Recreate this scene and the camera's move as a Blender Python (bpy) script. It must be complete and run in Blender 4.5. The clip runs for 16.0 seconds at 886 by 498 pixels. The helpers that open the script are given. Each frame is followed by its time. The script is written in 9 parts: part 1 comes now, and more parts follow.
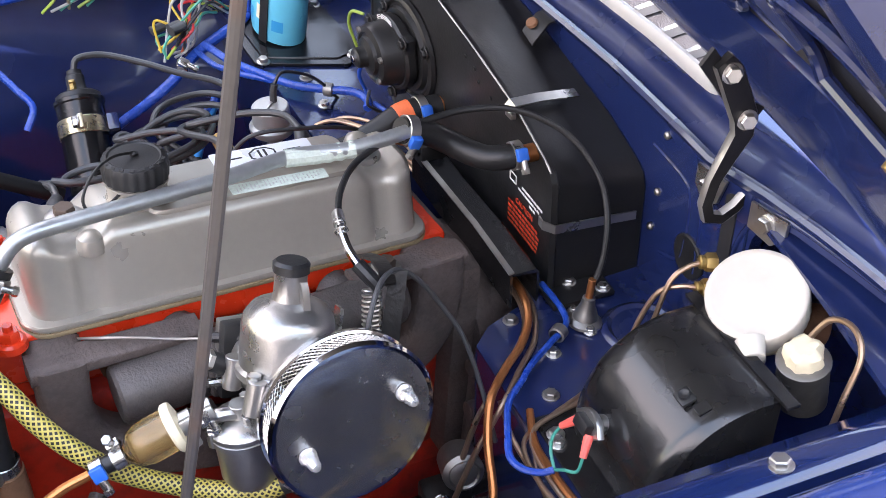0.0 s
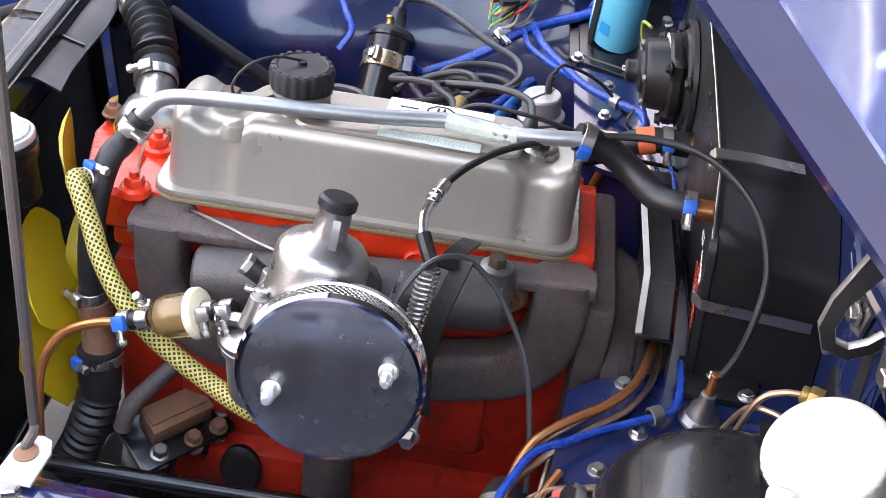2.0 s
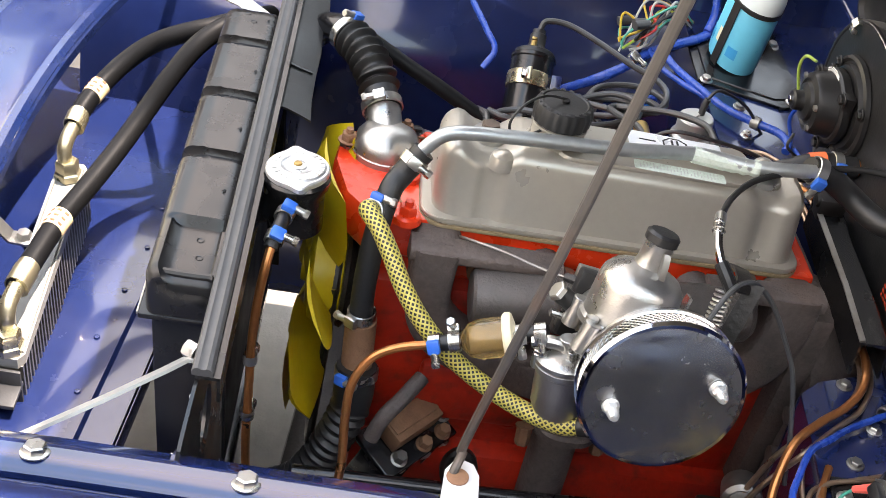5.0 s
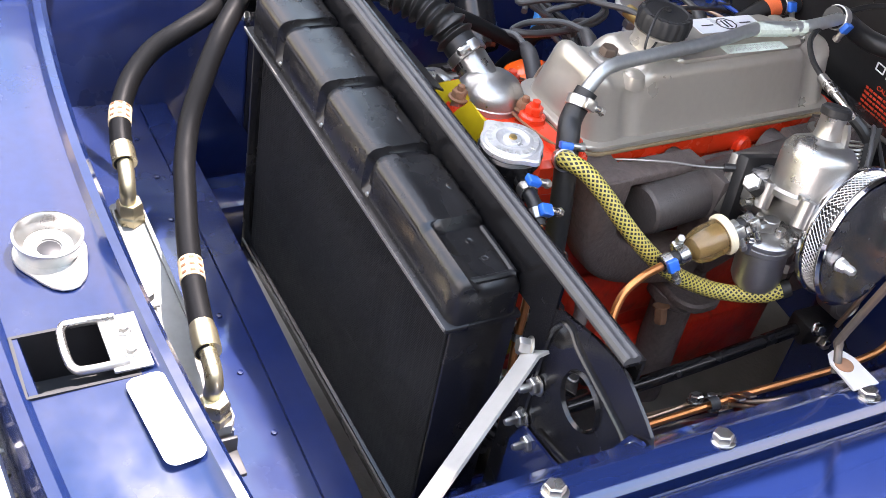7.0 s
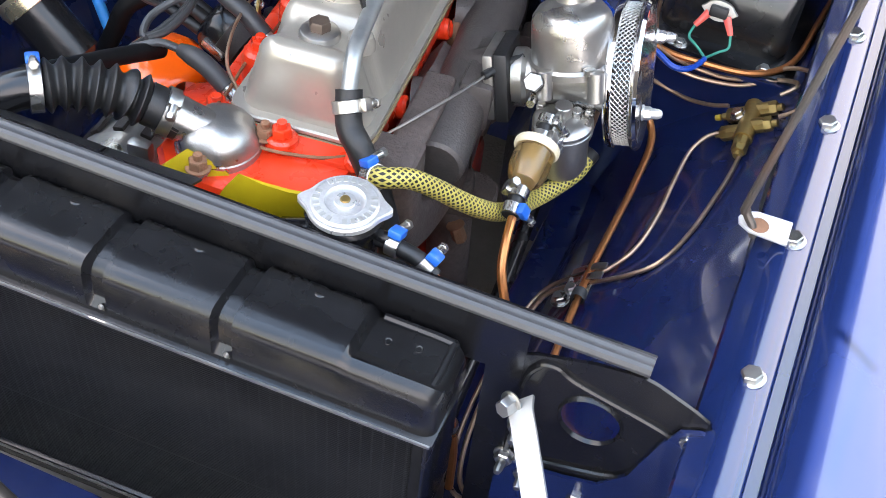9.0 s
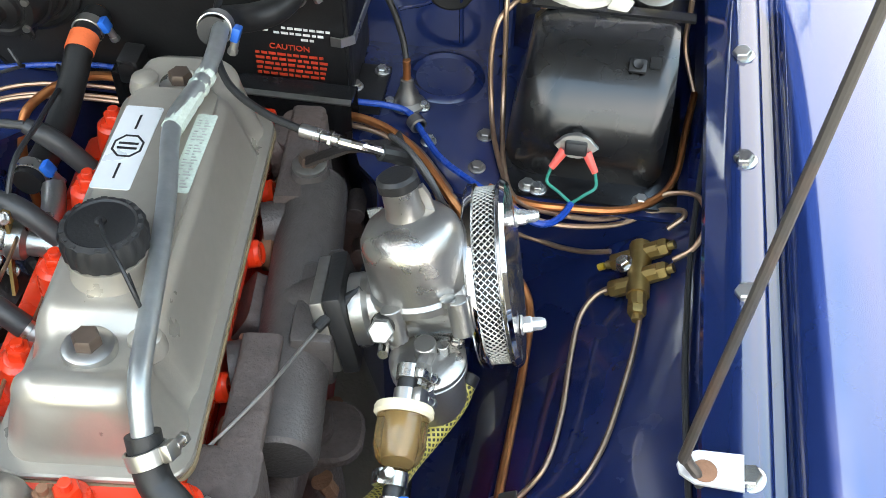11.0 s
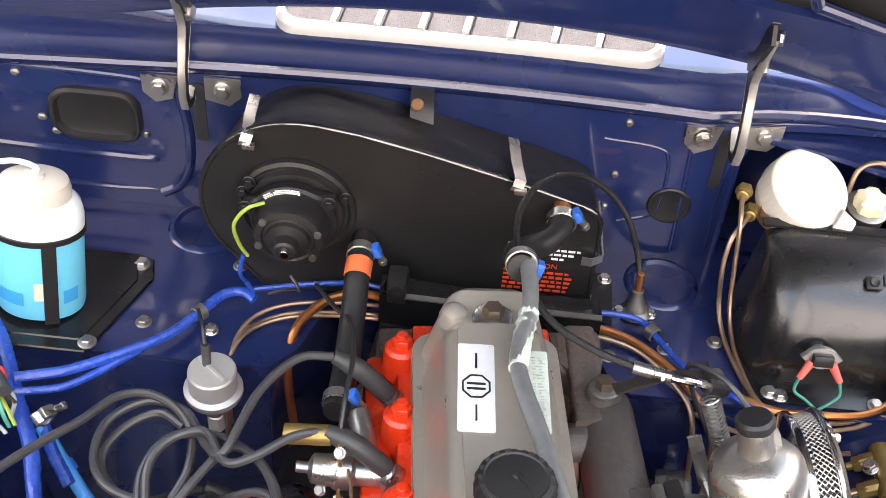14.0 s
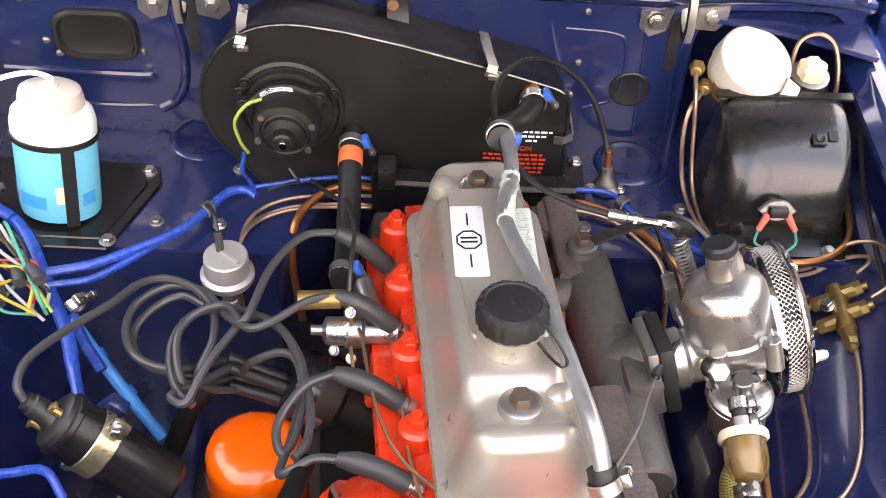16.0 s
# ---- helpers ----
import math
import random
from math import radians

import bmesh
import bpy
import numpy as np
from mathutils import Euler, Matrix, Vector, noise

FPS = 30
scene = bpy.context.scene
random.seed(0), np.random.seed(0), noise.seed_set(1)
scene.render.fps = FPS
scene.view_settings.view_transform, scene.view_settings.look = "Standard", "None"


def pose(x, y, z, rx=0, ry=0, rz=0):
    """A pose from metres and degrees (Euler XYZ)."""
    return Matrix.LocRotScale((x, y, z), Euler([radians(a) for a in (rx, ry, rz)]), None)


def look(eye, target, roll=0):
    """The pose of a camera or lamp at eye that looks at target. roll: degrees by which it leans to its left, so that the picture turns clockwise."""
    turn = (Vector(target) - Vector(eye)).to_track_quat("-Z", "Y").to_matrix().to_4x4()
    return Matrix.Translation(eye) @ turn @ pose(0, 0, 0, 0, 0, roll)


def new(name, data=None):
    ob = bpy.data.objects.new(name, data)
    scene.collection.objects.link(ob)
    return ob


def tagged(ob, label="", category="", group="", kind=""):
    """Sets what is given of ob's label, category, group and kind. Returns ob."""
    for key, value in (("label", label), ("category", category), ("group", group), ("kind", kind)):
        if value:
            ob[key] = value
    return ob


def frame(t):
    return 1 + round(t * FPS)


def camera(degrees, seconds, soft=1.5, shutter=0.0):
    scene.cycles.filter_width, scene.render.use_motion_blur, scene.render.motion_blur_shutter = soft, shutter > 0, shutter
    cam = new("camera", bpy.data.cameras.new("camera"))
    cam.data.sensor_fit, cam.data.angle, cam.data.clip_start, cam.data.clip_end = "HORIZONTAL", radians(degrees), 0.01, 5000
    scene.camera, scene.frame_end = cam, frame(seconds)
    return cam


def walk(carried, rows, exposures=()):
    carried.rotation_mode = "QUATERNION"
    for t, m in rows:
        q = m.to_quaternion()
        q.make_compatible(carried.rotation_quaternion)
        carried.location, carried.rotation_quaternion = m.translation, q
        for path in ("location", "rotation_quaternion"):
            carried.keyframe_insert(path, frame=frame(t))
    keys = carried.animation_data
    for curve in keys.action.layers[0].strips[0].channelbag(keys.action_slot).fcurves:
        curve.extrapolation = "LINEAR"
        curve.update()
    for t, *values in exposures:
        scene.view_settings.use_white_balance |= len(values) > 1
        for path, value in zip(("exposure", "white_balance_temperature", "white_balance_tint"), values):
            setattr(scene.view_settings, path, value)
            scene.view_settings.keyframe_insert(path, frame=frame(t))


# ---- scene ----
cam = camera(41.3, 16.0, soft=0.5)
PATH = [
    (0, (0.9713, -0.5215, 1.4653), (-0.5245, 0.0864, 0.2196), -0.18),
    (0.5, (0.9340, -0.3977, 1.4138), (-0.6060, -0.0136, 0.1359), -0.86),
    (1, (0.8852, -0.2923, 1.3964), (-0.7005, -0.2229, 0.1174), -0.81),
    (1.5, (0.9180, -0.1986, 1.3766), (-0.6744, -0.4249, 0.1243), 3.05),
    (2, (0.9694, -0.1276, 1.3786), (-0.6597, -0.4642, 0.2000), 2.31),
    (2.5, (0.9876, -0.1124, 1.3865), (-0.6562, -0.4960, 0.2428), 1.95),
    (3, (1.0030, -0.1288, 1.3797), (-0.6283, -0.5318, 0.2252), 2.42),
    (3.5, (1.0335, -0.1821, 1.4039), (-0.6065, -0.5923, 0.2643), 4.12),
    (4, (1.0979, -0.3040, 1.4390), (-0.5812, -0.6182, 0.3272), 7.15),
    (4.2, (1.1228, -0.3674, 1.4456), (-0.5638, -0.6112, 0.3268), 7.24),
    (6.3, (0.9653, -0.8884, 1.4560), (-0.5029, -0.4168, 0.1228), 13.21),
    (6.5, (0.9563, -0.9923, 1.4633), (-0.4740, -0.3682, 0.1515), 13.31),
    (7, (0.9131, -1.2102, 1.4669), (-0.3936, -0.3544, 0.1583), 11.73),
    (7.5, (0.7836, -1.2809, 1.4827), (-0.3311, -0.2800, 0.1005), 11.47),
    (8, (0.6448, -1.2905, 1.5169), (-0.2091, -0.1785, 0.0367), 9.18),
    (8.2, (0.5895, -1.2983, 1.5211), (-0.1625, -0.1389, 0.0221), 8.82),
    (10.3, (0.3738, -1.0205, 1.4626), (0.1994, 0.3009, -0.0790), 2.49),
    (10.5, (0.3680, -0.9940, 1.4585), (0.1842, 0.3326, -0.0783), 1.97),
    (11, (0.3670, -0.9288, 1.4720), (0.1768, 0.4110, -0.0536), 1.25),
    (11.5, (0.3526, -0.8880, 1.4830), (0.1676, 0.4893, -0.0086), 1.17),
    (12, (0.3226, -0.8635, 1.4985), (0.1478, 0.5584, 0.0492), 1.59),
    (12.5, (0.2824, -0.8562, 1.5156), (0.1000, 0.5789, 0.0794), 2.66),
    (13, (0.2000, -0.8854, 1.5341), (0.0761, 0.5849, 0.1276), 3.21),
    (13.5, (0.1042, -0.9216, 1.5553), (0.0519, 0.5482, 0.1439), 3.60),
    (14, (0.0218, -0.9437, 1.5770), (-0.0210, 0.5484, 0.1885), 4.86),
    (14.5, (-0.0290, -0.9535, 1.5692), (-0.0627, 0.5435, 0.1861), 5.65),
    (15, (-0.0482, -0.9676, 1.5603), (-0.0722, 0.5111, 0.1570), 4.79),
    (15.5, (-0.0198, -1.0035, 1.5590), (-0.0149, 0.4630, 0.1434), 3.20),
    (16, (0.0077, -1.0853, 1.5778), (0.0258, 0.3811, 0.1616), 2.20),
]
walk(cam, [(t, look(eye, target, roll)) for t, eye, target, roll in PATH], exposures=[(0, 2.42, 6550, 26), (2.5, 2.70, 6590, 25), (4, 2.39, 7600, 19), (7, 2.36, 6700, 23), (8, 2.48, 6460, 23), (10.5, 2.43, 6600, 9), (11.5, 2.40, 6650, 9), (13, 2.65, 7150, 13), (14.5, 2.66, 7500, 26), (16, 2.71, 7700, 28)])

# ---- light ----
world = bpy.data.worlds.new("sky")
scene.world = world
world.use_nodes = True
wt = world.node_tree
sky = wt.nodes.new("ShaderNodeTexSky")
sky.sky_type, sky.sun_disc = "NISHITA", False
sky.sun_elevation, sky.sun_rotation = radians(70), radians(-11)
sky.dust_density, sky.air_density, sky.ozone_density = 0.0, 3.0, 0.6
# broken white cloud over the whole sky
wtc = wt.nodes.new("ShaderNodeTexCoord")
wnoise = wt.nodes.new("ShaderNodeTexNoise")
wnoise.inputs["Scale"].default_value, wnoise.inputs["Detail"].default_value = 1.6, 6.0
wt.links.new(wtc.outputs["Generated"], wnoise.inputs["Vector"])
wramp = wt.nodes.new("ShaderNodeMapRange")
wramp.inputs["From Min"].default_value, wramp.inputs["From Max"].default_value = 0.40, 0.60
wt.links.new(wnoise.outputs["Fac"], wramp.inputs["Value"])
wmix = wt.nodes.new("ShaderNodeMix")
wmix.data_type = "RGBA"
wmix.inputs["B"].default_value = (7.0, 6.9, 6.9, 1)
wt.links.new(wramp.outputs[0], wmix.inputs["Factor"])
wt.links.new(sky.outputs[0], wmix.inputs["A"])
wt.links.new(wmix.outputs["Result"], wt.nodes["Background"].inputs[0])
wt.nodes["Background"].inputs[1].default_value = 0.15
sun = new("sun", bpy.data.lights.new("sun", "SUN"))
sun.data.energy, sun.data.angle, sun.data.color = 3.4, radians(0.6), (1.0, 0.95, 0.88)
sun.matrix_world = look((-0.14, 0.70, 2.0), (0, 0, 0))


# ---- materials ----
def mat(name, color, rough=0.5, metal=0.0, coat=0.0, var=0.15, scale=30.0, bump=0.0, bscale=200.0, dust=0.0, dcol=(0.25, 0.22, 0.18),
        trans=0.0, wear=None, wear_amt=0.0, rvar=0.1, spec=0.5):
    """A surface with a broad tone shift, a fine grain, relief, and dust or wear in patches."""
    m = bpy.data.materials.new(name)
    m.use_nodes = True
    nt = m.node_tree
    N, L = nt.nodes, nt.links
    b = N["Principled BSDF"]
    b.inputs["Roughness"].default_value, b.inputs["Metallic"].default_value = rough, metal
    b.inputs["Coat Weight"].default_value, b.inputs["Coat Roughness"].default_value = coat, 0.06
    b.inputs["Transmission Weight"].default_value = trans
    b.inputs["Specular IOR Level"].default_value = spec
    tc = N.new("ShaderNodeTexCoord")
    geo = N.new("ShaderNodeNewGeometry")

    def ns(sc, detail=4.0):
        n = N.new("ShaderNodeTexNoise")
        n.inputs["Scale"].default_value, n.inputs["Detail"].default_value = sc, detail
        L.new(geo.outputs["Position"], n.inputs["Vector"])
        return n

    big, fine = ns(scale * 0.25), ns(scale * 4)
    mr = N.new("ShaderNodeMapRange")
    mr.inputs["To Min"].default_value, mr.inputs["To Max"].default_value = 1 - var, 1 + var
    mr.inputs["From Min"].default_value, mr.inputs["From Max"].default_value = 0.3, 0.7
    add = N.new("ShaderNodeMath")
    add.operation = "MULTIPLY_ADD"
    add.inputs[1].default_value, add.inputs[2].default_value = 0.35, 0.0
    L.new(fine.outputs["Fac"], add.inputs[0])
    ad2 = N.new("ShaderNodeMath")
    ad2.operation = "MULTIPLY_ADD"
    ad2.inputs[1].default_value = 0.65
    L.new(big.outputs["Fac"], ad2.inputs[0])
    L.new(add.outputs[0], ad2.inputs[2])
    L.new(ad2.outputs[0], mr.inputs["Value"])
    mul = N.new("ShaderNodeVectorMath")
    mul.operation = "SCALE"
    mul.inputs[0].default_value = color
    L.new(mr.outputs[0], mul.inputs["Scale"])
    out = mul.outputs[0]
    for amount, tint, sc in ((dust, dcol, 14.0), (wear_amt, wear, 60.0)):
        if amount and tint:
            n2 = ns(sc, 8.0)
            ramp = N.new("ShaderNodeMapRange")
            ramp.inputs["From Min"].default_value, ramp.inputs["From Max"].default_value = 0.52, 0.72
            ramp.inputs["To Max"].default_value = amount
            L.new(n2.outputs["Fac"], ramp.inputs["Value"])
            mix = N.new("ShaderNodeMix")
            mix.data_type = "RGBA"
            L.new(ramp.outputs[0], mix.inputs["Factor"])
            L.new(out, mix.inputs["A"])
            mix.inputs["B"].default_value = (*tint, 1)
            out = mix.outputs["Result"]
    L.new(out, b.inputs["Base Color"])
    rr_ = N.new("ShaderNodeMapRange")
    rr_.inputs["From Min"].default_value, rr_.inputs["From Max"].default_value = 0.3, 0.7
    rr_.inputs["To Min"].default_value, rr_.inputs["To Max"].default_value = max(0.02, rough - rvar), min(1, rough + rvar)
    rn = ns(scale * 0.8, 6.0)
    L.new(rn.outputs["Fac"], rr_.inputs["Value"])
    L.new(rr_.outputs[0], b.inputs["Roughness"])
    if bump:
        bn = ns(bscale, 3.0)
        bp = N.new("ShaderNodeBump")
        bp.inputs["Strength"].default_value, bp.inputs["Distance"].default_value = bump, 0.002
        L.new(bn.outputs["Fac"], bp.inputs["Height"])
        L.new(bp.outputs[0], b.inputs["Normal"])
    return m


def uv_weave(m, fu, fv, dark, width=0.5):
    """Lays a diamond weave of a second colour over a tube, along its own surface."""
    nt = m.node_tree
    N, L = nt.nodes, nt.links
    b = N["Principled BSDF"]
    uv = N.new("ShaderNodeUVMap")
    sp = N.new("ShaderNodeSeparateXYZ")
    L.new(uv.outputs[0], sp.inputs[0])
    sines = []
    for sign in (1, -1):
        a = N.new("ShaderNodeMath"); a.operation = "MULTIPLY"; a.inputs[1].default_value = fu * 2 * math.pi
        c = N.new("ShaderNodeMath"); c.operation = "MULTIPLY_ADD"; c.inputs[1].default_value = sign * fv * 2 * math.pi
        s = N.new("ShaderNodeMath"); s.operation = "SINE"
        L.new(sp.outputs[0], a.inputs[0]); L.new(sp.outputs[1], c.inputs[0]); L.new(a.outputs[0], c.inputs[2]); L.new(c.outputs[0], s.inputs[0])
        sines.append(s)
    mx = N.new("ShaderNodeMath"); mx.operation = "MAXIMUM"
    L.new(sines[0].outputs[0], mx.inputs[0]); L.new(sines[1].outputs[0], mx.inputs[1])
    st = N.new("ShaderNodeMapRange")
    st.inputs["From Min"].default_value, st.inputs["From Max"].default_value = width - 0.15, width + 0.15
    L.new(mx.outputs[0], st.inputs["Value"])
    old = b.inputs["Base Color"].links[0].from_socket
    mix = N.new("ShaderNodeMix"); mix.data_type = "RGBA"
    mix.inputs["A"].default_value = (*dark, 1)
    L.new(old, mix.inputs["B"]); L.new(st.outputs[0], mix.inputs["Factor"]); L.new(mix.outputs["Result"], b.inputs["Base Color"])
    bp = N.new("ShaderNodeBump"); bp.inputs["Strength"].default_value, bp.inputs["Distance"].default_value = 0.5, 0.001
    L.new(st.outputs[0], bp.inputs["Height"]); L.new(bp.outputs[0], b.inputs["Normal"])
    return m


BLUE = mat("blue_paint", (0.009, 0.018, 0.078), 0.22, coat=0.7, var=0.18, scale=12, bump=0.05, bscale=60, dust=0.05, dcol=(0.12, 0.12, 0.16))
BLUE_OUT = mat("blue_paint_polished", (0.007, 0.016, 0.07), 0.14, coat=0.9, var=0.08, scale=10, rvar=0.05)
BLUE_NOSE = mat("blue_paint_weathered", (0.007, 0.016, 0.066), 0.20, coat=0.4, var=0.25, scale=24, rvar=0.1, dust=0.08, dcol=(0.05, 0.06, 0.10), spec=0.5, bump=0.05, bscale=50)
BLACK = mat("black_paint", (0.008, 0.008, 0.009), 0.22, var=0.2, bump=0.06, bscale=120, dust=0.04)
SATIN = mat("satin_black", (0.012, 0.012, 0.0125), 0.38, var=0.2, bump=0.1, bscale=300, dust=0.06, dcol=(0.10, 0.09, 0.08), spec=0.4)
HOSE = mat("black_hose_rubber", (0.0065, 0.0065, 0.007), 0.5, var=0.2, bump=0.1, bscale=300, spec=0.12)
RUBBER = mat("black_rubber", (0.012, 0.012, 0.0125), 0.46, var=0.2, bump=0.1, bscale=400, dust=0.05, dcol=(0.12, 0.12, 0.12))
GREYRUB = mat("grey_rubber", (0.036, 0.036, 0.037), 0.5, var=0.15, bump=0.1, bscale=400)
COVER = mat("satin_nickel_paint", (0.40, 0.37, 0.318), 0.33, metal=0.5, var=0.06, bump=0.05, bscale=500, rvar=0.06)
ALU = mat("cast_aluminium", (0.40, 0.39, 0.37), 0.33, metal=0.9, var=0.1, bump=0.12, bscale=500, dust=0.15, dcol=(0.2, 0.18, 0.15))
STEEL = mat("zinc_steel", (0.5, 0.49, 0.465), 0.3, metal=0.95, var=0.12, dust=0.12)
DULL = mat("dull_steel", (0.3, 0.29, 0.27), 0.42, metal=0.9, var=0.2, dust=0.3, dcol=(0.18, 0.12, 0.08))
FACE = mat("dull_chrome", (0.33, 0.325, 0.33), 0.22, metal=0.9, var=0.2, scale=40, rvar=0.12, dust=0.5, dcol=(0.20, 0.185, 0.17), bump=0.02, bscale=30)
NUT = mat("bright_zinc", (0.86, 0.86, 0.84), 0.28, metal=0.75, var=0.05)
ZINC = mat("pale_zinc", (0.46, 0.455, 0.435), 0.42, metal=0.5, var=0.08, dust=0.1)
STAMP = mat("stamped_zinc", (0.5, 0.5, 0.48), 0.4, metal=0.6, var=0.1)
MESHM = mat("fine_wire_mesh", (0.055, 0.054, 0.058), 0.5, metal=0.3, var=0.25, scale=200, bump=0.8, bscale=700)
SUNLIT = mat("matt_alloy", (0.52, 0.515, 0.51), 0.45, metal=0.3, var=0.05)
CHROME = mat("chrome", (0.66, 0.66, 0.68), 0.09, metal=1.0, var=0.05, rvar=0.05, dust=0.12, dcol=(0.3, 0.3, 0.32))
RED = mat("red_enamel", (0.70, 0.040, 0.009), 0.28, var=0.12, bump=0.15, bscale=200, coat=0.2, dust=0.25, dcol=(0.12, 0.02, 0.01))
# the head's red darkened for the shade low on the block, plus oily grime
BLOCKRED = mat("grimy_shaded_red_enamel", (0.42, 0.020, 0.007), 0.4, var=0.3, scale=22, bump=0.25, bscale=150, dust=0.75, dcol=(0.035, 0.010, 0.008), wear=(0.05, 0.02, 0.015), wear_amt=0.5)
IRON = mat("cast_iron", (0.105, 0.081, 0.073), 0.66, metal=0.2, var=0.32, scale=45, bump=0.7, bscale=260, dust=0.45, dcol=(0.15, 0.085, 0.06), wear=(0.05, 0.042, 0.04), wear_amt=0.5)
GUN = mat("grey_cast_manifold", (0.090, 0.078, 0.073), 0.5, metal=0.35, var=0.25, bump=0.4, bscale=400, dust=0.3, dcol=(0.14, 0.10, 0.08))
COPPER = mat("copper_pipe", (0.52, 0.2, 0.07), 0.35, metal=0.85, var=0.2, dust=0.3, dcol=(0.2, 0.1, 0.05))
PIPE = mat("bundy_pipe", (0.42, 0.29, 0.2), 0.36, metal=0.85, var=0.2, dust=0.2, dcol=(0.2, 0.12, 0.08))
BRASS = mat("brass", (0.36, 0.25, 0.09), 0.45, metal=0.85, var=0.25, bump=0.2, dust=0.35, dcol=(0.14, 0.09, 0.04))
PASSIV = mat("yellow_zinc", (0.58, 0.51, 0.34), 0.3, metal=0.9, var=0.12)
WHITE = mat("white_plastic", (0.60, 0.565, 0.50), 0.4, var=0.05)
CREAM = mat("cream_plastic", (0.72, 0.64, 0.45), 0.45, var=0.08)
CYAN = mat("blue_washer_fluid", (0.10, 0.48, 0.66), 0.35, var=0.06)
CYAN_D = mat("blue_print", (0.02, 0.3, 0.6), 0.4, var=0.04)
TAPE = mat("blue_harness_tape", (0.012, 0.060, 0.36), 0.26, var=0.25, scale=80, bump=0.3, bscale=300)
LTBLUE = mat("light_blue_sleeve", (0.03, 0.28, 0.70), 0.4, var=0.1)
BLUEPL = mat("blue_plastic", (0.02, 0.13, 0.55), 0.35, var=0.08)
YELLOW = mat("yellow_fan_plastic", (0.46, 0.33, 0.006), 0.45, var=0.1)
ORANGE = mat("orange_enamel", (0.95, 0.115, 0.002), 0.2, coat=0.6, var=0.05)
ORTAPE = mat("orange_tape", (0.8, 0.16, 0.05), 0.6, var=0.15, scale=120)
PINK = mat("red_terminal_sleeve", (0.85, 0.13, 0.1), 0.4, var=0.08)
GREEN = mat("green_wire", (0.04, 0.3, 0.22), 0.4)
LIME = mat("yellow_green_wire", (0.3, 0.42, 0.06), 0.4)
WYEL = mat("yellow_wire", (0.5, 0.33, 0.02), 0.4)
WRED = mat("red_wire", (0.6, 0.03, 0.03), 0.4)
WWHITE = mat("white_wire", (0.36, 0.36, 0.35), 0.4)
WBLACK = mat("black_wire", (0.02, 0.02, 0.022), 0.45)
GALV = mat("galvanised_pipe", (0.42, 0.44, 0.44), 0.4, metal=0.8, var=0.2, bump=0.1, dust=0.25, dcol=(0.3, 0.3, 0.28))
SEAL = mat("grey_rubber_strip", (0.055, 0.055, 0.057), 0.42, var=0.15)
LABEL = mat("foil_badge", (0.78, 0.8, 0.82), 0.3, metal=0.2, var=0.03)
INK = mat("black_ink", (0.01, 0.01, 0.012), 0.5)
PAPER = mat("worn_paper_label", (0.55, 0.62, 0.55), 0.5, var=0.25, scale=100)
INKRED = mat("red_ink", (0.5, 0.05, 0.02), 0.55)
INKWHITE = mat("white_ink", (0.75, 0.75, 0.73), 0.5)
TAN = mat("tan_tag", (0.62, 0.47, 0.28), 0.55, var=0.15, scale=150)
RUST = mat("rusty_metal", (0.22, 0.11, 0.06), 0.75, metal=0.2, var=0.35, bump=0.4, bscale=400)
ROD = mat("bronze_rod", (0.088, 0.081, 0.074), 0.45, metal=0.55, var=0.2, dust=0.3, dcol=(0.22, 0.1, 0.05))
CORE = mat("radiator_core", (0.009, 0.009, 0.010), 0.58, var=0.3, spec=0.35)
# for the added walls out of view that hold back the low sky
WALL = mat("dark_sky_blocker", (0.06, 0.052, 0.045), 0.9, var=0.35, scale=3, bump=0.6, bscale=20, dust=0.3, dcol=(0.09, 0.08, 0.07))
CONC = mat("concrete", (0.21, 0.20, 0.18), 0.9, var=0.25, scale=6, bump=0.6, bscale=120, dust=0.3, dcol=(0.2, 0.19, 0.16))
BRAID = uv_weave(mat("braided_fuel_hose", (0.5, 0.42, 0.1), 0.4, var=0.12), 10, 170, (0.012, 0.012, 0.01), 0.32)
CORK = mat("cork_gasket", (0.22, 0.16, 0.09), 0.7, var=0.3, scale=120)
BOLTD = mat("browned_bolt", (0.095, 0.068, 0.052), 0.45, metal=0.4, var=0.25)
CAPZ = mat("dull_zinc_cap", (0.6, 0.6, 0.6), 0.34, metal=0.6, var=0.18, scale=120, dust=0.3, dcol=(0.2, 0.2, 0.2))
PEDAL = mat("gloss_black_cover", (0.011, 0.011, 0.0115), 0.27, var=0.2, bump=0.015, bscale=40, dust=0.03, dcol=(0.1, 0.1, 0.1), rvar=0.05, coat=0.3, spec=0.6)
ARM = mat("bare_hinge_steel", (0.46, 0.45, 0.43), 0.38, metal=0.85, var=0.2, bump=0.1, dust=0.3, dcol=(0.16, 0.15, 0.14))
TANK = mat("gloss_black_tank", (0.008, 0.008, 0.009), 0.26, var=0.2, bump=0.06, bscale=80, dust=0.02, dcol=(0.12, 0.12, 0.12), spec=0.5)
COOLER = mat("light_grey_paint", (0.27, 0.265, 0.245), 0.45, var=0.15, dust=0.3, dcol=(0.12, 0.11, 0.09))
LEADS = mat("grey_ht_lead", (0.040, 0.040, 0.041), 0.36, var=0.12, dust=0.1, dcol=(0.12, 0.12, 0.12))
GLASS = mat("clear_glass", (0.95, 0.97, 0.97), 0.02, trans=1.0, var=0.0, rvar=0.01)
AMBER = mat("amber_plastic", (0.50, 0.33, 0.13), 0.08, trans=0.85, var=0.15)
OPAL = mat("translucent_white_plastic", (0.75, 0.85, 0.86), 0.35, var=0.03)
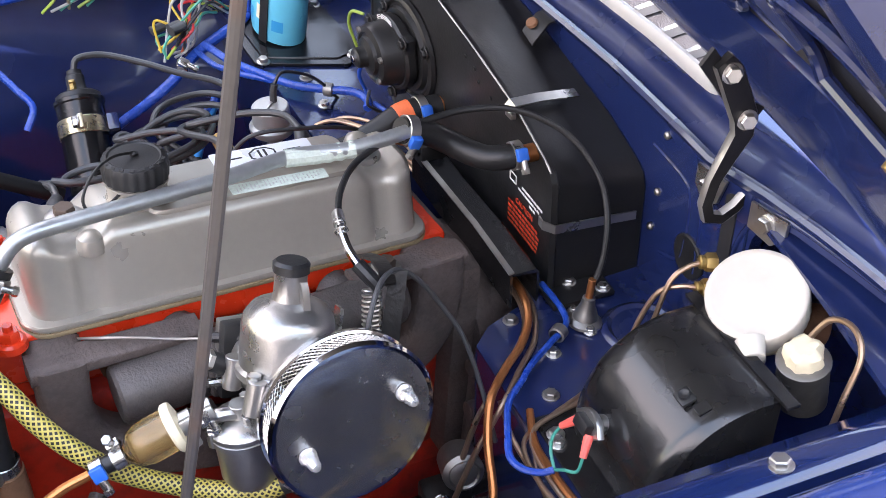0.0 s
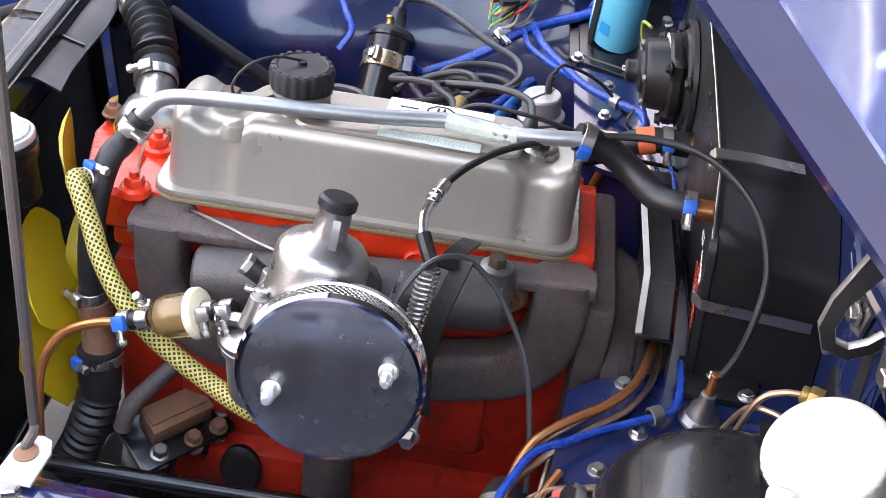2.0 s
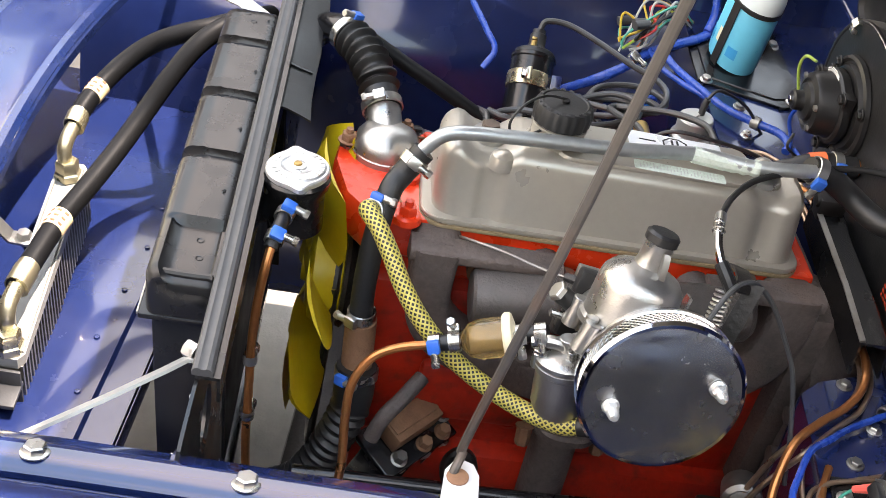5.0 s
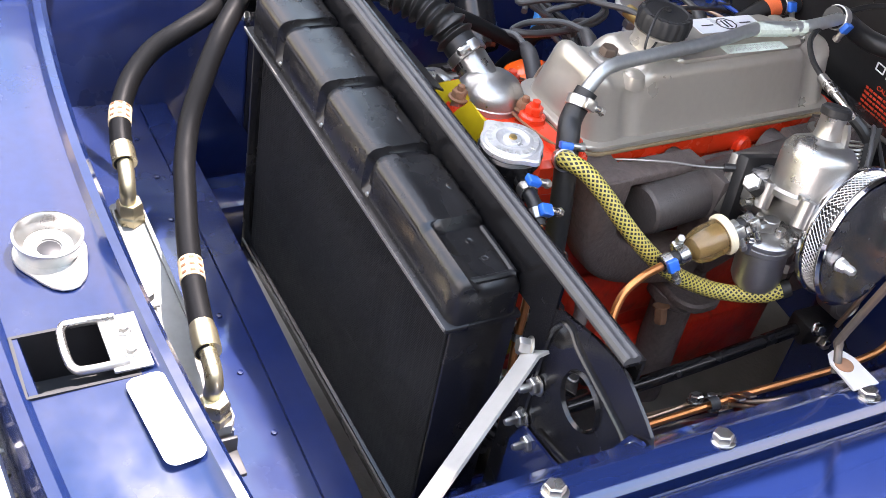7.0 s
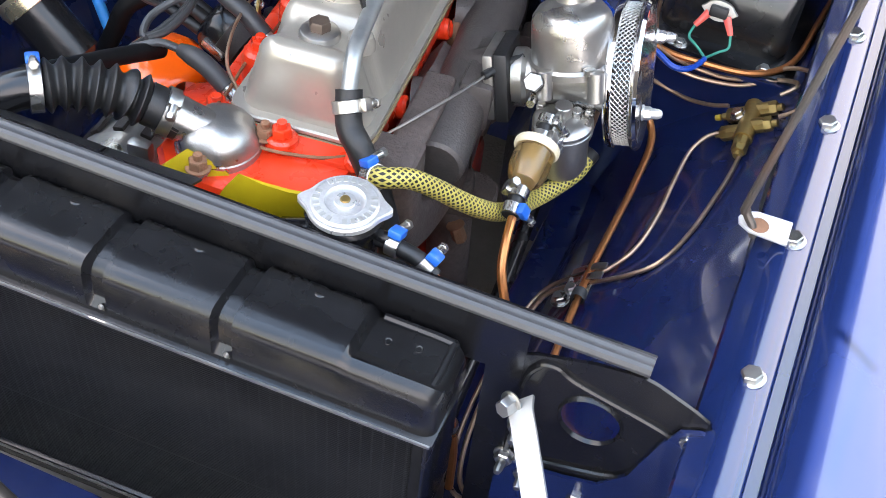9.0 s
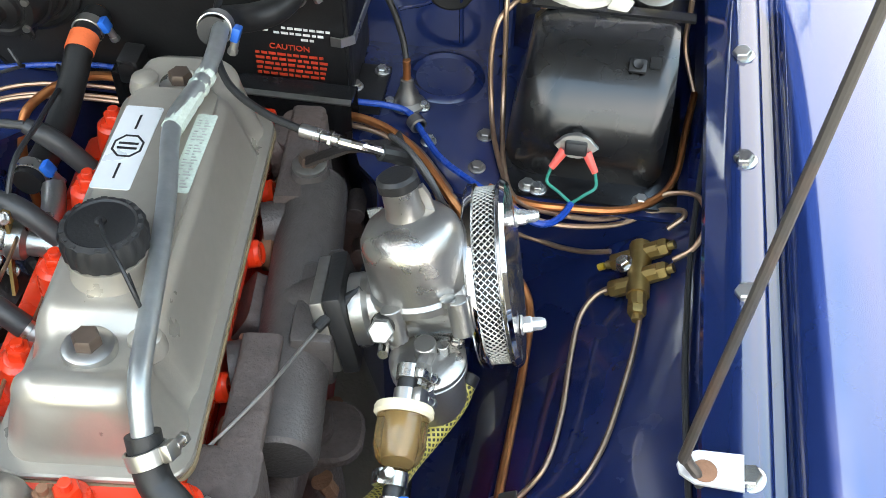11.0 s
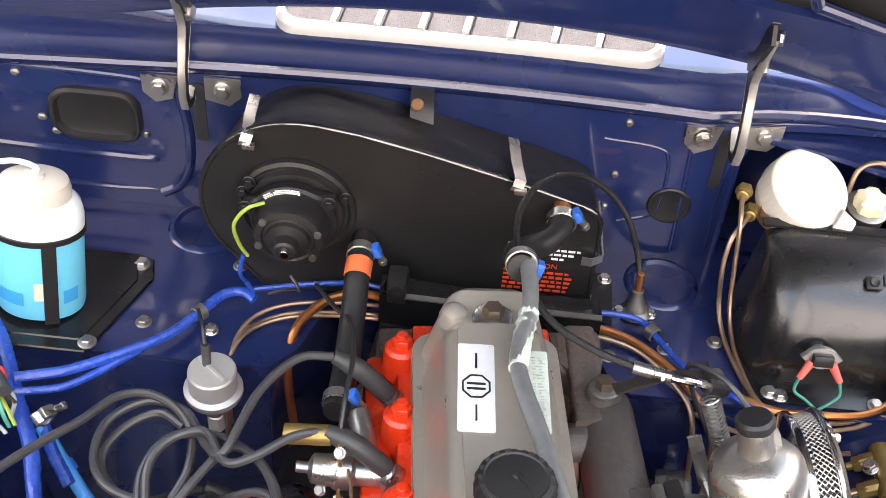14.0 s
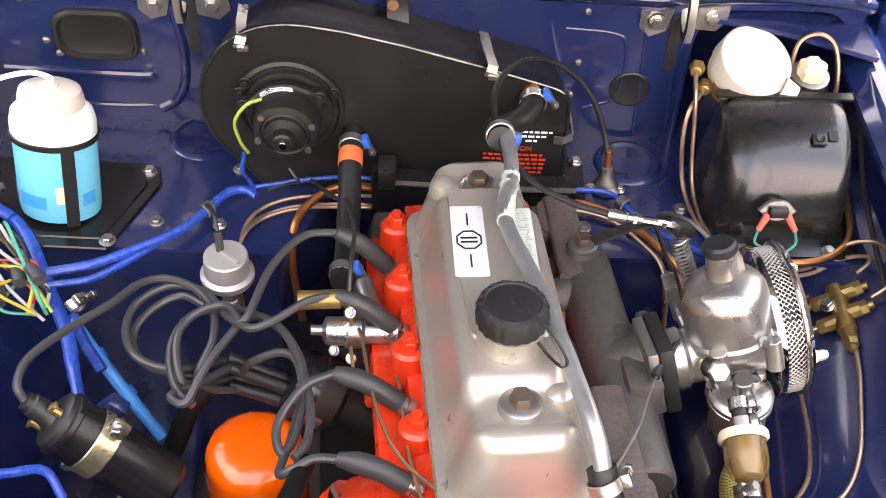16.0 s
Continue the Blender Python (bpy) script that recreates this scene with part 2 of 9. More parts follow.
DIRTY_BLACK = mat("oily_black", (0.014, 0.012, 0.011), 0.5, var=0.4, bump=0.4, bscale=200, dust=0.2, dcol=(0.05, 0.03, 0.02))


# ---- mesh tools ----
def B():
    return bmesh.new()



def axm(p, d, up=(0, 0, 1)):
    """A pose at p whose local z looks along d."""
    z = Vector(d).normalized()
    y = Vector(up)
    if abs(z.dot(y.normalized())) > 0.98:
        y = Vector((0, 1, 0))
    x = y.cross(z).normalized()
    y = z.cross(x)
    return Matrix((( x.x, y.x, z.x, p[0]), (x.y, y.y, z.y, p[1]), (x.z, y.z, z.z, p[2]), (0, 0, 0, 1)))


def lathe(bm, m, prof, seg=24, mod=None):
    """Turns (radius, height) pairs round the local z of m."""
    rings = []
    for k, (r, h) in enumerate(prof):
        if r < 1e-6:
            rings.append([bm.verts.new(m @ Vector((0, 0, h)))])
        else:
            row = []
            for i in range(seg):
                a = 2 * math.pi * i / seg
                q = r * (mod(a, k) if mod else 1)
                row.append(bm.verts.new(m @ Vector((q * math.cos(a), q * math.sin(a), h))))
            rings.append(row)
    for a, b in zip(rings, rings[1:]):
        for i in range(seg):
            j = (i + 1) % seg
            if len(a) == 1 and len(b) == 1:
                continue
            if len(a) == 1:
                bm.faces.new((a[0], b[i], b[j]))
            elif len(b) == 1:
                bm.faces.new((a[i], a[j], b[0]))
            else:
                bm.faces.new((a[i], a[j], b[j], b[i]))
    if len(rings[0]) > 1 and prof[0] != prof[-1]:
        bm.faces.new(rings[0][::-1])
    if len(rings[-1]) > 1 and prof[0] != prof[-1]:
        bm.faces.new(rings[-1])
    return bm


def cyl(bm, p0, p1, r, r1=None, seg=20, bev=0.0):
    p0, p1 = Vector(p0), Vector(p1)
    r1 = r if r1 is None else r1
    h = (p1 - p0).length
    c = bev if bev else min(r, r1, h) * 0.08
    return lathe(bm, axm(p0, p1 - p0), [(r - c, 0), (r, c), (r1, h - c), (r1 - c, h)], seg)


def loft(bm, sections, caps=True, closed=True):
    rows = [[bm.verts.new(p) for p in s] for s in sections]
    n = len(rows[0])
    for a, b in zip(rows, rows[1:]):
        for i in range(n if closed else n - 1):
            j = (i + 1) % n
            bm.faces.new((a[i], a[j], b[j], b[i]))
    if caps and closed:
        bm.faces.new(rows[0][::-1])
        bm.faces.new(rows[-1])
    return bm


def box(bm, c, s, m=None, bev=0.002, seg=2):
    m = m or Matrix()
    made = bmesh.ops.create_cube(bm, size=1.0, matrix=Matrix.Translation(c) @ Matrix.Diagonal((*s, 1)))["verts"]
    if bev:
        es = list({e for v in made for e in v.link_edges})
        res = bmesh.ops.bevel(bm, geom=es, offset=min(bev, min(s) * 0.45), segments=seg, affect="EDGES", profile=0.5)
        made = list({v for f in res["faces"] for v in f.verts} | {v for v in made if v.is_valid})
    if m != Matrix():
        bmesh.ops.transform(bm, matrix=m, verts=made)
    return bm


def rrect(w, h, r, n=5):
    out = []
    for cx, cy, a0 in ((w / 2 - r, h / 2 - r, 0), (-w / 2 + r, h / 2 - r, 90), (-w / 2 + r, -h / 2 + r, 180), (w / 2 - r, -h / 2 + r, 270)):
        for i in range(n + 1):
            a = radians(a0 + 90 * i / n)
            out.append((cx + r * math.cos(a), cy + r * math.sin(a)))
    return out


def prism(bm, outline, m, depth, bev=0.0):
    """A flat outline in the local xy of m, thickened along its local z."""
    c = Vector((sum(p[0] for p in outline) / len(outline), sum(p[1] for p in outline) / len(outline)))
    size = max(max(abs(p[0] - c.x), abs(p[1] - c.y)) for p in outline)
    k = 1 - bev / size if bev else 1

    def ring(z, f):
        return [m @ Vector((c.x + (p[0] - c.x) * f, c.y + (p[1] - c.y) * f, z)) for p in outline]

    sec = [ring(0, k), ring(bev, 1), ring(depth - bev, 1), ring(depth, k)] if bev else [ring(0, 1), ring(depth, 1)]
    return loft(bm, sec)


def spline(pts, n=8):
    """A smooth line through the points."""
    p = [Vector(q) for q in pts]
    if len(p) < 3:
        return [p[0].lerp(p[-1], i / n) for i in range(n + 1)]
    out = []
    e = [p[0] * 2 - p[1]] + p + [p[-1] * 2 - p[-2]]
    for i in range(1, len(e) - 2):
        a, b, c, d = e[i - 1:i + 3]
        for k in range(n):
            t = k / n
            out.append(0.5 * ((2 * b) + (c - a) * t + (2 * a - 5 * b + 4 * c - d) * t * t + (3 * b - a - 3 * c + d) * t ** 3))
    return out + [p[-1]]


def tube(bm, pts, r, seg=10, n=8, rf=None, flat=1.0, straight=False, square=1.0):
    """A round bar or hose along the points; rf(metres along, share along) scales its radius."""
    line = [Vector(q) for q in pts] if straight else spline(pts, n)
    uvl = bm.loops.layers.uv.verify()
    up = None
    dist, rows, ls = 0.0, [], []
    total = sum((b - a).length for a, b in zip(line, line[1:])) or 1.0
    for i, p in enumerate(line):
        d = (line[min(i + 1, len(line) - 1)] - line[max(i - 1, 0)]).normalized()
        if up is None:
            up = d.orthogonal().normalized()
        else:
            up = (up - d * up.dot(d)).normalized()
        side = d.cross(up)
        if i:
            dist += (p - line[i - 1]).length
        q = r * (rf(dist, dist / total) if rf else 1)
        rim = [(math.cos(2 * math.pi * (k + 0.5) / seg), math.sin(2 * math.pi * (k + 0.5) / seg)) for k in range(seg)]
        if square < 1.0:
            rim = [(math.copysign(abs(c) ** square, c), math.copysign(abs(w) ** square, w)) for c, w in rim]
        rows.append([bm.verts.new(p + (up * c + side * flat * w) * q) for c, w in rim])
        ls.append(dist)
    for i in range(len(rows) - 1):
        for k in range(seg):
            j = (k + 1) % seg
            f = bm.faces.new((rows[i][k], rows[i][j], rows[i + 1][j], rows[i + 1][k]))
            for lp, uv in zip(f.loops, ((k / seg, ls[i]), ((k + 1) / seg, ls[i]), ((k + 1) / seg, ls[i + 1]), (k / seg, ls[i + 1]))):
                lp[uvl].uv = uv
    bm.faces.new(rows[0][::-1])
    bm.faces.new(rows[-1])
    return bm


def hexhead(bm, m, r, h, washer=0.0):
    """A bolt head on the local z of m, on a washer."""
    z = 0.0
    if washer:
        lathe(bm, m, [(washer, 0), (washer, 0.0012), (washer * 0.9, 0.0018)], 20)
        z = 0.0018
    o = [(r * math.cos(radians(60 * i)), r * math.sin(radians(60 * i))) for i in range(6)]
    sec = [[m @ Vector((x * f, y * f, zz)) for x, y in o] for f, zz in ((1, z), (1, z + h * 0.8), (0.86, z + h))]
    return loft(bm, sec)


def slab(bm, path, width_dir, width, thick):
    """A bent strip of sheet along path, as wide as given across."""
    w = Vector(width_dir).normalized() * width / 2
    line = [Vector(p) for p in path]
    sec = []
    for i, p in enumerate(line):
        d = (line[min(i + 1, len(line) - 1)] - line[max(i - 1, 0)]).normalized()
        nrm = d.cross(w).normalized() * thick / 2
        sec.append([p + w + nrm, p - w + nrm, p - w - nrm, p + w - nrm])
    return loft(bm, sec)


BASE = {}
# the car leans on its springs, its passenger side up and forward: bodywork is drawn square, then leaned
STANCE = {"now": ""}


def lean(p):
    p = Vector(p)
    if STANCE["now"] == "wall":
        # the bulkhead sweeps back towards the wing on the pedal side
        p.y += 0.30 * max(0.0, p.x - 0.25)
        p.z -= 0.30 * max(0.0, p.x - 0.30) ** 1.5
    if STANCE["now"] in ("rear", "wall"):
        if p.x < -0.35:
            p.x -= 0.035 * min(1.0, (-0.35 - p.x) / 0.12)
        return p + (Vector((0.05, -0.95, 1.57)) - p) * 0.17 * max(0.0, 0.07 - p.x)
    if STANCE["now"] == "front":
        u = max(0.0, 0.31 - p.x)
        return p + Vector((0.10, -0.07, 0.085)) * u
    if STANCE["now"] in ("nose", "cooler"):
        rise = (0.037 if STANCE["now"] == "nose" else 0.026) - 0.12 * p.x - 0.08 * p.x * p.x
        return p + (Vector((0.75, -1.25, 1.49)) - p) * rise / (1.49 - p.z)
    if STANCE["now"] == "cross":
        return p + Vector((0.08, -0.075, 0.082)) * max(0.0, 0.44 - p.x)
    return p


def finish(name, bm, material, base):
    if STANCE["now"]:
        xs = [v.co.x for v in bm.verts]
        for cut in ((0.40, 0.25, 0.07, -0.08, -0.2, -0.35, -0.47) if STANCE["now"] in ("rear", "wall") else ()):
            if min(xs) + 0.02 < cut < max(xs) - 0.02:
                bmesh.ops.bisect_plane(bm, geom=bm.verts[:] + bm.edges[:] + bm.faces[:], plane_co=(cut, 0, 0), plane_no=(1, 0, 0))
        for v in bm.verts:
            v.co = lean(v.co)
    bmesh.ops.recalc_face_normals(bm, faces=bm.faces)
    me = bpy.data.meshes.new(name)
    bm.to_mesh(me)
    bm.free()
    me.transform(Matrix.Translation(-base))
    me.materials.append(material)
    me.shade_smooth()
    me.set_sharp_from_angle(angle=radians(34))
    return me


def thing(name, base, label, category, group="", kind=""):
    ob = new(name)
    ob.empty_display_size = 0.02
    ob.location = lean(base)
    BASE[ob] = lean(base)
    return tagged(ob, label, category, group, kind)


def part(name, bm, material, parent, label=""):
    base = BASE[parent]
    ob = new(name, finish(name, bm, material, base))
    ob.parent = parent
    BASE[ob] = base
    return tagged(ob, label)


def solo(name, bm, material, label, category, group="", kind="", base=None):
    vs = [v.co for v in bm.verts]
    base = base or Vector((sum(v.x for v in vs) / len(vs), sum(v.y for v in vs) / len(vs), min(v.z for v in vs)))
    base = lean(base)
    ob = new(name, finish(name, bm, material, base))
    ob.location = base
    BASE[ob] = base
    return tagged(ob, label, category, group, kind)


def sub(name, bm, material, parent, label=""):
    """A piece one level below a part or a single-mesh thing."""
    return part(name, bm, material, parent, label)


# engine's own frame: u across, v to the rear, w up from the rocker cover's flange
ENG = pose(0.05, -0.237, 0.776, -4.3, 0, 6.1)
EROT = ENG.to_3x3()


def EP(u, v, w):
    return ENG @ Vector((u, v, w))


def clamp_ring(parent_or_none, p, d, r, screw_dir=(0, 0, 1), blue=False, name="hose_clamp", label=""):
    """A worm-drive clamp round a hose: band, screw housing and screw."""
    label = label or ("stainless worm-drive hose clamp with a blue screw housing" if blue else "stainless worm-drive hose clamp")
    m = axm(p, d, screw_dir)
    t = thing(name, p, label, "hose clamp", "hose clamps")
    b = B()
    lathe(b, m, [(r, -0.0055), (r + 0.001, -0.005), (r + 0.001, 0.005), (r, 0.0055), (r - 0.001, 0.005), (r - 0.001, -0.005), (r, -0.0055)], 28)
    part("band", b, STEEL, t)
    c = m @ Vector((0, r + 0.004, 0))
    x = (m.to_3x3() @ Vector((1, 0, 0))).normalized()
    b = B()
    box(b, (0, 0, 0), (0.013, 0.007, 0.0115), m @ Matrix.Translation((0, r + 0.0035, 0)), 0.0015)
    part("screw_housing", b, BLUEPL if blue else STEEL, t)
    b = B()
    cyl(b, c + x * 0.005, c + x * 0.015, 0.0036, seg=12)
    hexhead(b, axm(c + x * 0.014, x), 0.0045, 0.005)
    part("screw", b, STEEL, t)
    return t


def bolt(p, d, r=0.0085, h=0.007, washer=0.0, material=None, label="zinc-plated hexagon bolt head", name="bolt", group="", parent=None):
    b = B()
    hexhead(b, axm(p, d), r, h, washer)
    if parent is not None:
        return part(name, b, material or STEEL, parent)
    return solo(name, b, material or STEEL, label, "bolt", group)


def hose(name, pts, r, material, label, category="hose", seg=12, n=8, rf=None, group=""):
    b = B()
    tube(b, pts, r, seg, n, rf)
    return solo(name, b, material, label, category, group)


# ---- setting: ground and body shell ----
b = B()
gp = [b.verts.new(p) for p in ((-80, -80, 0), (80, -80, 0), (80, 80, 0), (-80, 80, 0))]
b.faces.new(gp)
solo("ground", b, CONC, "pale worn concrete drive under the car", "ground", kind="structure", base=(0, 0, 0))
# plain unseen walls, well clear of the car, added to darken low sky reflections
for c, q, nm in (((0, 6.5, 1.6), (13, 0.25, 3.2), "blocker_rear"), ((-6, 0, 2.4), (0.25, 13, 4.8), "blocker_left"), ((8, 0, 2.4), (0.25, 15, 4.8), "blocker_right"), ((0, -9, 0.9), (15, 0.25, 1.8), "blocker_front")):
    b = B()
    box(b, c, q, None, 0.02)
    solo(nm, b, WALL, "plain dark wall, unseen, added to block the low sky", "wall", kind="structure")
STANCE["now"] = "rear"

for s, side in ((1, "carburettor"), (-1, "distributor")):
    # inner wing: upright wall under the lip, then a flank that falls to the chassis leg
    prof = [(0.512, 0.786), (0.512, 0.72), (0.505, 0.70), (0.47, 0.682), (0.42, 0.645), (0.375, 0.605), (0.345, 0.575), (0.315, 0.53), (0.29, 0.45), (0.28, 0.25)]
    if s < 0:
        prof = [(0.512, 0.786), (0.512, 0.75), (0.511, 0.72), (0.505, 0.69), (0.488, 0.66), (0.468, 0.63), (0.452, 0.60), (0.44, 0.57), (0.425, 0.53), (0.41, 0.45), (0.40, 0.36), (0.39, 0.25)]
    b = B()
    sec = []
    for k in range(25):
        y = -1.12 + k * (1.28 / 24)
        bow = 0.004 * math.sin(k * 0.9)
        # the wheel arch swells into the bay
        swell = 0.085 * math.exp(-((y + 0.66) / 0.17) ** 2)
        line = [(x + bow * (z < 0.7) - (swell * math.exp(-((z - 0.64) / 0.10) ** 2) if s < 0 else 0.0), z) for x, z in prof]
        row = [Vector((s * x, y, z)) for x, z in line]
        row += [Vector((s * (x + 0.004), y, z - 0.004)) for x, z in line[::-1]]
        sec.append(row)
    loft(b, sec)
    solo("inner_wing", b, BLUE, f"dark blue painted inner wing panel on the {side} side", "inner wing", kind="structure")
    # bolted lip with the gap and the wing's crown
    wp = [(0.486, 0.768), (0.4815, 0.782), (0.4835, 0.7865), (0.4965, 0.7945), (0.5015, 0.7988), (0.506, 0.8000), (0.518, 0.7998), (0.526, 0.7985), (0.530, 0.7955), (0.532, 0.784), (0.541, 0.784), (0.543, 0.800), (0.5455, 0.8065), (0.551, 0.8105),
          (0.57, 0.815), (0.60, 0.8175), (0.64, 0.812), (0.68, 0.79), (0.72, 0.74), (0.745, 0.66), (0.752, 0.5), (0.75, 0.20), (0.735, 0.20), (0.73, 0.6), (0.68, 0.75), (0.60, 0.80), (0.545, 0.78), (0.515, 0.772)]
    b = B()
    sec = []
    for k in range(24):
        y = -1.2 + k * 0.1
        drop = 0.05 * max(0, -0.75 - y) ** 1.5
        sec.append([Vector((s * x, y, z - drop)) for x, z in wp])
    loft(b, sec)
    wing = solo("front_wing", b, BLUE_OUT, "glossy dark blue front wing with a bolted inner lip", "wing", kind="structure")
    for y in (0.067, -0.063, -0.20, -0.345, -0.503, -0.656, -0.81):
        bb = B()
        hexhead(bb, axm((s * 0.5125, y, 0.7985), (-0.2 * s, 0, 1)), 0.0085, 0.006, 0.011)
        part("bolt", bb, STEEL, wing)
    b = B()
    tube(b, [(s * 0.545, -1.1, 0.7995), (s * 0.545, -0.5, 0.7995), (s * 0.545, 0.06, 0.7995)], 0.0022, 6)
    part("edge_piping", b, BLUE_OUT, wing)


def crown(x):
    return -0.09 * x * x


STANCE["now"] = "wall"
# bulkhead panel with the master cylinder recess cut through it
out = [(-0.512, 0.40), (0.512, 0.40), (0.512, 0.688), (0.298, 0.688), (0.298, 0.80)]
out += [(0.34 + 0.042 * math.cos(radians(a)), 0.818 + 0.042 * math.sin(radians(a))) for a in range(180, 89, -15)]
out += [(0.455 + 0.042 * math.cos(radians(a)), 0.814 + 0.042 * math.sin(radians(a))) for a in range(90, -1, -15)]
out += [(0.498, 0.72), (0.512, 0.70)]
out += [(x, 0.884 + crown(x)) for x in (0.512, 0.4, 0.3, 0.2, 0.1, 0, -0.1, -0.2, -0.3, -0.4, -0.512)]
b = B()
prism(b, out, Matrix(((1, 0, 0, 0), (0, 0, -1, 0.047), (0, 1, 0, 0), (0, 0, 0, 1))), 0.012)
bulk = solo("bulkhead", b, BLUE, "dark blue painted steel bulkhead with pressed swages", "bulkhead", kind="structure")


def bead(pts, r=0.005, n=6):
    q = B()
    tube(q, [(x, y + 0.45 * r, z) for x, y, z in pts], r, 10, n)
    return part("swage", q, BLUE, bulk)


yb = 0.035
bead([(-0.47, yb, 0.759), (-0.40, yb - 0.002, 0.758), (-0.34, yb - 0.001, 0.757), (-0.322, yb + 0.004, 0.756)], 0.006)
bead([(-0.46, yb, 0.713), (-0.38, yb - 0.001, 0.711), (-0.33, yb + 0.002, 0.712)], 0.004)
bead([(-0.295, yb, 0.85), (-0.288, yb, 0.80), (-0.292, yb, 0.75), (-0.305, yb, 0.722), (-0.325, yb, 0.708)], 0.007)
bead([(-0.49, yb, 0.85), (-0.47, yb, 0.862), (-0.34, yb, 0.86), (-0.305, yb, 0.845)], 0.004)
bead([(0.15, yb, 0.845), (0.205, yb, 0.84), (0.22, yb, 0.825), (0.222, yb, 0.78), (0.215, yb, 0.75), (0.18, yb, 0.735)], 0.0025)
bead([(0.285, yb, 0.70), (0.283, yb, 0.80), (0.30, yb, 0.85), (0.33, yb, 0.868), (0.47, yb, 0.864)], 0.003)
bead([(0.245, yb, 0.70), (0.243, yb, 0.78), (0.24, yb, 0.85)], 0.003)
for x, z in ((0.172, 0.868), (0.168, 0.80), (0.163, 0.755), (-0.335, 0.79), (-0.425, 0.80), (-0.415, 0.783), (-0.44, 0.855)):
    q = B()
    lathe(q, axm((x, yb, z), (0, -1, 0)), [(0.0042, 0), (0.0042, 0.002), (0.0025, 0.004), (0, 0.0042)], 12)
    part("screw", q, DULL, bulk)
for s in (1, -1):
    q = B()
    prism(q, rrect(0.013, 0.075, 0.006), axm((s * 0.274, yb, 0.826), (0, -1, 0)), 0.0015)
    part("slot", q, WBLACK, bulk, "dark open slot below the hinge")
# round blanking grommet and the big oval one
q = B()
lathe(q, axm((0.232, yb, 0.765), (0, -1, 0)), [(0.0240, 0), (0.0238, 0.0016), (0.022, 0.0026), (0.019, 0.0022), (0.017, 0.0012), (0, 0.0012)], 28)
part("grommet", q, RUBBER, bulk, "black rubber blanking grommet")
q = B()
m = axm((-0.377, yb, 0.812), (0, -1, 0), (0, 0, 1))
sec = []
for w, h, z in ((0.080, 0.066, 0), (0.080, 0.066, 0.006), (0.075, 0.061, 0.0095), (0.070, 0.056, 0.0095), (0.065, 0.051, 0.003), (0.056, 0.042, 0.0015)):
    sec.append([m @ Vector((x, y, z)) for x, y in rrect(w, h, h * 0.34)])
loft(q, sec)
part("blanking_plug", q, RUBBER, bulk, "oblong black rubber blanking plug with a raised rim")

STANCE["now"] = "rear"
# recess behind the master cylinder
b = B()
box(b, (0.40, 0.175, 0.73), (0.26, 0.006, 0.20), None, 0)
box(b, (0.292, 0.111, 0.78), (0.006, 0.127, 0.19), None, 0)
slab(b, [(0.29, 0.111, 0.858), (0.40, 0.111, 0.838), (0.515, 0.111, 0.806)], (0, 1, 0), 0.127, 0.006)
solo("recess", b, BLUE, "dark blue painted recess for the master cylinder", "recess", kind="structure")

# shelf over the footwells, open in the middle for the gearbox
b = B()
out = [(-0.515, -0.188), (-0.165, -0.188), (-0.14, -0.16), (-0.12, -0.10), (-0.11, -0.088), (0.14, -0.088), (0.155, -0.10), (0.175, -0.15), (0.197, -0.172), (0.515, -0.172), (0.515, 0.172), (-0.515, 0.172)]
prism(b, out, Matrix.Translation((0, 0, 0.684)), 0.006, 0.0015)
shelf = solo("bulkhead_shelf", b, BLUE, "dark blue painted shelf across the footwells", "shelf", kind="structure")
for c, w in (((0.36, -0.169, 0.50), 0.33), ((-0.345, -0.185, 0.50), 0.36), ((0, 0.0, 0.50), 0.26)):
    b = B()
    box(b, c, (w, 0.004, 0.368), None, 0)
    solo("footwell_front", b, BLUE, "dark blue painted footwell panel below the shelf", "footwell panel", kind="structure")
for pts in (((-0.165, -0.186), (-0.12, -0.09), (-0.11, 0.0)), ((0.197, -0.171), (0.15, -0.09), (0.14, 0.0))):
    b = B()
    slab(b, [(x, y, 0.50) for x, y in pts], (0, 0, 1), 0.368, 0.004)
    solo("tunnel_side", b, BLUE, "dark blue painted tunnel side panel", "tunnel panel", kind="structure")
# domed pressings on the shelf
for x, y, r in ((-0.27, -0.005, 0.036), (0.235, -0.02, 0.034)):
    q = B()
    lathe(q, axm((x, y + 0.01, 0.689), (0, 0, 1)), [(r + 0.008, 0), (r + 0.004, 0.004), (r, 0.005), (r - 0.004, 0.002), (0, 0.0015)], 28)
    part("pressing", q, BLUE, shelf)
for x, y in ((0.175, -0.125), (0.285, -0.135), (0.287, -0.09), (-0.30, -0.145), (-0.22, -0.05)):
    q = B()
    hexhead(q, axm((x, y, 0.690), (0, 0, 1)), 0.006, 0.004, 0.0085)
    part("bolt", q, DULL, shelf)

STANCE["now"] = "wall"
# gutter and scuttle
gp = [(0.047, 0.870), (0.036, 0.880), (0.026, 0.890), (0.0245, 0.895), (0.027, 0.899), (0.032, 0.899), (0.035, 0.896), (0.043, 0.899), (0.050, 0.907), (0.060, 0.914), (0.075, 0.918)]
b = B()
sec = []
for k in range(21):
    x = -0.52 + k * 0.052
    sec.append([Vector((x, y, z + crown(x))) for y, z in gp] + [Vector((x, y + 0.004, z - 0.004 + crown(x))) for y, z in gp[::-1]])
loft(b, sec)
solo("gutter", b, BLUE, "dark blue drip channel across the bulkhead top", "gutter", kind="structure")
sp = [(0.072, 0.9175), (0.12, 0.929), (0.20, 0.946), (0.32, 0.967), (0.46, 0.984)]
b = B()
sec = []
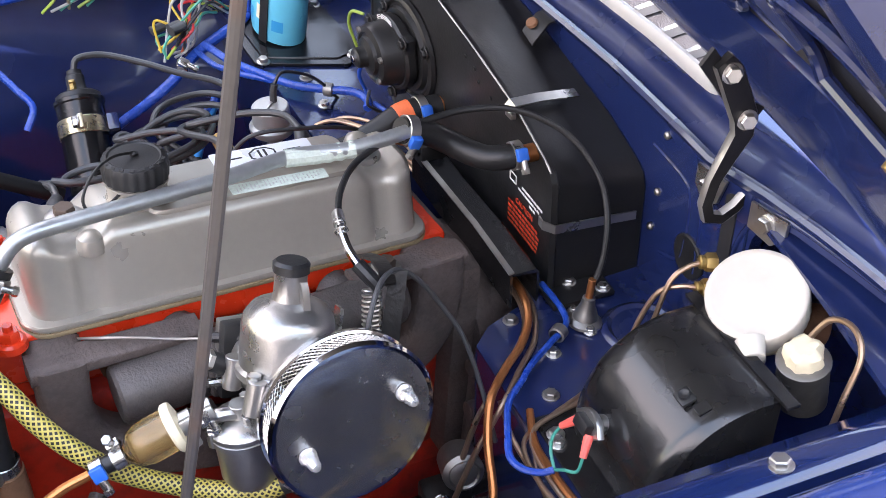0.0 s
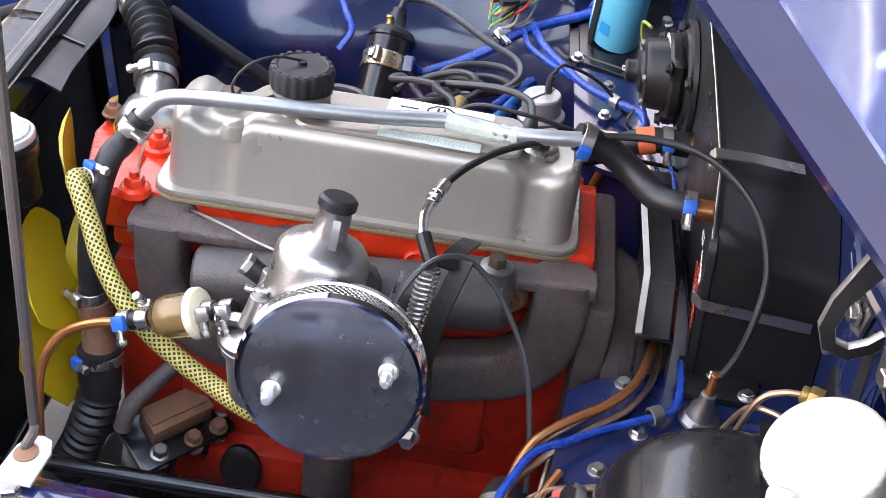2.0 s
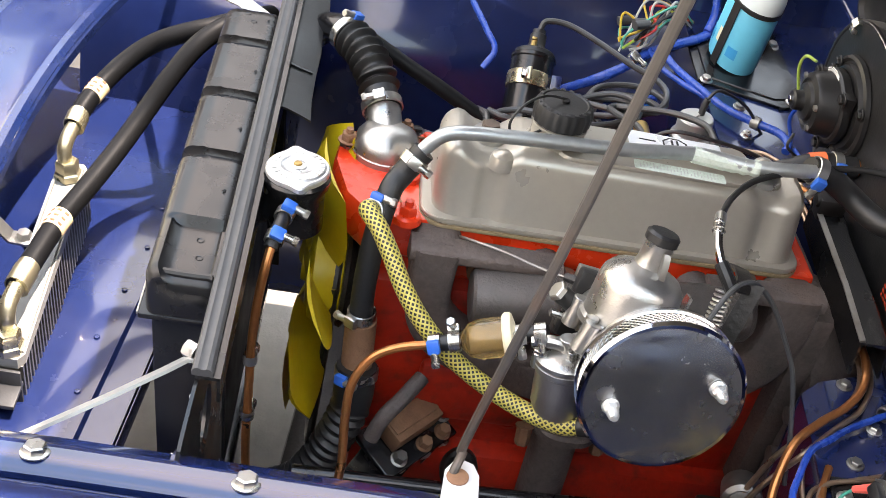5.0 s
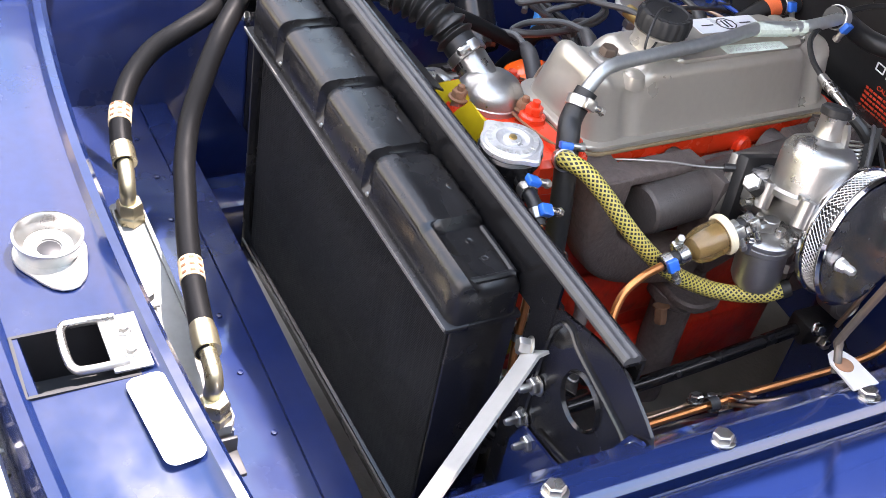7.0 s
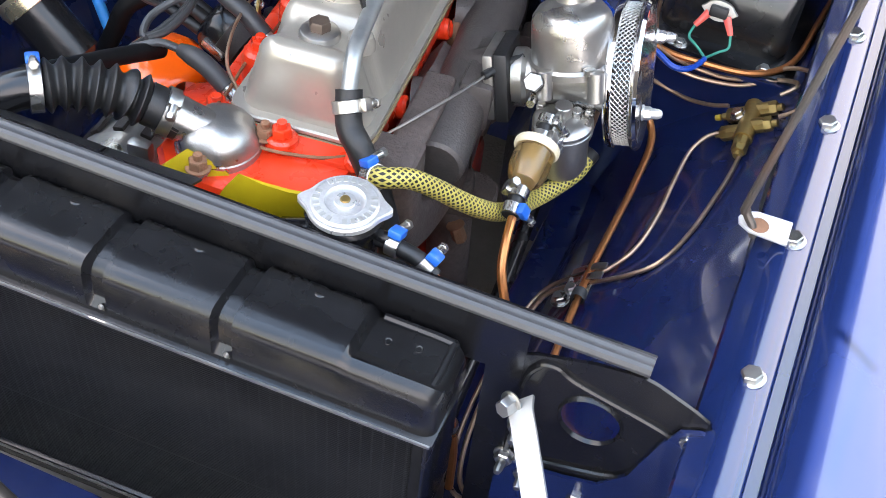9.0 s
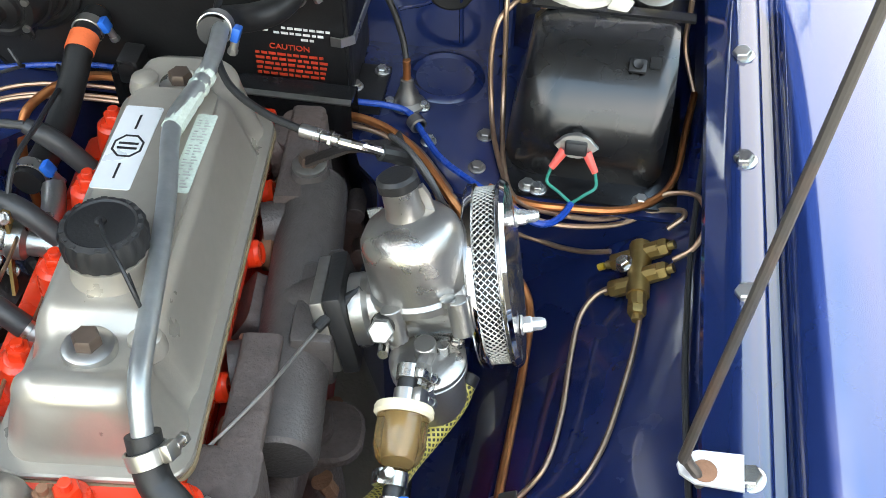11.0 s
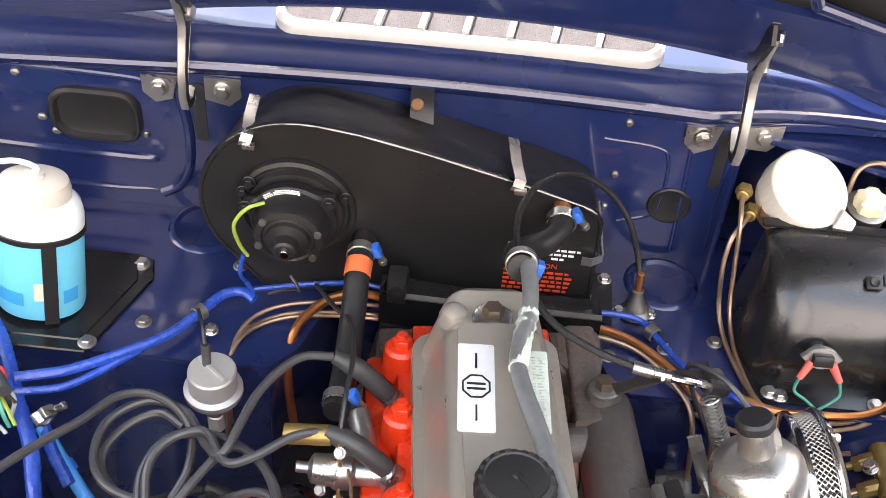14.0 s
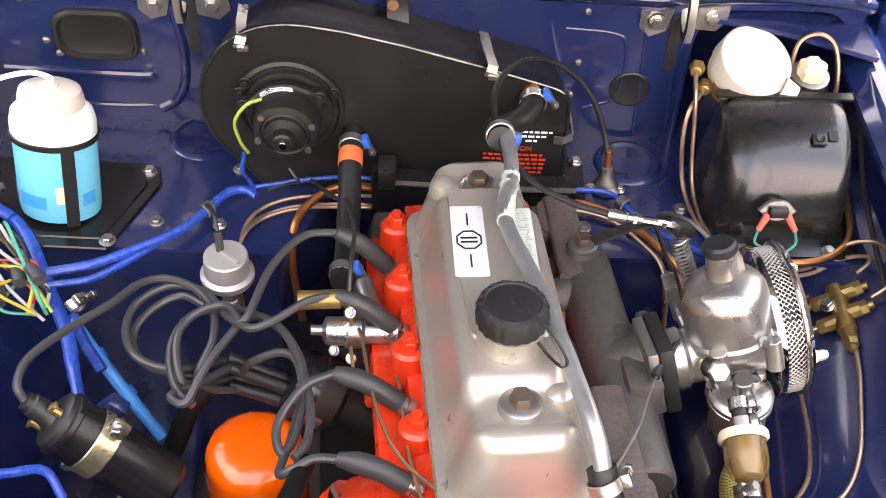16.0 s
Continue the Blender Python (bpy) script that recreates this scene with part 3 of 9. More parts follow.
for k in range(27):
    x = -0.72 + k * 0.0554
    c = crown(x) - 0.35 * max(0, abs(x) - 0.5) ** 1.5
    sec.append([Vector((x, y, z + c)) for y, z in sp] + [Vector((x, y, z - 0.006 + c)) for y, z in sp[::-1]])
loft(b, sec)
solo("scuttle", b, BLUE_OUT, "glossy dark blue scuttle panel behind the bay", "scuttle", kind="structure")
STANCE["now"] = "rear"
b = B()
box(b, (0, 1.35, 0.56), (1.44, 2.1, 0.76), None, 0.05)
solo("body_shell", b, BLUE_OUT, "dark blue car body behind the bulkhead", "car body", kind="structure")
# windscreen base
b = B()
slab(b, [(-0.62, 0.47, 0.965), (0, 0.50, 0.985), (0.62, 0.47, 0.965)], (0, 0.4, 1), 0.03, 0.02)
solo("windscreen_rubber", b, RUBBER, "black rubber strip at the windscreen base", "seal", kind="structure")


def windscreen():
    t = thing("windscreen", (0, 0.50, 0.985), "upright glass windscreen in a bright alloy frame", "windscreen", kind="structure")
    low = [(-0.62, 0.48, 0.975), (-0.35, 0.50, 0.987), (0, 0.506, 0.990), (0.35, 0.50, 0.987), (0.62, 0.48, 0.975)]
    top = [(-0.56, 0.655, 1.325), (-0.32, 0.680, 1.345), (0, 0.687, 1.350), (0.32, 0.680, 1.345), (0.56, 0.655, 1.325)]
    for nm, line, r in (("top_rail", top, 0.012), ("bottom_rail", low, 0.010)):
        q = B()
        tube(q, line, r, 10, 6, flat=0.7)
        part(nm, q, CHROME, t)
    for k in (0, -1):
        q = B()
        tube(q, [low[k], Vector(low[k]).lerp(Vector(top[k]), 0.5), top[k]], 0.014, 10, 6, flat=0.7)
        part("side_pillar", q, CHROME, t)
    q = B()
    loft(q, [[Vector(p) for p in low] + [Vector(p) + Vector((0, 0.005, 0)) for p in low[::-1]], [Vector(p) for p in top] + [Vector(p) + Vector((0, 0.005, 0)) for p in top[::-1]]])
    pane = part("pane", q, GLASS, t)
    pane.visible_shadow = False
    q = B()
    tube(q, [(0, 0.53, 1.0), (0, 0.60, 1.15), (0, 0.69, 1.345)], 0.004, 8)
    box(q, (0, 0.62, 1.20), (0.20, 0.03, 0.055), None, 0.01)
    part("mirror", q, RUBBER, t)
    return t


windscreen()
for x in (-0.30, 0.16):
    t = thing("wiper", (x, 0.45, 0.975), "chrome wiper arm with a thin blade parked on the windscreen", "wiper", "wipers")
    b = B()
    lathe(b, axm((x, 0.43, 0.975), (0, -0.3, 1)), [(0.016, 0), (0.015, 0.014), (0.009, 0.020), (0, 0.021)], 18)
    part("spindle", b, CHROME, t)
    b = B()
    tube(b, [(x, 0.43, 0.992), (x + 0.12, 0.462, 1.010), (x + 0.24, 0.490, 1.020)], 0.004, 8)
    part("arm", b, CHROME, t)
    b = B()
    tube(b, [(x + 0.08, 0.492, 1.004), (x + 0.24, 0.497, 1.022), (x + 0.38, 0.497, 1.020)], 0.004, 8)
    part("blade", b, RUBBER, t)
b = B()
box(b, (0, 0.72, 0.965), (1.20, 0.30, 0.05), None, 0.02)
solo("dashboard", b, SATIN, "black padded dashboard top behind the windscreen", "dashboard", kind="structure")


def vent_grille():
    t = thing("scuttle_vent", (0, 0.095, 0.91), "pale alloy air intake grille with square openings on the scuttle", "vent")

    def on(x, y, h=0.0):
        return Vector((x, y, 0.9175 + (y - 0.072) * 0.236 + crown(x) + h))

    ring = rrect(0.40, 0.064, 0.022, 6)
    b = B()
    outer = [(x, y + 0.098) for x, y in ring]
    inner = [(x * 0.955, y * 0.80 + 0.098) for x, y in ring]
    loft(b, [[on(x, y, 0.0) for x, y in outer], [on(x, y, 0.010) for x, y in outer], [on(x * 0.985, (y - 0.098) * 0.9 + 0.098, 0.014) for x, y in outer],
             [on(x, y, 0.014) for x, y in inner], [on(x, y, 0.003) for x, y in inner]], caps=False)
    part("frame", b, SUNLIT, t)
    for k in range(7):
        x = -0.135 + k * 0.045
        b = B()
        slab(b, [on(x - 0.004, 0.073, 0.009), on(x, 0.098, 0.010), on(x + 0.004, 0.123, 0.009)], (1, 0, 0), 0.0062, 0.010)
        part("bar", b, SUNLIT, t)
    b = B()
    loft(b, [[on(x, y, 0.0040) for x, y in inner], [on(x, y, 0.0050) for x, y in inner]])
    part("mesh", b, MESHM, t, "fine wire mesh behind the openings")
    return t


vent_grille()


# ---- bonnet, propped open ----
def bonnet():
    t = thing("bonnet", (0, 0.08, 0.94), "dark blue steel bonnet propped open on a rod", "bonnet")
    ca, sa = math.cos(radians(49.1)), math.sin(radians(49.1))

    def H(x, l, n):
        """A place on the open bonnet: across, up from its rear edge, out of its skin."""
        if l < 0.12:
            f = l / 0.12
            y, z = 0.112 - 0.057 * f + 0.03 * f * (1 - f), 0.848 + 0.164 * f
        else:
            y, z = 0.055 - (l - 0.12) * ca, 1.012 + (l - 0.12) * sa
        q = max(0.0, 1 - (x / 0.53) ** 2)
        lift = max(0.0, 1 - l / 0.12) * min(1.0, max(0.0, 0.50 - abs(x)) / 0.12)
        y, z = y - 0.005 * lift, z + 0.016 * lift
        f = min(1.0, l / 0.25)
        y += q * (-0.03 * (1 - f) + 0.020 * f)
        z += q * (0.097 * (1 - f) + 0.005 * f)
        return Vector((x, y + n * sa, z + n * ca))

    def wide(l):
        return (0.505 + 0.025 * min(1, l / 0.12)) * (1 - 0.06 * l * l)

    ls = [0, 0.03, 0.06, 0.09, 0.12, 0.18, 0.25, 0.35, 0.45, 0.55, 0.65, 0.75, 0.85, 0.95, 1.0]
    b = B()
    xs = [-1 + 2 * k / 28 for k in range(29)]
    loft(b, [[H(x * wide(l), l, 0.012) for x in xs] + [H(x * wide(l), l, 0.008) for x in xs[::-1]] for l in ls])
    part("skin", b, BLUE_OUT, t)
    for s in (1, -1):
        b = B()
        loft(b, [[H(s * (wide(l) + 0.003 + dx), l, dn) for dx, dn in ((0, 0.0125), (0.0, -0.010), (-0.008, -0.016), (-0.040, -0.014), (-0.052, -0.006), (-0.06, 0.009))] for l in ls])
        part("side_rail", b, BLUE, t)
        b = B()
        loft(b, [[H(s * (0.30 - 0.20 * l) + dx, l, dn) for dx, dn in ((-0.035, 0.009), (-0.026, -0.012), (0.026, -0.012), (0.035, 0.009))] for l in (0.10, 0.3, 0.6, 0.93)])
        part("rib", b, BLUE, t)
        b = B()
        pts = [H(s * x, l, -0.006) for x, l in ((0.02, 0.085), (0.12, 0.082), (0.20, 0.08), (0.225, 0.095), (0.22, 0.125), (0.19, 0.14), (0.10, 0.142), (0.02, 0.143))]
        tube(b, pts, 0.008, 10, 5)
        part("swage", b, BLUE, t)
        b = B()
        pts = [H(s * x, l, -0.006) for x, l in ((0.33, 0.085), (0.42, 0.075), (0.462, 0.085), (0.468, 0.12), (0.45, 0.20), (0.42, 0.24), (0.36, 0.24), (0.33, 0.20), (0.322, 0.11), (0.33, 0.085))]
        tube(b, pts, 0.007, 10, 5)
        part("swage", b, BLUE, t)
        b = B()
        lathe(b, axm(H(s * 0.475, 0.155, -0.012), (0, -0.76, -0.64)), [(0.007, 0), (0.007, 0.008), (0.0045, 0.010), (0.0045, 0.018), (0.007, 0.02), (0.006, 0.026), (0, 0.027)], 12)
        part("buffer", b, BRASS, t, "brass coloured rubber buffer")
    for l0, l1 in ((0.0, 0.07), (0.93, 1.0)):
        b = B()
        loft(b, [[H(x * wide(l0) * 0.99, l, dn) for l, dn in ((l0, 0.010), (l0, -0.012), (l0 + 0.012, -0.017), ((l0 + l1) / 2, -0.016), (l1, -0.008), (l1, 0.009))] for x in xs])
        part("cross_rail", b, BLUE, t)
    b = B()
    loft(b, [[H(x * wide(l) * 0.9, l, 0.0035) for x in xs] + [H(x * wide(l) * 0.9, l, 0.001) for x in xs[::-1]] for l in ls[2:-1]])
    part("lining", b, SATIN, t, "dull dark underside between the ribs")
    return t


hood = bonnet()


def hinge(s):
    t = new("hinge")
    t.parent = hood
    BASE[t] = BASE[hood]
    tagged(t, "curved steel hinge arm bolted to the bulkhead")
    x = s * 0.281
    b = B()
    path = [(0.001, 1.010), (0.009, 0.999), (0.020, 0.976), (0.031, 0.952), (0.0325, 0.934), (0.021, 0.912), (0.011, 0.891), (0.0065, 0.868), (0.011, 0.853), (0.025, 0.848), (0.039, 0.856), (0.048, 0.867)]
    wid = [0.008, 0.0105, 0.0108, 0.0108, 0.0095, 0.0070, 0.0055, 0.0050, 0.0050, 0.0048, 0.0042, 0.0035]
    sec = []
    for i, (y, z) in enumerate(path):
        a, c = path[max(0, i - 1)], path[min(len(path) - 1, i + 1)]
        d = Vector((0, c[0] - a[0], c[1] - a[1])).normalized()
        q = Vector((0, d.z, -d.y)) * wid[i]
        p = Vector((x, y, z))
        h = Vector((0.004, 0, 0))
        sec.append([p + q + h, p - q + h, p - q - h, p + q - h])
    loft(b, sec)
    arm = part("arm", b, SATIN, t, "black painted curved arm")
    b = B()
    for sd in (-1, 1):
        edge_ = []
        for i, (y, z) in enumerate(path):
            a, c = path[max(0, i - 1)], path[min(len(path) - 1, i + 1)]
            d = Vector((0, c[0] - a[0], c[1] - a[1])).normalized()
            q = Vector((0, d.z, -d.y))
            p = Vector((x, y, z)) + q * sd * (wid[i] + 0.0004)
            edge_.append([p + Vector((0.0042, 0, 0)), p + q * sd * 0.0008 + Vector((0.0030, 0, 0)), p + q * sd * 0.0008 - Vector((0.0030, 0, 0)), p - Vector((0.0042, 0, 0))])
        loft(b, edge_)
    sub("pale_edge", b, ARM, arm, "bare steel edge")
    b = B()
    nb = Vector((1.0, -0.25, 0.1))
    slab(b, [(x - s * 0.004, -0.012, 1.014), (x - s * 0.004, 0.030, 0.958), (x - s * 0.004, 0.048, 0.946)], (0, 0.6, 0.8), 0.018, 0.004)
    part("bracket", b, SATIN, t, "dark painted upper bracket")
    for q in ((x + 0.0045, 0.009, 0.999), (x + 0.0045, 0.032, 0.950)):
        bolt(q, nb, 0.0075, 0.005, 0.0095, parent=t)
    STANCE["now"] = "wall"
    for dx in (-0.032, 0.034):
        b = B()
        px = x + dx
        o = [(-0.019, 0.015), (0.019, 0.015), (0.019 if dx > 0 else 0.012, -0.012), (0.012 if dx > 0 else -0.006, -0.018), (-0.019, -0.006)] if dx < 0 else [(-0.019, 0.015), (0.019, 0.015), (0.019, -0.006), (0.006, -0.018), (-0.019, -0.012)]
        prism(b, o, axm((px, 0.0335, 0.864 + crown(px)), (0, -1, 0)), 0.003)
        part("plate", b, STEEL, t)
        bolt((px, 0.0305, 0.865 + crown(px)), (0, -1, 0), 0.0075, 0.005, 0.0095, parent=t)
    return t


hinge(1)
STANCE["now"] = "rear"
hinge(-1)
STANCE["now"] = "rear"


def prop_rod():
    t = thing("prop_rod", (0.487, -0.503, 0.80), "thin bronze-coloured bonnet prop rod in a steel foot bracket", "prop rod")
    b = B()
    foot, top = Vector((0.4685, -0.503, 0.825)), Vector((0.546, -0.388, 1.485))
    tube(b, [foot + Vector((0.012, -0.008, -0.028)), foot + Vector((0.008, -0.006, -0.018)), foot + Vector((0.0, -0.002, -0.008)), foot + Vector((0, 0, 0.012)), foot.lerp(top, 0.3), foot.lerp(top, 0.7), top], 0.0037, 10, 8)
    part("rod", b, ROD, t)
    b = B()
    o = [(0.024, 0.014), (0.024, -0.014), (-0.008, -0.013), (-0.018, -0.007), (-0.020, 0.0), (-0.017, 0.008), (-0.006, 0.013)]
    prism(b, o, Matrix.Translation((0.484, -0.503, 0.8035)), 0.0025, 0.0006)
    part("foot_bracket", b, SUNLIT, t)
    b = B()
    lathe(b, Matrix.Translation((0.482, -0.506, 0.806)), [(0.0085, 0), (0.0085, 0.0008), (0, 0.0008)], 16)
    part("eye", b, RUST, t)
    return t


prop_rod()
STANCE["now"] = ""

# ---- nose: slam panel, duct floor, front closing panel ----
b = B()
STANCE["now"] = "nose"
sp = [(-1.016, 0.684), (-1.011, 0.688), (-1.009, 0.702), (-1.014, 0.709), (-1.023, 0.709), (-1.029, 0.702), (-1.036, 0.700), (-1.06, 0.699), (-1.135, 0.697), (-1.142, 0.703), (-1.152, 0.702), (-1.157, 0.68), (-1.16, 0.58)]


fl_rows = [(-0.842, 0.538), (-0.845, 0.553), (-0.88, 0.553), (-0.884, 0.557), (-1.05, 0.560), (-1.16, 0.565)]


def strip(x0, x1, rows, material_ob, n=10):
    sec = []
    for k in range(n + 1):
        x = x0 + (x1 - x0) * k / n
        sag = -0.06 * x * x
        bow = 0.16 * x * x * (rows is not fl_rows)
        sec.append([Vector((x, y + bow, z + sag)) for y, z in rows] + [Vector((x, y + 0.002 + bow, z - 0.005 + sag)) for y, z in rows[::-1]])
    loft(material_ob, sec)


# the opening for the latch lies between two runs of the panel
strip(-0.52, 0.155, sp, b, 14)
strip(0.222, 0.52, sp, b, 8)
strip(0.155, 0.222, sp[:7] + [(-1.040, 0.6998)], b, 2)
strip(0.155, 0.222, [(-1.128, 0.697)] + sp[8:], b, 2)
slam = solo("slam_panel", b, BLUE_NOSE, "glossy dark blue slam panel across the nose", "slam panel", kind="structure")
b = B()
box(b, (0.1885, -1.082, 0.635), (0.072, 0.10, 0.004), None, 0)
box(b, (0.1885, -1.036, 0.665), (0.072, 0.003, 0.064), None, 0)
box(b, (0.1885, -1.130, 0.665), (0.072, 0.003, 0.064), None, 0)
for x in (0.1535, 0.2235):
    box(b, (x, -1.083, 0.665), (0.003, 0.094, 0.064), None, 0)
part("latch_well", b, INK, slam)
STANCE["now"] = ""
b = B()
strip(-0.46, 0.46, fl_rows, b, 10)
duct = solo("duct_floor", b, BLUE, "dark blue riveted duct floor ahead of the radiator", "duct floor", kind="structure")
for k in range(8):
    q = B()
    x = -0.30 + k * 0.085
    lathe(q, axm((x, -0.905 + 0.004 * math.sin(k * 2.3), 0.558 - 0.06 * x * x), (0, 0, 1)), [(0.0035, 0), (0.003, 0.0015), (0, 0.0022)], 10)
    part("rivet", q, BLUE, duct)
b = B()
box(b, (0, -1.20, 0.36), (1.42, 0.01, 0.38), None, 0)
solo("front_valance", b, BLUE_OUT, "dark blue nose panel below the slam panel", "valance", kind="structure")
t = thing("slotted_strap", (-0.430, -0.745, 0.54), "narrow zinc strap with slots on the inner panel", "strap")
b = B()
slab(b, [(-0.423, -0.762, 0.685), (-0.423, -0.745, 0.61), (-0.423, -0.728, 0.535)], (0, 1, 0.2), 0.020, 0.003)
part("strip", b, ZINC, t)
for f in (0.12, 0.34, 0.58):
    b = B()
    p = Vector((-0.421, -0.762, 0.685)).lerp(Vector((-0.421, -0.728, 0.535)), f)
    slab(b, [p, p + Vector((0, 0.0035, -0.016))], (0, 1, 0.2), 0.004, 0.002)
    part("slot", b, WBLACK, t)
bolt((-0.4205, -0.731, 0.548), (1, 0, 0.1), 0.006, 0.005, 0.008, parent=t)
# ---- engine ----
def rocker_cover():
    t = thing("rocker_cover", EP(0, -0.147, 0), "satin silver pressed steel rocker cover on the engine", "rocker cover")
    b = B()
    m = ENG @ Matrix.Translation((0, -0.147, -0.004))
    prism(b, rrect(0.134, 0.390, 0.024, 6), m, 0.006, 0.0015)
    part("flange", b, COVER, t)
    b = B()
    prism(b, rrect(0.1365, 0.3925, 0.025, 6), ENG @ Matrix.Translation((0, -0.147, -0.0085)), 0.0042, 0.001)
    part("gasket", b, CORK, t, "brown cork gasket edge")
    b = B()
    sec = []
    v0, v1, R = -0.332, 0.040, 0.022

    def h(v):
        z = 0.072
        for c, d in ((0.004, 0.011), (-0.285, 0.011)):
            z -= d * math.exp(-((v - c) / 0.023) ** 4)
        return z

    stations = []
    for k in range(6):
        a = math.pi / 2 * k / 5
        stations.append((v0 + R * (1 - math.cos(a)), R * (1 - math.sin(a))))
    mid = [v0 + R + (v1 - v0 - 2 * R) * k / 80 for k in range(1, 80)]
    stations = stations + [(v, 0.0) for v in mid] + [(v0 + v1 - v, i) for v, i in stations[::-1]]
    for v, ins in stations:
        hh = h(v) - ins * 0.55
        nip = 0.0045 * sum(math.exp(-((v - c) / 0.011) ** 4) for c in (-0.280, 0.0))
        bw, tw = 0.0595 - ins - nip * 0.6, 0.0445 - ins - nip
        r = 0.018
        row = [(-bw, 0.0)]
        row += [(-tw + r - r * math.cos(radians(a)), hh - r + r * math.sin(radians(a))) for a in range(0, 91, 15)]
        row += [(tw - r + r * math.cos(radians(a)), hh - r + r * math.sin(radians(a))) for a in range(90, -1, -15)]
        row += [(bw, 0.0)]
        sec.append([EP(u, v, w) for u, w in row])
    loft(b, sec)
    part("shell", b, COVER, t)
    # raised panel on the crown, and dimples by the bolts
    b = B()
    prism(b, rrect(0.070, 0.205, 0.014, 6), ENG @ Matrix.Translation((0.002, -0.118, 0.0690)), 0.0050, 0.0024)
    part("raised_panel", b, COVER, t)
    for v, s in ((-0.272, 1), (0.010, -1)):
        b = B()
        lathe(b, ENG @ Matrix.Translation((s * 0.033, v, 0.050)), [(0.014, 0), (0.0135, 0.006), (0.011, 0.013), (0.006, 0.0165), (0, 0.0175)], 18)
        part("dimple", b, COVER, t)
    for v in (0.0, -0.285):
        b = B()
        lathe(b, ENG @ Matrix.Translation((0, v, 0.0605)), [(0.0182, 0), (0.0182, 0.003), (0.0170, 0.0062), (0.0135, 0.0078), (0.0100, 0.0078)], 28)
        part("washer", b, STEEL, t)
        b = B()
        hexhead(b, ENG @ Matrix.Translation((0, v, 0.0680)), 0.0098, 0.009)
        part("bolt", b, BOLTD, t, "dark hexagon rocker bolt")
    b = B()
    lathe(b, ENG @ Matrix.Translation((0, -0.22, 0.062)), [(0.031, 0), (0.028, 0.010), (0.0265, 0.014), (0.0265, 0.026), (0.0285, 0.027), (0.0285, 0.0290), (0.026, 0.0295)], 32)
    part("filler_neck", b, COVER, t)
    # badge: a plain foil plate with an outlined eight-sided shape and two bars
    b = B()
    m = ENG @ Matrix.Translation((-0.0195, -0.094, 0.0738)) @ Matrix.Rotation(radians(-2.5), 4, "Z")
    prism(b, rrect(0.030, 0.098, 0.002, 3), m, 0.0008)
    badge = part("badge_plate", b, LABEL, t, "silver foil badge plate with a black eight-sided emblem")
    b = B()
    o = [(math.cos(radians(22.5 + 45 * i)), math.sin(radians(22.5 + 45 * i))) for i in range(8)]
    loft(b, [[m @ Vector((x * r, y * r * 1.12, z)) for x, y in o] for r, z in ((0.0125, 0.0008), (0.0125, 0.0012), (0.0108, 0.0012), (0.0108, 0.0008))], caps=False)
    for y in (-0.0028, 0.0028):
        box(b, (0, y, 0.001), (0.015, 0.0022, 0.0006), m, 0)
    for y in (-0.029, 0.029):
        box(b, (0, y, 0.001), (0.0016, 0.017, 0.0006), m, 0)
    sub("emblem", b, INK, badge)
    b = B()
    m = ENG @ Matrix.Translation((0.031, -0.098, 0.0743)) @ Matrix.Rotation(radians(-3), 4, "Z")
    prism(b, rrect(0.016, 0.092, 0.002, 3), m, 0.0006)
    lab = part("worn_label", b, PAPER, t, "worn green and white paper label with unreadable print")
    b = B()
    for k in range(24):
        box(b, (0.003 - 0.0012 * (k % 3), -0.040 + k * 0.0034, 0.0008), (0.0062 - 0.0014 * (k % 4), 0.0011, 0.0004), m, 0)
        if k % 5:
            box(b, (-0.004, -0.040 + k * 0.0034, 0.0008), (0.0030, 0.0009, 0.0004), m, 0)
    sub("print", b, STAMP, lab)
    return t


rocker_cover()


def filler_cap():
    t = thing("oil_filler_cap", EP(0, -0.22, 0.0915), "black plastic oil filler cap with a knurled rim and tether", "filler cap")
    b = B()
    lathe(b, ENG @ Matrix.Translation((0, -0.22, 0.0910)), [(0.0255, 0), (0.0285, 0.002), (0.0295, 0.015), (0.0275, 0.0205), (0.0235, 0.0222), (0.022, 0.0212), (0.010, 0.0215), (0, 0.0225)], 120,
          mod=lambda a, k: 1 + 0.018 * math.cos(20 * a) * (k in (1, 2, 3)))
    part("cap", b, RUBBER, t)
    b = B()
    for k in range(18):
        a = 2 * math.pi * k / 18
        if k % 9 == 4:
            continue
        box(b, (0.0255, 0, 0.0218), (0.0026, 0.0042, 0.0006), ENG @ Matrix.Translation((0, -0.22, 0.0910)) @ Matrix.Rotation(a, 4, "Z"), 0)
    part("raised_print", b, GREYRUB, t)
    b = B()
    lathe(b, ENG @ Matrix.Translation((0, -0.22, 0.1140)), [(0.004, 0), (0.004, 0.002), (0.002, 0.003), (0, 0.003)], 12)
    tube(b, [EP(0.0, -0.22, 0.1165), EP(0.010, -0.242, 0.1215), EP(0.024, -0.262, 0.117), EP(0.034, -0.274, 0.102), EP(0.034, -0.270, 0.088), EP(0.027, -0.256, 0.084), EP(0.018, -0.240, 0.088)], 0.0014, 6)
    part("tether", b, RUBBER, t)
    return t


filler_cap()


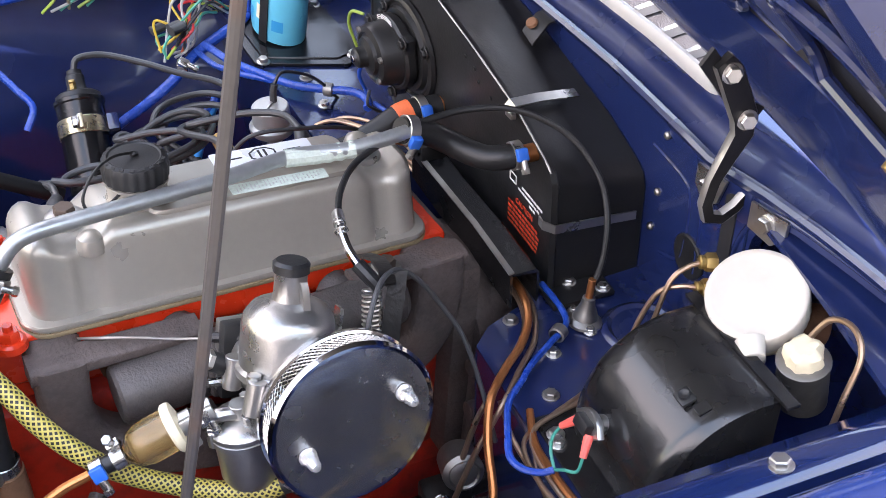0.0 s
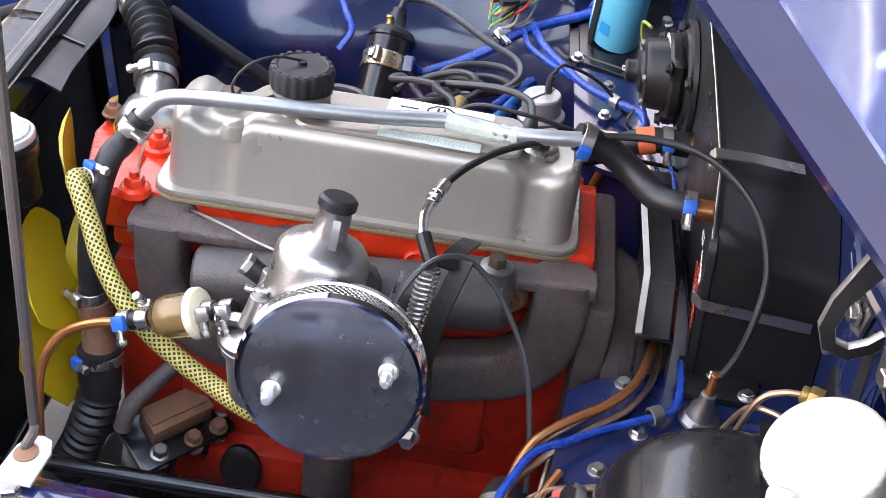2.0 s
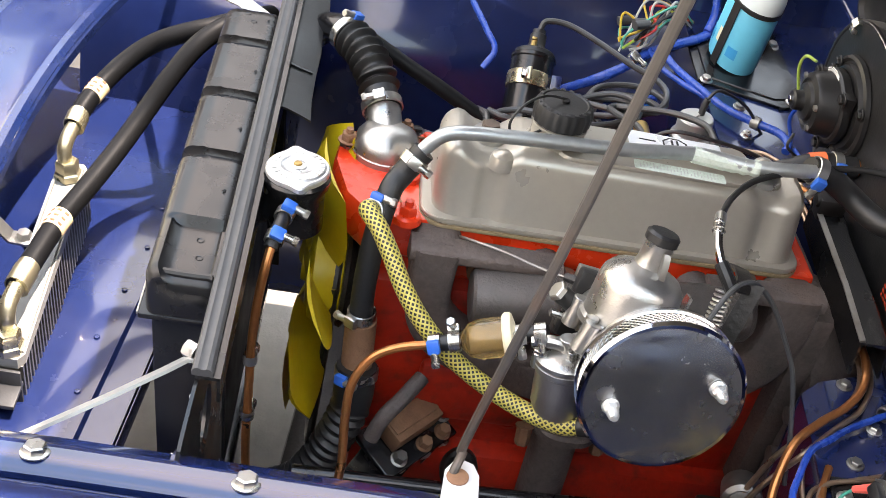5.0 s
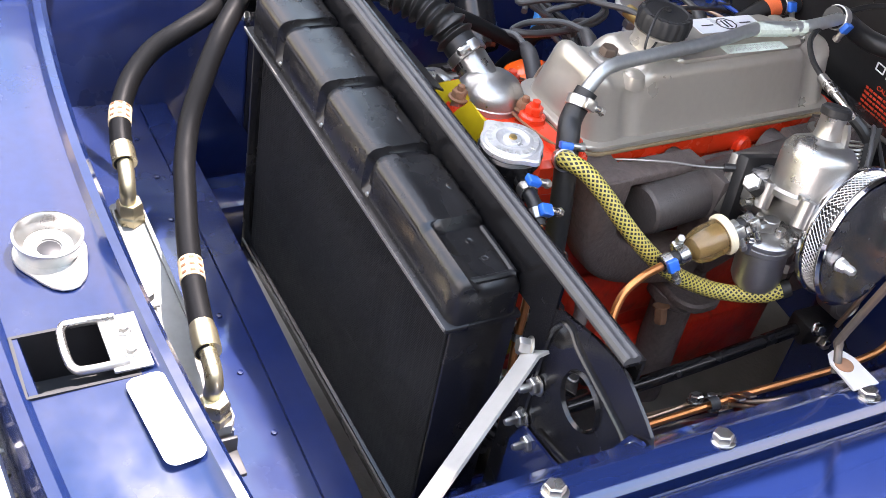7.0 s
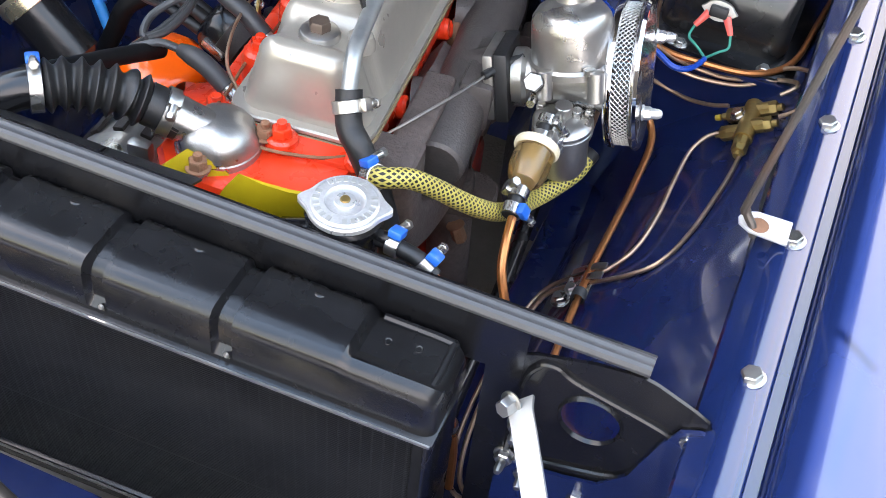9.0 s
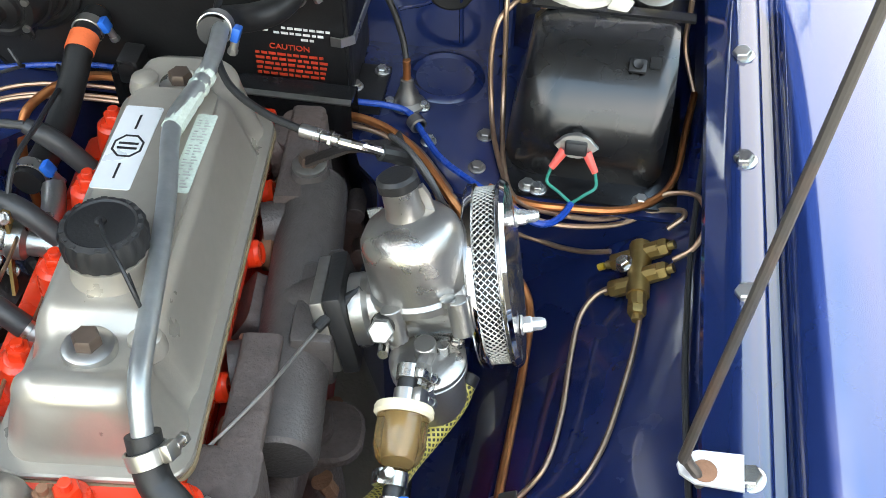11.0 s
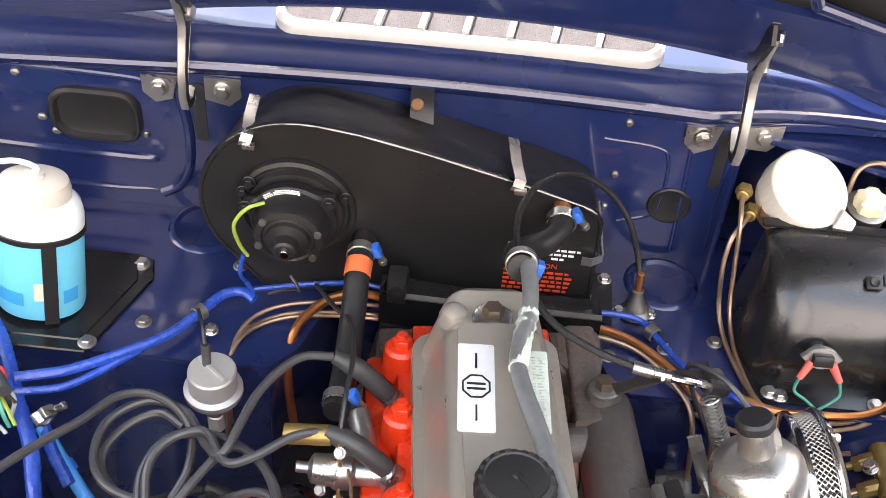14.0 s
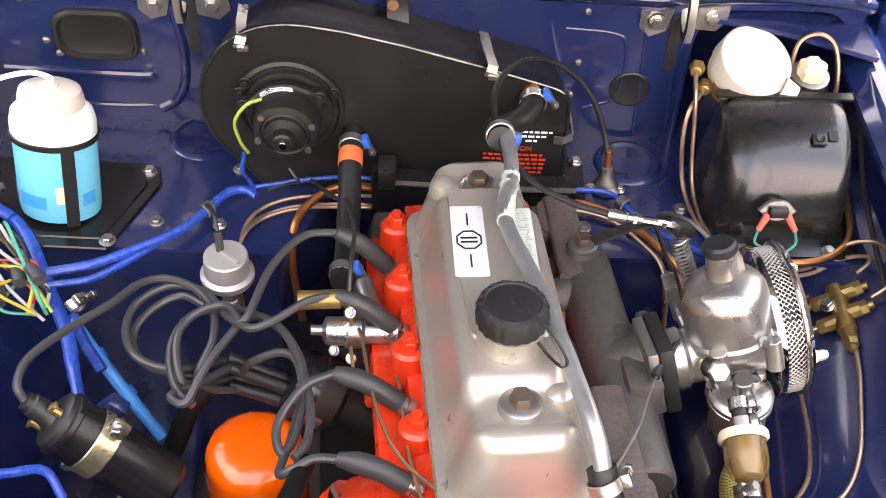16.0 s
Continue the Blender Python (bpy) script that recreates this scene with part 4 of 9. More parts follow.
def casting(b, path, wide, deep, corner=0.010):
    """A bar of rounded oblong section through (u, v, w, scale) places beside the head."""
    line = spline([Vector(p[:3]) for p in path], 6)
    sizes = [p[3] for p in path]
    sec = []
    for k, p in enumerate(line):
        f = k / (len(line) - 1) * (len(sizes) - 1)
        i = min(int(f), len(sizes) - 2)
        q = sizes[i] + (sizes[i + 1] - sizes[i]) * (f - i)
        d = (line[min(k + 1, len(line) - 1)] - line[max(k - 1, 0)]).normalized()
        out = Vector((1, 0, 0)) if abs(d.x) < 0.8 else Vector((0, 0, 1))
        out = (out - d * out.dot(d)).normalized()
        side = d.cross(out)
        sec.append([EP(*(p + side * x * q + out * y)) for x, y in rrect(wide, deep, corner, 4)])
    loft(b, sec)
    return b


def engine():
    t = thing("engine", EP(0, -0.16, -0.35), "red-painted four-cylinder engine with cast iron head and block", "engine")
    # cylinder head
    b = B()
    box(b, (-0.0115, -0.158, -0.050), (0.139, 0.450, 0.052), ENG, 0.006)
    box(b, (-0.002, -0.150, -0.022), (0.130, 0.430, 0.034), ENG, 0.004)
    head = part("cylinder_head", b, RED, t)
    for v in (0.036, -0.049, -0.143, -0.236, -0.335):
        b = B()
        lathe(b, ENG @ Matrix.Translation((-0.076, v, -0.055)), [(0.0195, 0), (0.0185, 0.030), (0.0165, 0.046), (0.013, 0.049)], 20)
        sub("stud_boss", b, RED, head)
        b = B()
        m = ENG @ Matrix.Translation((-0.076, v, -0.007))
        hexhead(b, m, 0.0095, 0.009, 0.0125)
        cyl(b, m @ Vector((0, 0, 0.009)), m @ Vector((0, 0, 0.0155)), 0.0048, seg=12)
        sub("head_nut", b, RED, head)
    for u, v in ((0.066, -0.355), (-0.006, -0.356)):
        b = B()
        lathe(b, ENG @ Matrix.Translation((u, v, -0.006)), [(0.015, 0), (0.014, 0.006), (0.011, 0.008)], 18)
        hexhead(b, ENG @ Matrix.Translation((u, v, 0.002)), 0.0095, 0.009)
        cyl(b, EP(u, v, 0.010), EP(u, v, 0.017), 0.0045, seg=10)
        sub("head_nut", b, RED, head)
    # core plug and studs towards the manifold
    for v in (-0.235, -0.095, -0.02):
        b = B()
        lathe(b, axm(EP(0.060, v, -0.034), EROT @ Vector((1, 0, 0.25))), [(0.0115, 0), (0.0115, 0.010), (0.009, 0.013), (0.007, 0.011), (0, 0.011)], 18)
        sub("core_plug", b, RED, head)
    # front water outlet flange
    b = B()
    o = [(-0.105, -0.395), (-0.085, -0.425), (-0.03, -0.43), (0.03, -0.415), (0.062, -0.39), (0.066, -0.34), (-0.10, -0.34)]
    prism(b, o, ENG @ Matrix.Translation((0, 0, -0.055)), 0.045, 0.006)
    sub("water_outlet", b, RED, head)
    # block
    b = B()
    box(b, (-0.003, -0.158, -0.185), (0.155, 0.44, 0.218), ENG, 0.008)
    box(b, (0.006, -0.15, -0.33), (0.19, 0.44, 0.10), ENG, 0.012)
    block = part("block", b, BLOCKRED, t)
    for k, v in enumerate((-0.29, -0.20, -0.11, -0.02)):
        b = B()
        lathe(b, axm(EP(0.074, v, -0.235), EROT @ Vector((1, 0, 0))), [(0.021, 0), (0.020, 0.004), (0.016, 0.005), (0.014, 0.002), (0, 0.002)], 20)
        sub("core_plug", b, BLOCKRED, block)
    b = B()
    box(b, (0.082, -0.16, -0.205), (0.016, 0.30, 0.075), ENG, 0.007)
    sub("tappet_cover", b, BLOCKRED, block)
    b = B()
    casting(b, [(-0.060, -0.300, -0.072, 0.9), (-0.095, -0.292, -0.070, 1.0), (-0.128, -0.280, -0.080, 1.0), (-0.148, -0.276, -0.105, 0.8)], 0.085, 0.062, 0.024)
    sub("front_casting", b, RED, block)
    b = B()
    box(b, (-0.097, -0.160, -0.066), (0.028, 0.430, 0.060), ENG, 0.008)
    sub("plug_ledge", b, RED, head)
    for v in (-0.245, -0.150, -0.060):
        b = B()
        lathe(b, axm(EP(-0.110, v, -0.060), EROT @ Vector((-1, 0, 0.2))), [(0.012, 0), (0.011, 0.005), (0.008, 0.007), (0, 0.007)], 16)
        sub("core_plug", b, RED, head)
    b = B()
    box(b, (-0.118, -0.170, -0.285), (0.095, 0.34, 0.15), ENG, 0.02)
    part("crankcase_side", b, DIRTY_BLACK, t, "oily black crankcase side")
    b = B()
    box(b, (0.0, 0.075, -0.16), (0.20, 0.03, 0.26), ENG, 0.008)
    part("rear_plate", b, IRON, t)
    b = B()
    lathe(b, axm(EP(0, 0.085, -0.19), EROT @ Vector((0, 1, -0.03))), [(0.135, 0), (0.135, 0.012), (0.125, 0.03), (0.11, 0.10), (0.10, 0.16)], 36)
    part("bell_housing", b, IRON, t, "stained grey bell housing")
    for u, w in ((0.128, -0.135), (0.132, -0.19)):
        b = B()
        cyl(b, EP(u, 0.066, w), EP(u, 0.098, w), 0.010, seg=14)
        part("lug", b, IRON, t)
    # thermostat housing
    b = B()
    prism(b, [(0.042 * math.cos(radians(a)) * (1.15 if a % 120 == 30 else 0.88), 0.042 * math.sin(radians(a)) * (1.15 if a % 120 == 30 else 0.88)) for a in range(0, 360, 15)],
          ENG @ Matrix.Translation((-0.055, -0.378, -0.012)), 0.010, 0.002)
    th = part("thermostat_housing", b, ALU, t, "cast aluminium thermostat housing")
    b = B()
    lathe(b, ENG @ Matrix.Translation((-0.055, -0.378, -0.003)), [(0.036, 0), (0.0345, 0.010), (0.029, 0.018), (0.020, 0.0235), (0.008, 0.026), (0, 0.0262)], 32, mod=lambda a, k: 1 - (0.16 if k in (1, 2) else 0.08 if k == 3 else 0.0) * max(0.0, math.cos(3 * (a - 0.52))) ** 3)
    tube(b, [EP(-0.058, -0.38, 0.004), EP(-0.076, -0.383, 0.011), EP(-0.092, -0.386, 0.019)], 0.0190, 22)
    sub("dome", b, ALU, th)
    for a in (30, 150, 270):
        b = B()
        p = ENG @ Matrix.Translation((-0.055 + 0.040 * math.cos(radians(a)), -0.378 + 0.040 * math.sin(radians(a)), -0.002))
        hexhead(b, p, 0.0085, 0.008, 0.011)
        cyl(b, p @ Vector((0, 0, 0.008)), p @ Vector((0, 0, 0.015)), 0.004, seg=10)
        sub("nut", b, RUST, th)
    # engine mount and bracket low on the side
    m = axm((0.188, -0.553, 0.558), (0.25, 0.30, 0.92), (-0.76, 0.60, 0.0))
    b = B()
    box(b, (0, 0, 0.006), (0.030, 0.066, 0.026), m, 0.002)
    box(b, (-0.004, 0, 0.0205), (0.022, 0.062, 0.003), m, 0.001)
    part("mount_block", b, RUST, t, "rusty engine mounting block")
    b = B()
    box(b, (0.006, -0.002, -0.012), (0.060, 0.104, 0.008), m, 0.002)
    for y in (-0.020, 0.018):
        box(b, (0.034, y, -0.060), (0.004, 0.006, 0.095), m, 0.0015)
    box(b, (0.010, -0.048, -0.050), (0.040, 0.006, 0.075), m, 0.002)
    box(b, (0.010, 0.046, -0.050), (0.040, 0.006, 0.075), m, 0.002)
    part("mount_bracket", b, BLACK, t, "black engine mounting bracket with bolts")
    up = m.to_3x3() @ Vector((0, 0, 1))
    for x, y, mm in ((0.024, -0.030, DULL), (0.026, 0.006, RUST), (0.026, 0.034, RUST), (0.010, 0.048, DULL)):
        bolt(m @ Vector((x, y, -0.008)), up, 0.0075, 0.009, 0.0095, mm, parent=t)
        bolt(m @ Vector((x + 0.004, y, -0.016)), -up, 0.0075, 0.008, 0.009, STEEL, parent=t)
    b = B()
    tube(b, [(0.232, -0.588, 0.575), (0.226, -0.578, 0.600), (0.212, -0.560, 0.620), (0.190, -0.545, 0.630)], 0.0085, 12)
    part("drain_elbow", b, IRON, t, "grimy grey drain elbow")
    b = B()
    lathe(b, axm(EP(0.1015, -0.245, -0.300), EROT @ Vector((1, 0, 0.1))) @ Matrix.Diagonal((1.0, 1.45, 1, 1)), [(0.021, 0), (0.021, 0.006), (0.018, 0.009), (0, 0.010)], 28)
    sub("blanking_plate", b, DIRTY_BLACK, block, "oval black blanking plate")
    return t


engine()


def manifold():
    t = thing("exhaust_manifold", EP(0.10, -0.16, -0.16), "brown-grey cast iron exhaust manifold", "manifold")
    front = [(0.090, -0.323, -0.012, 1.0), (0.091, -0.323, -0.035, 0.96), (0.091, -0.322, -0.070, 0.96), (0.092, -0.313, -0.100, 1.02), (0.094, -0.286, -0.124, 1.1), (0.098, -0.240, -0.138, 1.15), (0.104, -0.160, -0.150, 1.2)]
    rear = [(0.090, 0.038, -0.006, 1.1), (0.091, 0.039, -0.030, 1.1), (0.091, 0.038, -0.058, 1.12), (0.092, 0.028, -0.092, 1.16), (0.094, 0.002, -0.117, 1.18), (0.098, -0.045, -0.127, 1.2), (0.101, -0.095, -0.134, 1.2), (0.104, -0.150, -0.150, 1.2)]
    for pts in (front, rear):
        b = B()
        casting(b, pts, 0.046, 0.040)
        part("branch", b, IRON, t)
    for v in (-0.323, 0.038):
        b = B()
        casting(b, [(0.064, v, -0.030, 1.0), (0.078, v, -0.030, 0.95), (0.094, v, -0.030, 0.9)], 0.050, 0.044)
        part("port", b, IRON, t)
    b = B()
    casting(b, [(0.064, -0.140, -0.045, 1.0), (0.084, -0.140, -0.060, 1.0), (0.096, -0.142, -0.10, 1.0), (0.104, -0.150, -0.155, 1.1)], 0.056, 0.036)
    part("branch", b, IRON, t)
    # cast bars along the top
    for a, c in (((0.092, -0.349, -0.0165, 0.9), (0.092, -0.200, -0.0155, 0.6)), ((0.092, 0.066, -0.011, 0.9), (0.092, -0.052, -0.0120, 0.6))):
        b = B()
        mid = tuple((x + y) / 2 for x, y in zip(a, c))
        casting(b, [a, mid, c], 0.019, 0.030, 0.006)
        part("web", b, IRON, t)
    for v in (-0.270, -0.19, -0.075, -0.006):
        b = B()
        lathe(b, axm(EP(0.070, v, -0.048), EROT @ Vector((1, 0, 0))), [(0.017, 0), (0.017, 0.008), (0.014, 0.010)], 18)
        hexhead(b, axm(EP(0.079, v, -0.048), EROT @ Vector((1, 0, 0))), 0.0095, 0.009)
        cyl(b, EP(0.085, v, -0.048), EP(0.100, v, -0.048), 0.0045, seg=10)
        part("clamp_nut", b, RUST, t, "rusty manifold nut on a heavy washer")
    b = B()
    cyl(b, EP(0.106, -0.155, -0.165), EP(0.118, -0.155, -0.36), 0.025, seg=20)
    part("down_pipe", b, IRON, t)
    b = B()
    prism(b, rrect(0.10, 0.066, 0.026, 5), axm(EP(0.108, -0.155, -0.195), EROT @ Vector((0, 0, 1)), EROT @ Vector((0, 1, 0))), 0.013, 0.003)
    lathe(b, axm(EP(0.108, -0.155, -0.21), EROT @ Vector((0, 0, 1))), [(0.030, 0), (0.037, 0.006), (0.036, 0.017), (0.029, 0.02)], 24)
    part("outlet_flange", b, IRON, t)
    for v in (-0.195, -0.115):
        bolt(EP(0.125, v, -0.20), EROT @ Vector((0.4, 0, -1)), 0.008, 0.02, 0.010, RUST, parent=t)
    return t


manifold()


def inlet():
    t = thing("inlet_manifold", EP(0.10, -0.15, -0.06), "grey cast inlet manifold with a round plenum", "manifold")
    b = B()
    m = axm(EP(0.114, -0.284, -0.050), EP(0.107, -0.006, -0.030) - EP(0.114, -0.284, -0.050))
    lathe(b, m, [(0.024, 0), (0.0272, 0.003), (0.028, 0.010), (0.0285, 0.10), (0.030, 0.130), (0.029, 0.16), (0.028, 0.262), (0.0265, 0.272), (0.020, 0.279)], 28)
    part("plenum", b, GUN, t)
    for v in (-0.215, -0.06):
        b = B()
        tube(b, [EP(0.068, v, -0.035), EP(0.085, v + 0.004, -0.035), EP(0.105, v + 0.01, -0.042)], 0.021, 14)
        part("runner", b, GUN, t)
    b = B()
    box(b, (0.128, -0.165, -0.034), (0.034, 0.086, 0.052), ENG, 0.006)
    part("pad", b, GUN, t)
    # boss with bolt at the rear
    b = B()
    lathe(b, ENG @ Matrix.Translation((0.104, -0.022, -0.018)), [(0.020, 0), (0.018, 0.008), (0.015, 0.018), (0.013, 0.019)], 20)
    part("boss", b, GUN, t)
    b = B()
    lathe(b, ENG @ Matrix.Translation((0.104, -0.022, 0.001)), [(0.0145, 0), (0.0145, 0.003), (0.012, 0.0045)], 20)
    part("washer", b, DULL, t)
    b = B()
    hexhead(b, ENG @ Matrix.Translation((0.104, -0.022, 0.005)), 0.0088, 0.009)
    part("bolt", b, BOLTD, t, "browned hexagon plug")
    # carburettor flange
    b = B()
    n = (EROT @ Vector((1, 0, 0.30))).normalized()
    tube(b, [EP(0.108, -0.155, -0.035), EP(0.128, -0.156, -0.026), EP(0.142, -0.157, -0.018)], 0.024, 16)
    prism(b, rrect(0.082, 0.058, 0.020, 5), axm(EP(0.140, -0.157, -0.020), n, EROT @ Vector((0, 0, 1))), 0.011, 0.002)
    part("carburettor_flange", b, GUN, t)
    return t


inlet()

# carburettor frame: a along the dashpot, its throat points out and up a little
DP_TOP, DP_BOT = Vector((0.252, -0.358, 0.890)), Vector((0.2735, -0.3765, 0.806))
AX = (DP_TOP - DP_BOT).normalized()
OUTD = (EROT @ Vector((1, 0, 0)))
OUTD = (OUTD - AX * OUTD.dot(AX)).normalized()
ALONG = AX.cross(OUTD).normalized()


def CP(a, o, l):
    """Place in the carburettor: a up the dashpot from its foot, o outwards, l along the car to the rear."""
    return DP_BOT + AX * a + OUTD * o + ALONG * l


def carburettor():
    t = thing("carburettor", CP(-0.05, 0, 0), "cast aluminium carburettor with a polished dashpot", "carburettor")
    b = B()
    m = axm(DP_BOT, AX)
    lathe(b, m, [(0.041, -0.006), (0.041, 0.0), (0.0385, 0.003), (0.038, 0.036), (0.0365, 0.044), (0.031, 0.0515), (0.021, 0.056), (0.0145, 0.059), (0.0135, 0.065), (0.013, 0.080), (0.0138, 0.082)], 40)
    dash = part("dashpot", b, ALU, t)
    b = B()
    slab(b, [CP(0.055, 0.018, 0.006), CP(0.068, 0.0165, 0.005), CP(0.077, 0.0135, 0.004)], ALONG, 0.006, 0.006)
    sub("rib", b, ALU, dash)
    b = B()
    lathe(b, axm(CP(0.0805, 0, 0), AX), [(0.0125, 0), (0.0148, 0.002), (0.0148, 0.0085), (0.0125, 0.011), (0.006, 0.0113), (0, 0.0113)], 48, mod=lambda a, k: 1 + 0.035 * (math.cos(6 * a) > 0) * (k in (1, 2)))
    part("damper_cap", b, RUBBER, t, "black plastic damper cap")
    b = B()
    m2 = axm(CP(-0.02, -0.055, 0), OUTD, AX)
    sec = []
    for w, h, z in ((0.052, 0.056, 0), (0.052, 0.056, 0.010), (0.046, 0.048, 0.014), (0.05, 0.05, 0.05), (0.056, 0.052, 0.08), (0.062, 0.058, 0.085), (0.062, 0.058, 0.094)):
        sec.append([m2 @ Vector((x, y, z)) for x, y in rrect(w, h, h * 0.42, 5)])
    loft(b, sec)
    for sx in (-1, 1):
        cyl(b, CP(-0.024, 0.028, sx * 0.040), CP(0.004, 0.028, sx * 0.036), 0.008, seg=12)
        cyl(b, CP(-0.024, -0.020, sx * 0.038), CP(0.004, -0.020, sx * 0.036), 0.008, seg=12)
    body = part("body", b, ALU, t)
    b = B()
    box(b, (0, 0, -0.008), (0.064, 0.070, 0.014), m2, 0.003)
    part("insulator", b, RUBBER, t, "black heat insulator block")
    b = B()
    box(b, (0, 0, -0.020), (0.062, 0.066, 0.010), m2, 0.002)
    part("spacer", b, DULL, t)
    for l, o in ((-0.037, 0.022), (0.037, 0.022), (0.036, -0.022)):
        b = B()
        lathe(b, axm(CP(0.002, o, l), AX), [(0.0058, 0), (0.0058, 0.005), (0.004, 0.0058), (0, 0.006)], 12)
        part("screw", b, STEEL, t)
    # jet housing below
    b = B()
    cyl(b, CP(-0.045, 0, 0), CP(-0.10, 0, 0), 0.011, seg=16)
    cyl(b, CP(-0.075, 0, 0), CP(-0.085, 0, 0), 0.016, seg=6)
    part("jet_housing", b, DULL, t)
    # float chamber
    bowl = Vector((0.285, -0.420, 0.768))
    down = (Vector((0.292, -0.418, 0.70)) - bowl).normalized()
    b = B()
    lathe(b, axm(bowl, down), [(0.026, 0.003), (0.029, 0.005), (0.029, 0.010), (0.0255, 0.013), (0.0255, 0.050), (0.022, 0.058), (0.008, 0.064), (0, 0.064)], 32)
    fc = part("float_chamber", b, ALU, t)
    b = B()
    lathe(b, axm(bowl, -down), [(0.029, -0.003), (0.029, 0.001), (0.026, 0.004), (0.020, 0.006), (0.010, 0.008), (0, 0.008)], 32)
    tube(b, [bowl - down * 0.010 + Vector((0.002, 0.004, 0)), bowl - down * 0.014 + Vector((0.001, -0.014, 0)), bowl - down * 0.010 + Vector((-0.001, -0.032, 0.0))], 0.0062, 10)
    cyl(b, bowl, bowl - down * 0.020, 0.0085, seg=14)
    cyl(b, bowl + Vector((0.012, 0.004, 0)), bowl - down * 0.016 + Vector((0.012, 0.004, 0)), 0.005, seg=10)
    sub("lid", b, ALU, fc)
    for a in (40, 160, 280):
        b = B()
        p = axm(bowl, -down) @ Vector((0.026 * math.cos(radians(a)), 0.026 * math.sin(radians(a)), 0.001))
        cyl(b, p + down * 0.012, p - down * 0.003, 0.0055, seg=10)
        hexhead(b, axm(p - down * 0.003, -down), 0.0045, 0.004)
        sub("screw", b, STEEL, fc)
    # capped vacuum stub
    b = B()
    s0, s1 = CP(-0.012, -0.028, -0.030), Vector((0.254, -0.434, 0.814))
    tube(b, [s0, s0.lerp(s1, 0.5), s1], 0.0088, 14)
    st = part("vacuum_stub", b, RUBBER, t, "black rubber hose stub closed by a bolt")
    d = (s1 - s0).normalized()
    b = B()
    hexhead(b, axm(s1, d), 0.0095, 0.006)
    sub("plug_bolt", b, STEEL, st)
    b = B()
    lathe(b, axm(s0.lerp(s1, 0.18), d), [(0.0098, -0.004), (0.0102, 0.0), (0.0098, 0.004), (0.009, 0.0), (0.0098, -0.004)], 18)
    sub("clip", b, PASSIV, st)
    # throttle spindle, lever, bracket and return spring
    b = B()
    tube(b, [CP(-0.022, -0.030, -0.055), CP(-0.022, -0.030, 0.066)], 0.004, 10)
    slab(b, [CP(-0.022, -0.030, 0.060), CP(0.010, -0.034, 0.062), CP(0.028, -0.036, 0.064)], OUTD, 0.012, 0.003)
    slab(b, [CP(-0.022, -0.030, 0.060), CP(-0.055, -0.015, 0.058), CP(-0.072, -0.012, 0.056)], OUTD, 0.010, 0.003)
    part("throttle_lever", b, STEEL, t)
    b = B()
    coil = []
    a0, a1 = Vector((0.236, -0.288, 0.830)), Vector((0.262, -0.300, 0.768))
    m3 = axm(a0, a1 - a0)
    ln = (a1 - a0).length
    for k in range(16 * 10 + 1):
        a = 2 * math.pi * k / 10
        coil.append(m3 @ Vector((0.0078 * math.cos(a), 0.0078 * math.sin(a), ln * k / 160)))
    tube(b, coil, 0.00125, 6, straight=True)
    part("return_spring", b, STEEL, t)
    b = B()
    slab(b, [Vector((0.160, -0.270, 0.806)), Vector((0.195, -0.268, 0.826)), Vector((0.228, -0.272, 0.838)), Vector((0.244, -0.276, 0.836))], (0.2, -0.9, 0.3), 0.016, 0.0025)
    slab(b, [Vector((0.232, -0.262, 0.838)), Vector((0.250, -0.276, 0.80)), Vector((0.262, -0.286, 0.755)), Vector((0.268, -0.286, 0.70))], (0.3, 1, 0), 0.016, 0.0025)
    part("cable_bracket", b, DIRTY_BLACK, t, "dark steel throttle cable bracket")
    b = B()
    slab(b, [Vector((0.225, -0.295, 0.694)), Vector((0.262, -0.292, 0.690)), Vector((0.292, -0.290, 0.690))], (0, 1, 0.3), 0.012, 0.003)
    part("stay", b, DULL, t)
    bolt((0.285, -0.291, 0.690), (1, 0, 0.1), 0.007, 0.010, 0.009, parent=t)
    bolt((0.262, -0.296, 0.756), (1, -0.2, 0.3), 0.006, 0.008, 0.008, parent=t)
    return t


carburettor()


